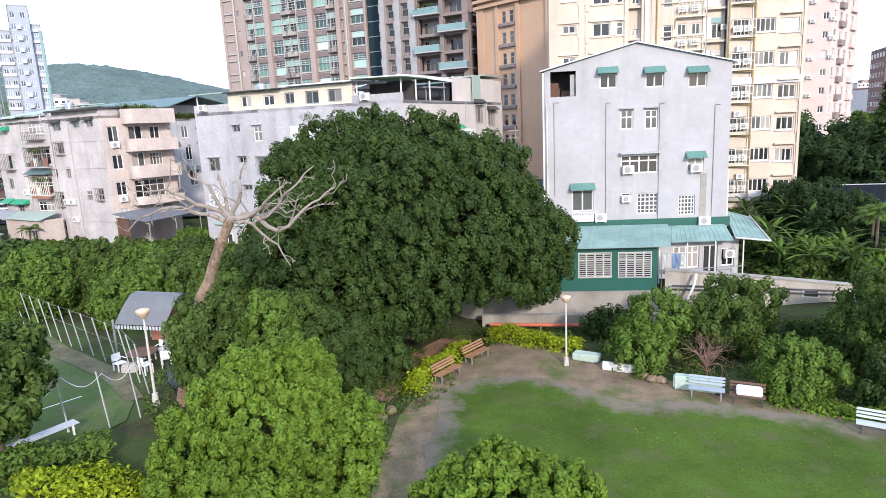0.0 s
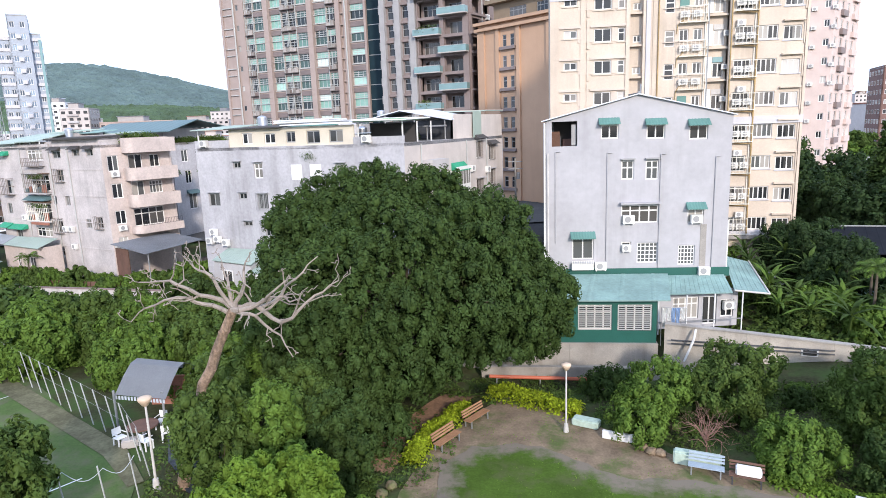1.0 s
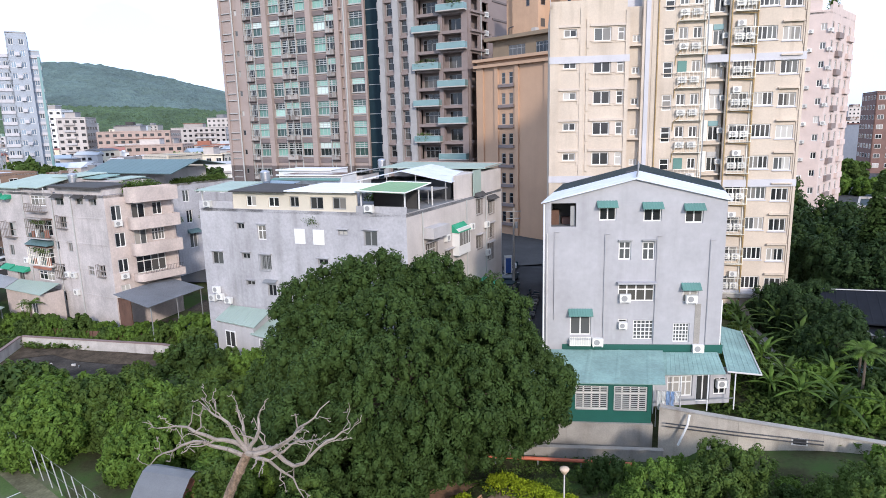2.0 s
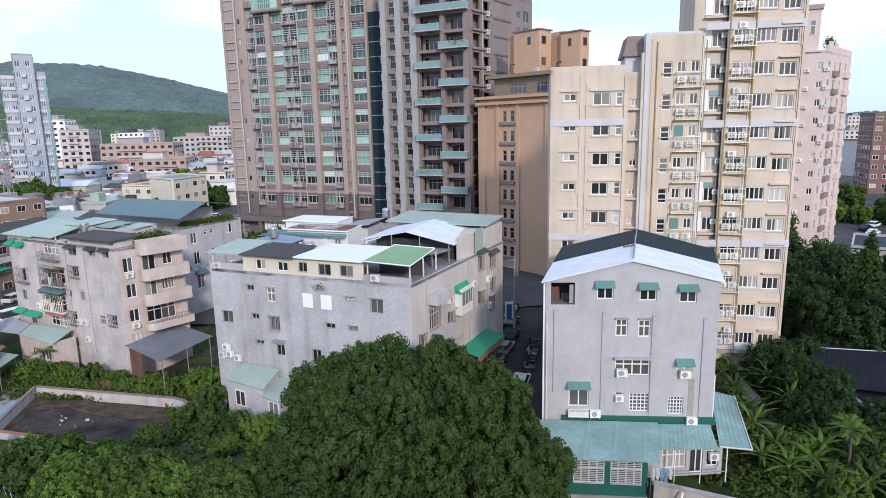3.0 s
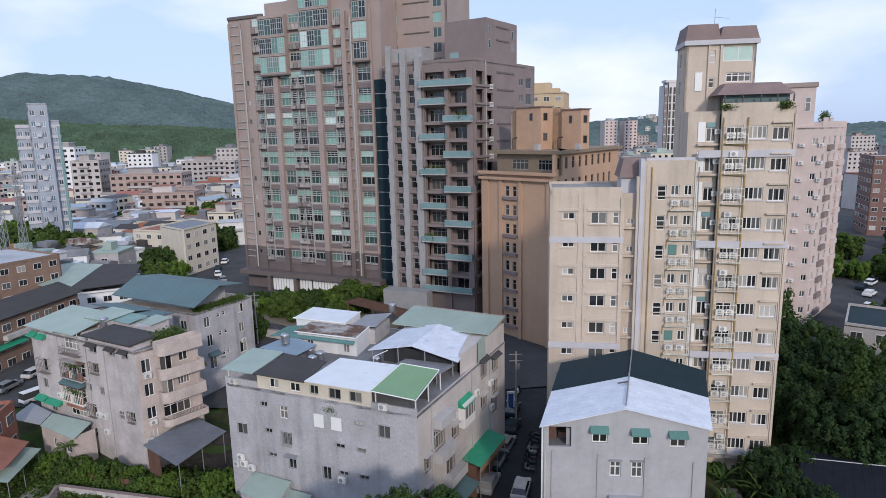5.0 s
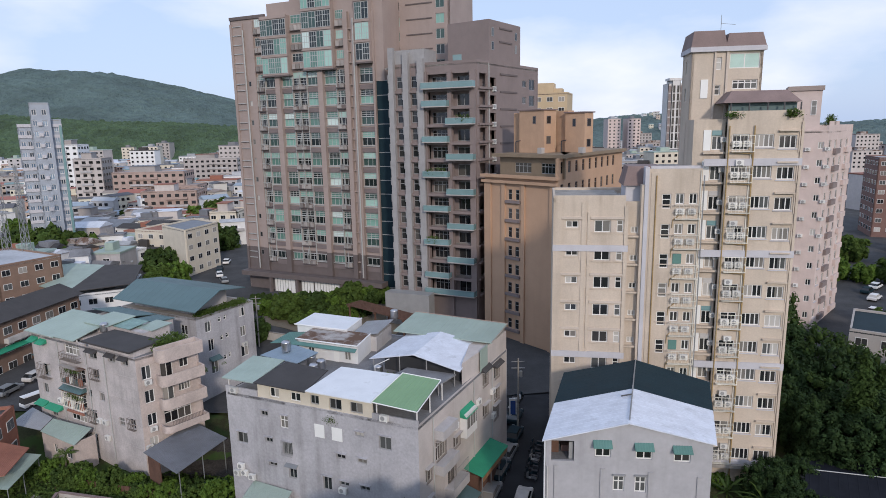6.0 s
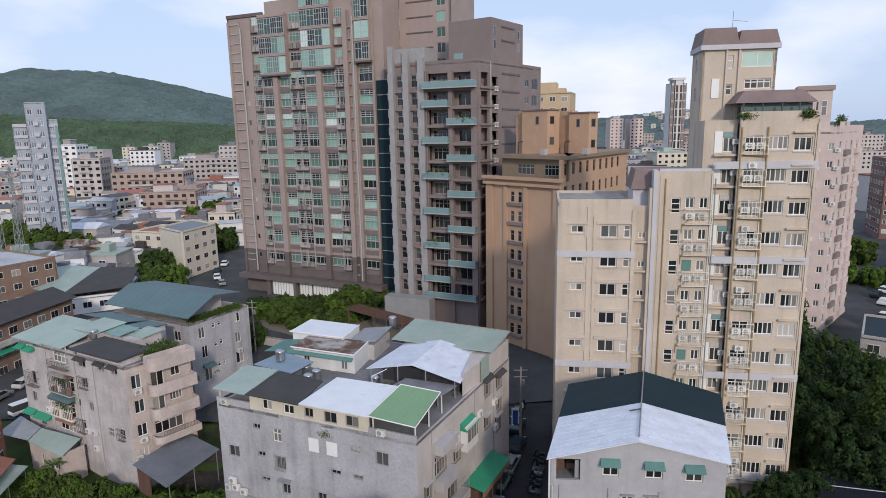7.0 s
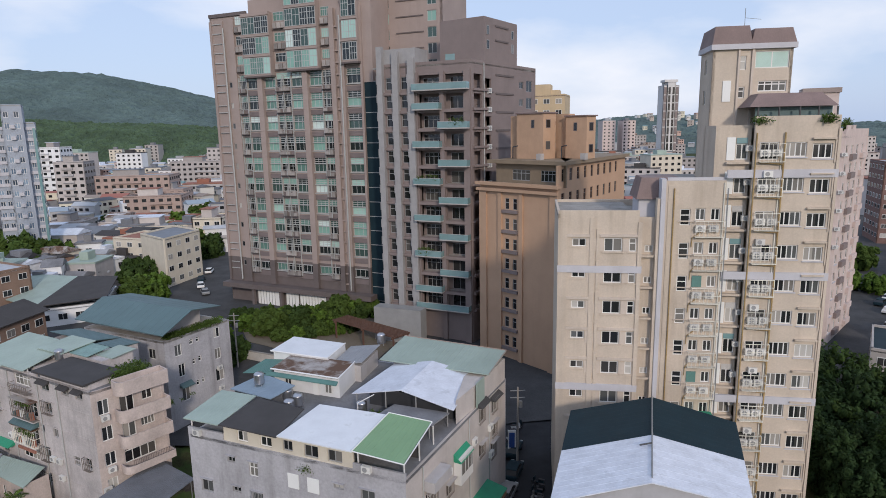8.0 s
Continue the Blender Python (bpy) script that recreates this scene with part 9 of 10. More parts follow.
for k in range(22):
    rg = np.random.default_rng(500 + k)
    bm = bmesh.new()
    limb(bm, rg, (12.4, 29.7, -0.1 if k == 0 else 0.9), (rg.normal() * 0.5, rg.normal() * 0.5, 1), 1.0 if k == 0 else 0.9, 0.06 if k == 0 else 0.03, 2, 0.2, 5)
    part("branch", bm, MT["dry_twig"], bare)

# ---- hedges ----
def hedge(name, pts, h, w, mat, label, seed, density=260):
    rg = np.random.default_rng(seed)
    ob = thing(name, (*pts[0], float(ground_height(*pts[0]))), label, "hedge")
    P, D = [], []
    for a, b in zip(pts, pts[1:]):
        ln = math.dist(a, b)
        for _ in range(int(ln * density)):
            s, t = rg.random(), rg.normal() * 0.33
            x, y = a[0] + (b[0] - a[0]) * s, a[1] + (b[1] - a[1]) * s
            nx, ny = -(b[1] - a[1]) / ln, (b[0] - a[0]) / ln
            hh = h * (0.85 + 0.25 * math.sin(x * 2.3) * math.sin(y * 1.9))
            z = hh * math.sqrt(max(0.03, 1 - min(1, (t * 1.7) ** 4))) * (1 if rg.random() < 0.6 else rg.random())
            px_, py_ = x + nx * t * w, y + ny * t * w
            P.append((px_, py_, float(ground_height(px_, py_)) + z))
            D.append((nx * t, ny * t, 0.6))
    attach("foliage", leaf_mesh("foliage", np.array(P), np.array(D), rg, mat, 0.09, 3, 0.07), ob)
    return ob


hedge("hedge", [(-2.4, 29.6), (-1.6, 32.4), (0.6, 36.0)], 0.75, 0.9, "leaf_yellow", "bright yellow-green clipped hedge behind the benches", 1)
hedge("hedge", [(2.2, 37.8), (4.8, 36.4), (7.2, 34.6)], 0.85, 1.0, "leaf_yellow", "bright yellow-green clipped hedge by the lamp", 2)
hedge("hedge", [(-13.0, 16.8), (-11.2, 18.3), (-9.5, 19.6)], 0.9, 1.5, "leaf_yellow", "yellow-green hedge below the young tree", 3)
hedge("hedge", [(-15.2, 17.9), (-13.6, 19.0), (-11.9, 19.9)], 0.95, 1.2, "leaf_fresh", "clipped green hedge beside the court", 4)
hedge("hedge", [(14.5, 27.4), (17.8, 25.2), (22.0, 23.4)], 0.5, 0.8, "leaf_light", "low yellow-green hedge at the lawn's edge", 5)

pergola = thing("pergola", (-14, 118, 4.2), "dark brown slatted pergola roof in the tower's garden", "pergola")
pgf = wall_frame((-22.0, 123.0), (-9.0, 111.6))
for k in range(9):
    fbox(pergola, pgf, "slat", 0.0, 17.2, 0.4 + 0.45 * k, 0.58 + 0.45 * k, 7.6, 7.85, "bench_dark")
for u in (0.6, 8.4, 16.4):
    fbox(pergola, pgf, "beam", u, u + 0.25, 0.2, 4.6, 7.3, 7.598, "bench_dark")
    for d in (0.5, 4.1):
        fbox(pergola, pgf, "post", u, u + 0.25, d, d + 0.25, 3.4, 7.298, "bench_dark")

draped("root_bank", [(-3.4, 29.0), (-2.5, 31.8), (0.0, 36.2), (1.9, 38.4), (0.4, 39.8), (-1.8, 36.8), (-4.4, 32.4), (-4.6, 29.6)], 0.05, "orange_earth", "bare reddish earth bank at the banyan's foot", "bank")
draped("tower_garden", [(-46, 139), (-38, 122), (-28, 116), (-12, 112), (-8, 124), (-14, 136), (-26, 142)], 0.33, "lawn", "planted green garden before the tower", "garden", step=3.0)
wall_strip("garden_wall", [(-48.0, 132.0), (-39.7, 115.5), (-30.7, 111.3), (-20.0, 107.6)], 2.0, 5.3, 0.3, "white_worn", "pale garden wall along the street")
draped("lane", [(27.2, 47.0), (28.8, 46.6), (31.2, 57.6), (31.6, 63.0), (29.8, 63.2), (29.4, 58.0)], 0.1, "concrete", "narrow concrete lane beside the grey house", "path", step=1.0)
# yard floor; its dark colour also supplies the shade below the lean-to roof
draped("house_yard", [(-38.0, 68.2), (-31.5, 64.2), (-26.4, 62.6), (-25.4, 67.0), (-27.6, 76.0), (-31.6, 79.6), (-36.6, 73.0)], 0.09, "lot", "trodden yard, coloured dark for the shade under the lean-to", "yard", step=1.5)
board_fence = thing("board_fence", (-46.0, 70.3, 0.0), "weathered brown board fence along the earth bank", "fence")
board_ = mesh_of("board", boxes((-0.2, 0.2, -0.02, 0.02, 0, 1.15)), MT["bench_dark"])
for k in range(40):
    bx, by = -46.5 + 0.42 * k, 69.5 - 0.1 * k
    attach("board", board_, board_fence, pose(bx, by, float(ground_height(bx, by)) + 0.05, 0, 3 * math.sin(k * 2.1), -13))
# ---- weeds and grass tufts ----
def ground_cover(name, zones, mat, label, seed, size=0.09, lift=0.12):
    """Low leaves strewn over rings of ground: (x, y, rx, ry, count)."""
    rg = np.random.default_rng(seed)
    P = []
    for x, y, rx, ry, c in zones:
        a, r = rg.random(c) * 2 * np.pi, np.sqrt(rg.random(c))
        X, Y = x + rx * r * np.cos(a), y + ry * r * np.sin(a)
        keep = np.sin(X * 1.7 + 0.6) * np.sin(Y * 1.3) + 0.6 * rg.normal(size=c) > -0.25
        X, Y = X[keep], Y[keep]
        P.append(np.stack([X, Y, ground_height(X, Y) + lift * rg.random(len(X))], 1))
    P = np.concatenate(P)
    D = np.tile(np.array([0, 0, 0.8]), (len(P), 1)) + rg.normal(size=P.shape) * 0.3
    ob = new(name, leaf_mesh(name, P, D, rg, mat, size, 4, 0.1))
    return tagged(ob, label, "weeds", kind="stuff")


ground_cover("weeds", [(-7.0, 24, 4, 7, 4200), (-10.5, 30, 3.5, 8, 3600), (-5, 32, 5, 5, 3000), (16, 34, 8, 4, 5000), (6, 40, 8, 4, 4200), (23, 27, 6, 7, 4000)], "leaf_mid", "low green weeds over bare ground", 801)
ground_cover("weeds", [(-38, 68.5, 12, 3.4, 6000), (-26, 64, 5, 5, 2000), (-24, 48, 16, 8, 3500), (-8, 50, 10, 5, 3500), (30, 48, 10, 10, 6000), (-52, 69, 5, 4, 900)], "leaf_mid", "rank green weeds on the slope by the houses", 802, 0.2, 0.5)
ground_cover("grass_tufts", [(-2.6, 26, 1.6, 8, 700), (4, 33, 3, 2, 400), (8, 22, 12, 8, 2500)], "leaf_light", "sparse grass tufts at the lawn's rim", 803, 0.035, 0.03)

# ---- court fence, shelter, court lines ----
fence = thing("court_fence", (-20, 31.5, 2.8), "row of white poles with sagging wires along the court", "fence")
F0, F1 = Vector((-37.0, 44.6)), Vector((-15.0, 27.4))
pole = mesh_of("post", boxes((-0.02, 0.02, -0.02, 0.02, 0, 2.3)), MT["frame_pale"])
nf_ = 22
tops = []
for k in range(nf_ + 2):
    p = F0.lerp(F1, k / (nf_ - 1)) if k < nf_ else F1.lerp(Vector((-13.0, 24.9)), (k - nf_ + 1) / 2)
    z = float(ground_height(*p))
    attach("post", pole, fence, pose(p.x, p.y, z, 4, -6))
    tops.append(Vector((p.x - 0.2, p.y - 0.1, z + 2.2)))
for dz in (0.0, -0.8):
    for a, b in zip(tops, tops[1:]):
        bm = bmesh.new()
        tube(bm, a + Vector((0, 0, dz)), b + Vector((0, 0, dz)), 0.006, n=4)
        part("wire", bm, MT["frame_gray"], fence)
net = thing("court_rope", (-13.5, 20, 2.8), "white poles carrying a sagging rope round the court", "fence")
pts_ = [(-17.6, 16.2), (-16.0, 18.0), (-14.8, 19.7), (-14.4, 21.6), (-13.0, 21.8), (-12.3, 22.7)]
for p in pts_:
    z = float(ground_height(*p))
    attach("post", pole, net, pose(*p, z, 0, -5))
for a, b in zip(pts_, pts_[1:]):
    bm = bmesh.new()
    prev = None
    for j in range(9):
        s = j / 8
        x, y = a[0] + (b[0] - a[0]) * s, a[1] + (b[1] - a[1]) * s
        c = Vector((x, y, float(ground_height(x, y)) + 2.2 - 0.45 * math.sin(s * math.pi)))
        if prev:
            tube(bm, prev, c, 0.012, n=5)
        prev = c
    part("rope", bm, MT["bench_white"], net)
for a, b in (((-33.0, 40.7), (-15.6, 26.5)), ((-15.8, 24.8), (-19.5, 20.5)), ((-25.0, 33.6), (-32, 24.0))):
    d = Vector((b[0] - a[0], b[1] - a[1])).normalized()
    n2 = Vector((-d.y, d.x)) * 0.035
    draped("court_line", [(a[0] + n2.x, a[1] + n2.y), (b[0] + n2.x, b[1] + n2.y), (b[0] - n2.x, b[1] - n2.y), (a[0] - n2.x, a[1] - n2.y)], 0.065, "white_paint", "white painted line on the court", "line", step=1.5)

shelter = thing("shelter", (-15.2, 30.2, 2.8), "small open shelter with a grey humped metal roof", "shelter")
q0, q1, q2, q3 = Vector((-16.6, 29.4)), Vector((-13.8, 28.7)), Vector((-13.2, 31.6)), Vector((-16.0, 32.6))
bm = bmesh.new()
cross = ((0.0, 4.55), (0.22, 5.2), (0.42, 5.65), (0.58, 5.72), (0.8, 5.35), (1.0, 4.8))
rows_ = [(bm.verts.new((*q0.lerp(q3, s), z)), bm.verts.new((*q1.lerp(q2, s), z))) for s, z in cross]
for a, b in zip(rows_, rows_[1:]):
    bm.faces.new((a[0], a[1], b[1], b[0]))
bmesh.ops.solidify(bm, geom=bm.faces[:], thickness=0.06)
part("roof", bm, MT["gray_roof_light"], shelter, "grey humped metal roof")
bm = bmesh.new()
for k in range(16):
    a, b = q0.lerp(q1, k / 16), q0.lerp(q1, (k + 0.6) / 16)
    slab(bm, [a, b, b + Vector((0, 0.03)), a + Vector((0, 0.03))], 4.32, 4.5)
part("valance", bm, MT["bench_white"], shelter, "scalloped white valance")
for p in ((-16.6, 29.3), (-14.1, 29.0), (-13.8, 31.6), (-16.5, 32.6)):
    pipe(shelter, [(*p, 2.6), (*p, 4.8)], 0.06, "gray_metal", "post")
part("back_panel", boxes((-16.2, -14.1, 32.0, 32.1, 2.7, 4.4)), MT["brick_red"], shelter, "reddish back panel")
tbl = thing("table", (-14.8, 28.2, 2.8), "round brown table under the shelter's edge", "table")
bm = bmesh.new()
bmesh.ops.create_cone(bm, cap_ends=True, radius1=0.7, radius2=0.7, depth=0.06, segments=24, matrix=Matrix.Translation((-14.8, 28.2, 3.5)))
part("tabletop", bm, MT["bench_dark"], tbl)
bm = bmesh.new()
tube(bm, (-14.8, 28.2, 2.75), (-14.8, 28.2, 3.47), 0.08)
part("leg", bm, MT["gray_metal"], tbl)


def plastic_chair(x, y, turn):
    z = float(ground_height(x, y))
    ob = thing("plastic_chair", (x, y, z), "white moulded plastic chair by the table", "chair", "plastic chairs", turn=turn)
    m = PLACED[ob]
    part("seat", boxes((-0.23, 0.23, -0.22, 0.22, 0.42, 0.45)), MT["white_paint"], ob, "", m)
    bm = boxes((-0.22, 0.22, 0.22, 0.25, 0.5, 0.85))
    bmesh.ops.bevel(bm, geom=bm.edges[:], offset=0.012, segments=2, affect="EDGES")
    part("backrest", bm, MT["white_paint"], ob, "", m)
    leg = mesh_of("leg", boxes((-0.025, 0.025, -0.025, 0.025, 0, 0.42)), MT["white_paint"])
    for lx, ly in ((-0.2, -0.19), (0.2, -0.19), (-0.2, 0.19), (0.2, 0.19)):
        attach("leg", leg, ob, m @ Matrix.Translation((lx, ly, 0)))
    for lx in (-0.23, 0.2):
        part("armrest", boxes((lx, lx + 0.03, -0.2, 0.22, 0.62, 0.65)), MT["white_paint"], ob, "", m)


for x, y, t in ((-13.6, 28.0, 200), (-14.2, 27.2, 150), (-15.6, 27.6, 60), (-14.4, 29.2, 350)):
    plastic_chair(x, y, t)
lump_box("crate", (-15.1, 27.5, 2.8), 20, (0.7, 0.5, 0.4), "stone_gray", "pale grey crate standing by the fence", "crate")

MT["black_sheet"] = material("black_sheet", (0.03, 0.035, 0.045), 0.35, vary=0.4, scale=2.0, grain=5, bump=0.6)
draped("black_sheet", [(-13.7, 28.2), (-10.2, 27.4), (-9.8, 25.2), (-11.3, 24.4), (-12.6, 25.8)], 0.12, "black_sheet", "crumpled dark plastic sheeting on the ground", "sheeting")
draped("court_rim", [(-38.0, 43.5), (-37.1, 44.4), (-15.2, 27.3), (-13.0, 24.4), (-13.5, 24.0), (-15.9, 26.6)], 0.075, "worn_paving", "worn strip of bare earth along the court fence", "path")

# ---- the dark lot with its white wall ----
draped("lot_rim", [(-47.0, 66.6), (-30.0, 62.7), (-27.9, 60.4), (-28.2, 58.4), (-31.0, 60.0), (-38.0, 61.4), (-42.0, 63.6), (-45.2, 62.6), (-44.9, 59.0), (-45.4, 59.0)], 0.11, "lot_rim", "brown earth and weeds along the yard wall", "yard", step=0.8)
draped("dark_lot", [(-47.0, 66.6), (-30.0, 62.7), (-27.8, 60.0), (-26.8, 55.6), (-31.5, 54.2), (-45.0, 57.0)], 0.06, "lot", "dark bare ground of a walled yard", "yard", step=1.5)
back = [(-45.2, 57.1), (-46.3, 62.0), (-47.3, 66.9)] + [(-47.3 + 17.3 * k / 7, 66.9 - 3.9 * k / 7) for k in range(1, 8)] + [(-28.6, 62.3), (-27.7, 61.0), (-27.3, 59.0)]
wall_strip("lot_wall", back, 0.0, 1.25, 0.25, "lot_wall", "low grey stained wall round the yard", "slate_tile")
wall_strip("lot_wall", [(-45.4, 57.0), (-39.0, 55.2), (-32.0, 53.4)], -0.1, 1.0, 0.2, "lot_wall", "low wall with a reddish coping at the yard's front", "brick_red")
draped("bank", [(-50.0, 69.6), (-31.0, 65.2), (-26.5, 62.5), (-26.0, 66.5), (-30.0, 69.5), (-48.0, 73.5)], 0.07, "orange_earth", "bare orange earth bank with weeds", "bank", step=1.5)

for nm, pts, z, h, lab in (("roof_plants", [(-37.5, 73.9), (-35.0, 77.0)], 16.2, 1.3, "potted shrubs along the roof parapet"), ("roof_plants", [(-38.5, 75.0), (-36.0, 78.0)], 16.2, 1.4, "overgrown planting on the roof terrace"), ("roof_plants", [(-38.2, 89.0), (-33.6, 97.0)], 16.0, 0.8, "plants trailing over the roof edge"), ("roof_plants", [(-7.6, 65.0), (-3.0, 63.0)], 15.6, 0.8, "potted plants on the roof terrace"), ("roof_plants", [(34.6, 65.7), (35.6, 65.6)], 43.5, 0.7, "terrace plants high on the block"), ("roof_plants", [(29.2, 66.6), (29.8, 66.4)], 43.5, 0.6, "terrace plants high on the block"), ("roof_plants", [(70.2, 118.0), (73.0, 121.0)], 42.0, 2.2, "small trees planted on the tower roof")):
    rg = np.random.default_rng(int(abs(pts[0][0]) * 10))
    ob = thing(nm, (*pts[0], z), lab, "plants")
    n_ = int(math.dist(*pts) * 120)
    S = rg.random(n_)
    P_ = np.stack([pts[0][0] + (pts[1][0] - pts[0][0]) * S + rg.normal(size=n_) * 0.3, pts[0][1] + (pts[1][1] - pts[0][1]) * S + rg.normal(size=n_) * 0.3, z + h * rg.random(n_) * (0.5 + 0.5 * np.sin(S * 23) ** 2)], 1)
    attach("foliage", leaf_mesh("foliage", P_, np.tile(np.array([0, -0.3, 0.6]), (n_, 1)), rg, "leaf_mid", 0.13, 4, 0.1), ob)
scatter([(-47.0 + 1.5 * k, 69.4 - 0.42 * k + 0.8 * (k % 3)) for k in range(12)], None, 0.3, 0.5)

# ---- street: cars, poles, signs ----
def car(at, turn, paint, label, van=False):
    ob = thing("car", at, label, "car", "parked cars", turn=turn)
    m = PLACED[ob]
    ln, w, h = (4.6, 1.75, 1.95) if van else (4.3, 1.75, 1.45)
    bm = bmesh.new()
    prof = [(-ln / 2, 0.35), (ln / 2, 0.35), (ln / 2, 0.75), (ln / 2 - 0.9, 0.92), (-ln / 2 + 0.1, 0.95), (-ln / 2, 0.8)]
    a = [bm.verts.new((x, -w / 2, z)) for x, z in prof]
    b = [bm.verts.new((x, w / 2, z)) for x, z in prof]
    bm.faces.new(a)
    bm.faces.new(b[::-1])
    for i in range(6):
        bm.faces.new((a[i], b[i], b[(i + 1) % 6], a[(i + 1) % 6]))
    bmesh.ops.recalc_face_normals(bm, faces=bm.faces)
    bmesh.ops.bevel(bm, geom=bm.edges[:], offset=0.06, segments=2, affect="EDGES")
    part("body", bm, MT[paint], ob, "", m)
    x0, x1, x2, x3 = (-ln / 2 + 0.05, -ln / 2 + 0.15, ln / 2 - 1.3, ln / 2 - 0.7) if van else (-ln / 2 + 0.25, -ln / 2 + 0.8, 0.45, 1.15)
    for nm, grow, z1, mt in (("glazing", 0.0, h - 0.08, "glass"), ("roof", 0.0, h, paint)):
        bm = bmesh.new()
        z0_ = 0.93 if nm == "glazing" else h - 0.075
        k0 = 0 if nm == "glazing" else 0.93
        lo = [(x0 + (x1 - x0) * k0, -w / 2 + 0.06 + 0.14 * k0), (x3 + (x2 - x3) * k0, -w / 2 + 0.06 + 0.14 * k0), (x3 + (x2 - x3) * k0, w / 2 - 0.06 - 0.14 * k0), (x0 + (x1 - x0) * k0, w / 2 - 0.06 - 0.14 * k0)]
        hi = [(x1, -w / 2 + 0.2), (x2, -w / 2 + 0.2), (x2, w / 2 - 0.2), (x1, w / 2 - 0.2)]
        va = [bm.verts.new((*p, z0_)) for p in lo]
        vb = [bm.verts.new((*p, z1)) for p in hi]
        bm.faces.new(vb)
        bm.faces.new(va[::-1])
        for i in range(4):
            bm.faces.new((va[i], va[(i + 1) % 4], vb[(i + 1) % 4], vb[i]))
        part(nm, bm, MT[mt], ob, "", m)
    tyre = bmesh.new()
    bmesh.ops.create_cone(tyre, cap_ends=True, radius1=0.32, radius2=0.32, depth=0.22, segments=16, matrix=Matrix.Rotation(radians(90), 4, "X"))
    tm = mesh_of("wheel", tyre, MT["dark_metal"])
    for x in (-ln * 0.31, ln * 0.31):
        for y in (-w / 2 + 0.05, w / 2 - 0.05):
            attach("wheel", tm, ob, m @ Matrix.Translation((x, y, 0.32)))
    for y in (-0.6, 0.6):
        part("headlight", boxes((ln / 2 - 0.05, ln / 2 + 0.02, y - 0.18, y + 0.18, 0.62, 0.76)), MT["blind_white"], ob, "", m)
    return ob


def gz(x, y):
    return float(ground_height(x, y)) + 0.07


for x, y, t, p, van, lab in ((7.9, 76.8, 70, "roof_dark", False, "dark car parked at the kerb"), (8.4, 81.6, 70, "roof_dark", False, "dark car parked at the kerb"),
                             (-62.5, 163, 112, "white_paint", False, "white car on the road"), (5.3, 68.6, 68, "roof_dark", False, "black car parked by the canopy"), (7.4, 62.9, 74, "white_worn", False, "white car parked in the street"), (3.9, 64.2, 70, "gray_metal", False, "silver car parked by the canopy"), (6.6, 72.4, 68, "gray_metal", False, "silver car parked at the kerb"), (-65.0, 170, 105, "roof_dark", False, "dark car on the road"), (-66.5, 180, 100, "white_paint", False, "white car on the road"), (-59.0, 156.5, 118, "gray_metal", False, "silver car on the road"), (-66.0, 101.0, 20, "white_paint", True, "white van in the yard"), (-70.4, 92.0, 82, "gray_metal", False, "silver car before the shops"), (-69.6, 97.4, 82, "white_worn", False, "white car before the shops"), (-68.6, 104.6, 80, "roof_dark", False, "dark car before the shops"), (-63.6, 88.6, 60, "white_paint", True, "white van beside the houses"),
                             (-29.0, 68.0, 40, "roof_dark", False, "dark car under the lean-to"), (86, 122.6, 40, "white_paint", False, "white car by the road"), (92.1, 131.6, 40, "white_paint", False, "white car by the road"), (94, 136.8, 40, "roof_dark", False, "dark car by the road"), (98, 140, 40, "white_paint", False, "white car by the road"), (78, 111, 10, "roof_blue", False, "blue car by the tower"), (99, 133, 40, "gray_metal", True, "grey van by the road")):
    car((x, y, gz(x, y) + (0.2 if y > 90 else 0)), t, p, lab, van)


def utility_pole(x, y, h, label):
    z = float(ground_height(x, y))
    ob = thing("utility_pole", (x, y, z), label, "pole", "utility poles")
    bm = bmesh.new()
    tube(bm, (x, y, z - 0.2), (x, y, z + h), 0.16, 0.1, 10)
    part("pole", bm, MT["concrete"], ob)
    for k, dz in enumerate((0.4, 1.3)):
        part("crossarm", boxes((x - 0.9, x + 0.9, y - 0.05, y + 0.05, z + h - dz - 0.1, z + h - dz)), MT["gray_metal"], ob)
    bm = bmesh.new()
    tube(bm, (x + 0.35, y, z + h - 2.6), (x + 0.35, y, z + h - 1.8), 0.22, 0.22, 12)
    part("transformer", bm, MT["gray_metal"], ob)
    return ob


utility_pole(8.6, 78.6, 10.5, "concrete utility pole in the street")


def lattice_mast(x, y, h, w):
    z = float(ground_height(x, y)) - 0.2
    ob = thing("lattice_mast", (x, y, z), "tall grey steel lattice mast with crossarms", "mast", "masts")
    n_ = int(h / 2.4)
    corner = lambda i, k: Vector((x + (w / 2) * (1 - 0.75 * k / n_) * (1 if i in (0, 3) else -1), y + (w / 2) * (1 - 0.75 * k / n_) * (1 if i < 2 else -1), z + h * k / n_))
    for i in range(4):
        bm = bmesh.new()
        tube(bm, corner(i, 0), corner(i, n_), 0.09, 0.06, 6)
        part("leg", bm, MT["gray_metal"], ob)
        bm = bmesh.new()
        pts = []
        for k in range(n_):
            tube(bm, corner(i, k), corner((i + 1) % 4, k + 1), 0.04, n=4)
            tube(bm, corner((i + 1) % 4, k), corner(i, k + 1), 0.04, n=4)
        part("bracing", bm, MT["gray_metal"], ob)
    for dz in (3.0, 6.0, 9.0):
        part("crossarm", boxes((x - 2.2, x + 2.2, y - 0.08, y + 0.08, z + h - dz, z + h - dz + 0.15)), MT["gray_metal"], ob)


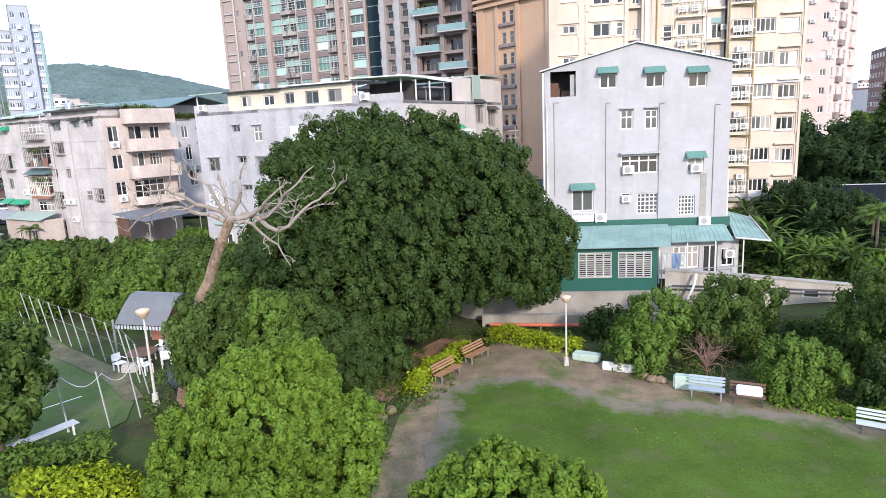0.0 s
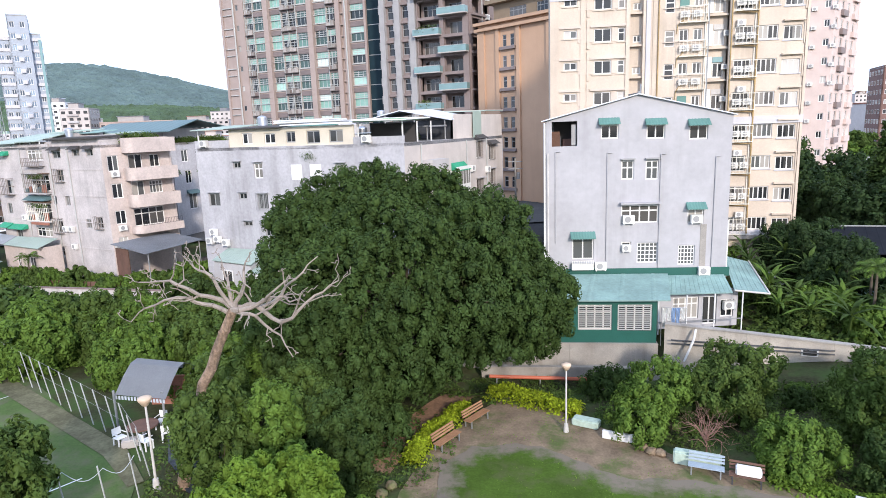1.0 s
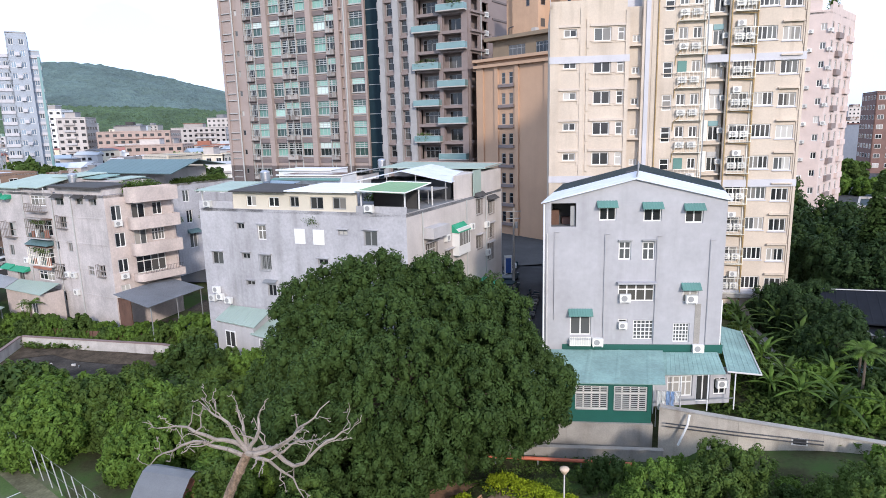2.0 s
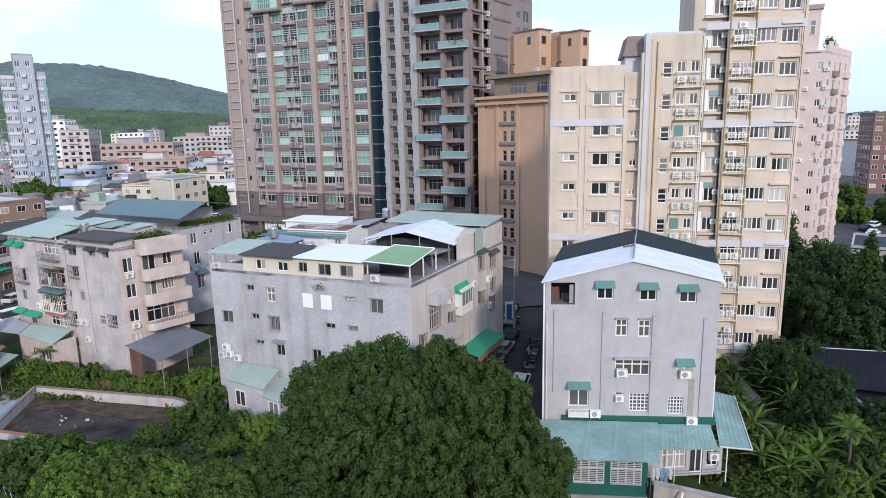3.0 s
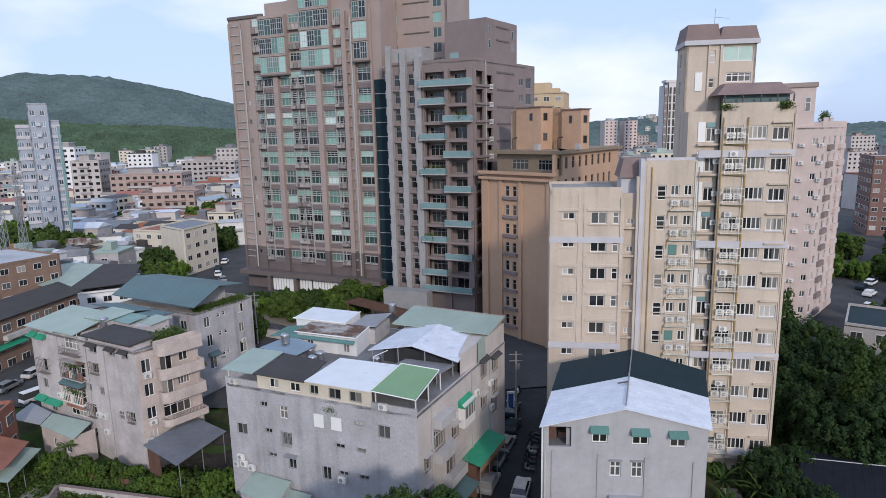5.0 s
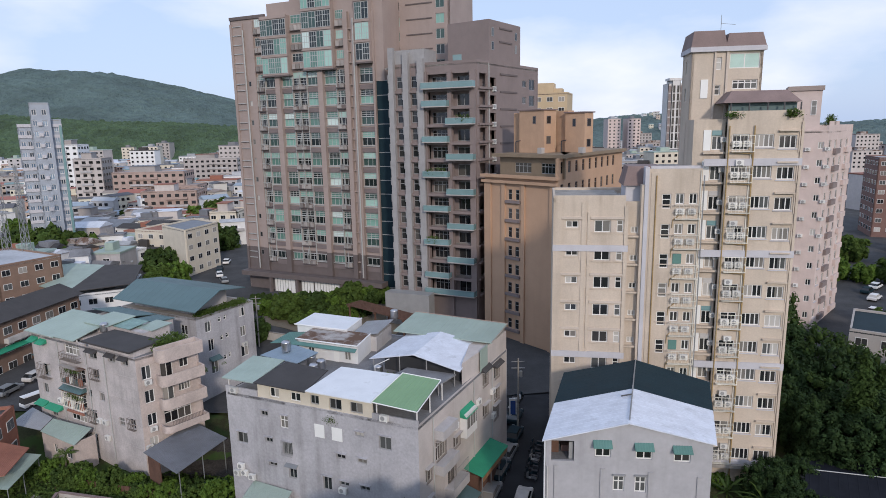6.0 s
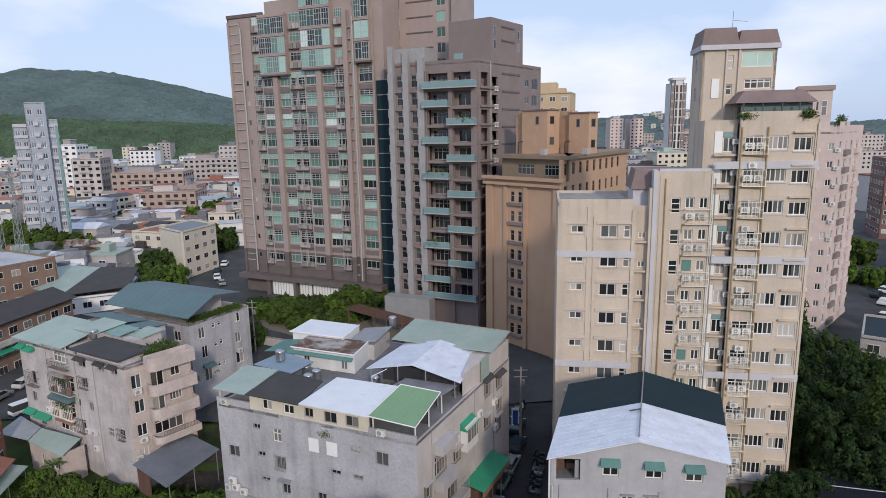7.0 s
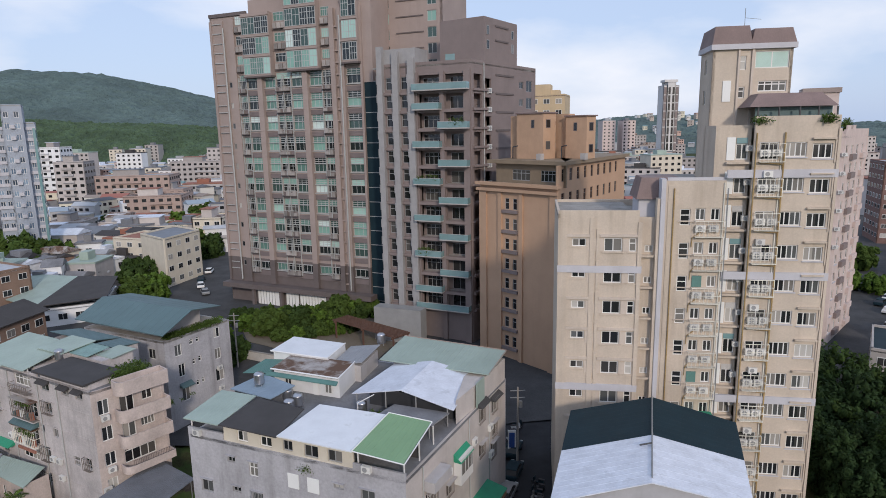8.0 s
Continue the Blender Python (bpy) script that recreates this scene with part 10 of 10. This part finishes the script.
lattice_mast(-105.0, 150.4, 32.0, 1.9)
lattice_mast(-111.0, 152.0, 36.0, 1.9)
utility_pole(-36.0, 110.0, 10.0, "concrete utility pole by the garden")
sign = thing("shop_sign", (8.2, 79.5, 5.0), "blue and white upright shop sign", "sign")
part("panel", boxes((7.6, 8.6, 80.3, 80.45, 3.6, 6.2)), MT["blind_white"], sign)
part("stripe", boxes((7.75, 8.45, 80.27, 80.297, 3.9, 5.9)), MT["cloth_deep"], sign)


def scooter(x, y, turn, paint):
    z = gz(x, y)
    ob = thing("scooter", (x, y, z), "motor scooter parked at the street's edge", "scooter", "scooters", turn=turn)
    m = PLACED[ob]
    bm = boxes((-0.75, -0.1, -0.16, 0.16, 0.35, 0.68), (-0.1, 0.35, -0.15, 0.15, 0.25, 0.36), (0.35, 0.5, -0.2, 0.2, 0.3, 0.95))
    part("body", bm, MT[paint], ob, "", m)
    part("seat", boxes((-0.78, -0.08, -0.14, 0.14, 0.683, 0.78)), MT["dark_metal"], ob, "", m)
    bm = bmesh.new()
    tube(bm, (0.42, -0.34, 1.02), (0.42, 0.34, 1.02), 0.025, n=6)
    tube(bm, (0.43, 0, 0.9), (0.42, 0, 1.02), 0.03, n=6)
    part("handlebar", bm, MT["dark_metal"], ob, "", m)
    for wx in (-0.6, 0.6):
        bm = bmesh.new()
        bmesh.ops.create_cone(bm, cap_ends=True, radius1=0.24, radius2=0.24, depth=0.1, segments=14, matrix=Matrix.Translation((wx, 0, 0.24)) @ Matrix.Rotation(radians(90), 4, "X"))
        part("wheel", bm, MT["dark_metal"], ob, "", m)


rgsc = np.random.default_rng(44)
for k in range(9):
    scooter(8.7 + 0.24 * k + 0.1 * rgsc.normal(), 67.2 + 0.95 * k, 150 + 12 * rgsc.normal(), ("gray_metal", "roof_dark", "dark_metal", "roof_dark", "white_worn")[k % 5])
for k in range(5):
    scooter(8.6 + 0.3 * k, 84.6 + 0.9 * k, 20 + 10 * rgsc.normal(), ("white_paint", "roof_dark", "gray_metal")[k % 3])

# ---- brick shop at the yard's corner ----
brick = low_house("brick_shop", [(-64.0, 64.0), (-55.6, 66.2), (-57.4, 75.4), (-66.0, 73.0)], 8.6, "brick_red", "red brick shop with a red roof and green awning", "roof_black", wins=(1,), z0=0.0)
sheet(brick, "porch_roof", [(-55.0, 64.0, 4.9), (-52.0, 65.2, 4.6), (-53.4, 71.6, 4.6), (-56.6, 70.8, 5.9)], "brick_red", 0.1, 16)
sheet(brick, "awning", [(-53.6, 63.8, 3.9), (-51.4, 64.6, 3.2), (-52.6, 72.4, 3.2), (-54.2, 71.6, 3.9)], "roof_green", 0.05, 20)
for q in ((-51.8, 65.0), (-52.3, 68.4), (-52.8, 72.0)):
    pipe(brick, [(*q, 0.2), (*q, 3.3)], 0.05, "gray_metal", "post")
draped("yard_paving", [(-52.4, 58.0), (-46.4, 59.4), (-47.6, 66.6), (-51.6, 68.4)], 0.08, "concrete", "worn concrete paving of the yard's corner", "paving", step=1.5)
draped("blue_sheet", [(-48.6, 60.0), (-46.6, 60.6), (-47.6, 65.6), (-49.2, 65.2)], 0.12, "roof_blue", "faded blue tarpaulin on the ground", "tarpaulin", step=1.0)
# papaya-like tree beside the shed
palm((-49.2, 71.6), 3.6, 260, "slender papaya tree with a tuft of broad leaves", 11, 1.7)
# plants hanging from the long wall
moss = thing("wall_plants", (-13, 58, 14.6), "plants sprouting from a crack in the wall", "plants")
rg = np.random.default_rng(71)
mc = rf @ Vector((13.4, -0.1, 14.7))
P_ = np.array(mc) + rg.normal(size=(70, 3)) * np.array([0.5, 0.08, 0.25])
attach("foliage", leaf_mesh("foliage", P_, np.tile(np.array([0, -0.6, 0.3]), (70, 1)), rg, "leaf_mid", 0.05, 4, 0.08), moss)

# plants on ledges, junk and scooters round the yard
for nm, fr, u0, u1, d, z, lab in (("ledge_plants", lf, 8.3, 11.7, -0.85, 8.9, "potted plants on a caged window ledge"), ("ledge_plants", lf, 8.3, 11.7, -0.7, 12.4, "potted plants on a caged window ledge"), ("ledge_plants", lr, 4.0, 10.8, -1.3, 12.3, "potted plants on a balcony wall")):
    rg = np.random.default_rng(int(u0 * 10 + z))
    ob = thing(nm, tuple(fr @ Vector((u0, d, z))), lab, "plants")
    P_ = np.array([tuple(fr @ Vector((u0 + (u1 - u0) * round(rg.random() * 5) / 5 + rg.normal() * 0.15, d + rg.normal() * 0.1, z + 0.5 * rg.random()))) for _ in range(80)])
    attach("foliage", leaf_mesh("foliage", P_, np.tile(np.array([0, -0.3, 0.6]), (80, 1)), rg, "leaf_mid", 0.09, 4, 0.08), ob)
for k in range(7):
    scooter(-31.2 + 0.75 * k, 67.4 - 0.35 * k, 60 + 14 * rgsc.normal(), ("roof_dark", "gray_metal", "brick_red")[k % 3])
rgj = np.random.default_rng(88)
for k in range(22):
    x, y = (-27.5 + 4.0 * rgj.random(), 58.0 + 6.0 * rgj.random()) if k < 12 else (-41.5 + 5 * rgj.random(), 58.6 + 3.0 * rgj.random())
    lump_box("junk_box", (x, y, float(ground_height(x, y)) + 0.02), 180 * rgj.random(), tuple((1.0 if k < 12 else 0.3) * v for v in (0.4 + 0.9 * rgj.random(), 0.3 + 0.6 * rgj.random(), 0.2 + 0.6 * rgj.random())), ("stone_gray", "bench_dark", "white_worn", "roof_blue", "gray_metal")[k % 5], "discarded box and boards lying in the yard", "junk")

for k, (u0, u1) in ((2, (16.0, 19.0)), (5, (9.2, 13.8)), (9, (9.4, 12.0))):
    rg = np.random.default_rng(600 + k)
    pz = DZ[k] - 0.3
    ob = thing("balcony_plants", tuple(DF @ Vector((u0, -1.5, pz))), "potted shrubs on a high balcony", "plants", "balcony plants")
    P_ = np.array([tuple(DF @ Vector((u0 + (u1 - u0) * rg.random(), -1.45 + 0.2 * rg.normal(), pz + 1.3 * rg.random()))) for _ in range(90)])
    attach("foliage", leaf_mesh("foliage", P_, np.tile(np.array([0, -0.3, 0.6]), (90, 1)), rg, "leaf_mid", 0.16, 4, 0.14), ob)
pipe(dark, [DS @ Vector((4.2, -0.12, 55.0)), DS @ Vector((4.2, -0.12, 6.0))], 0.1, "frame_pale", "downpipe")
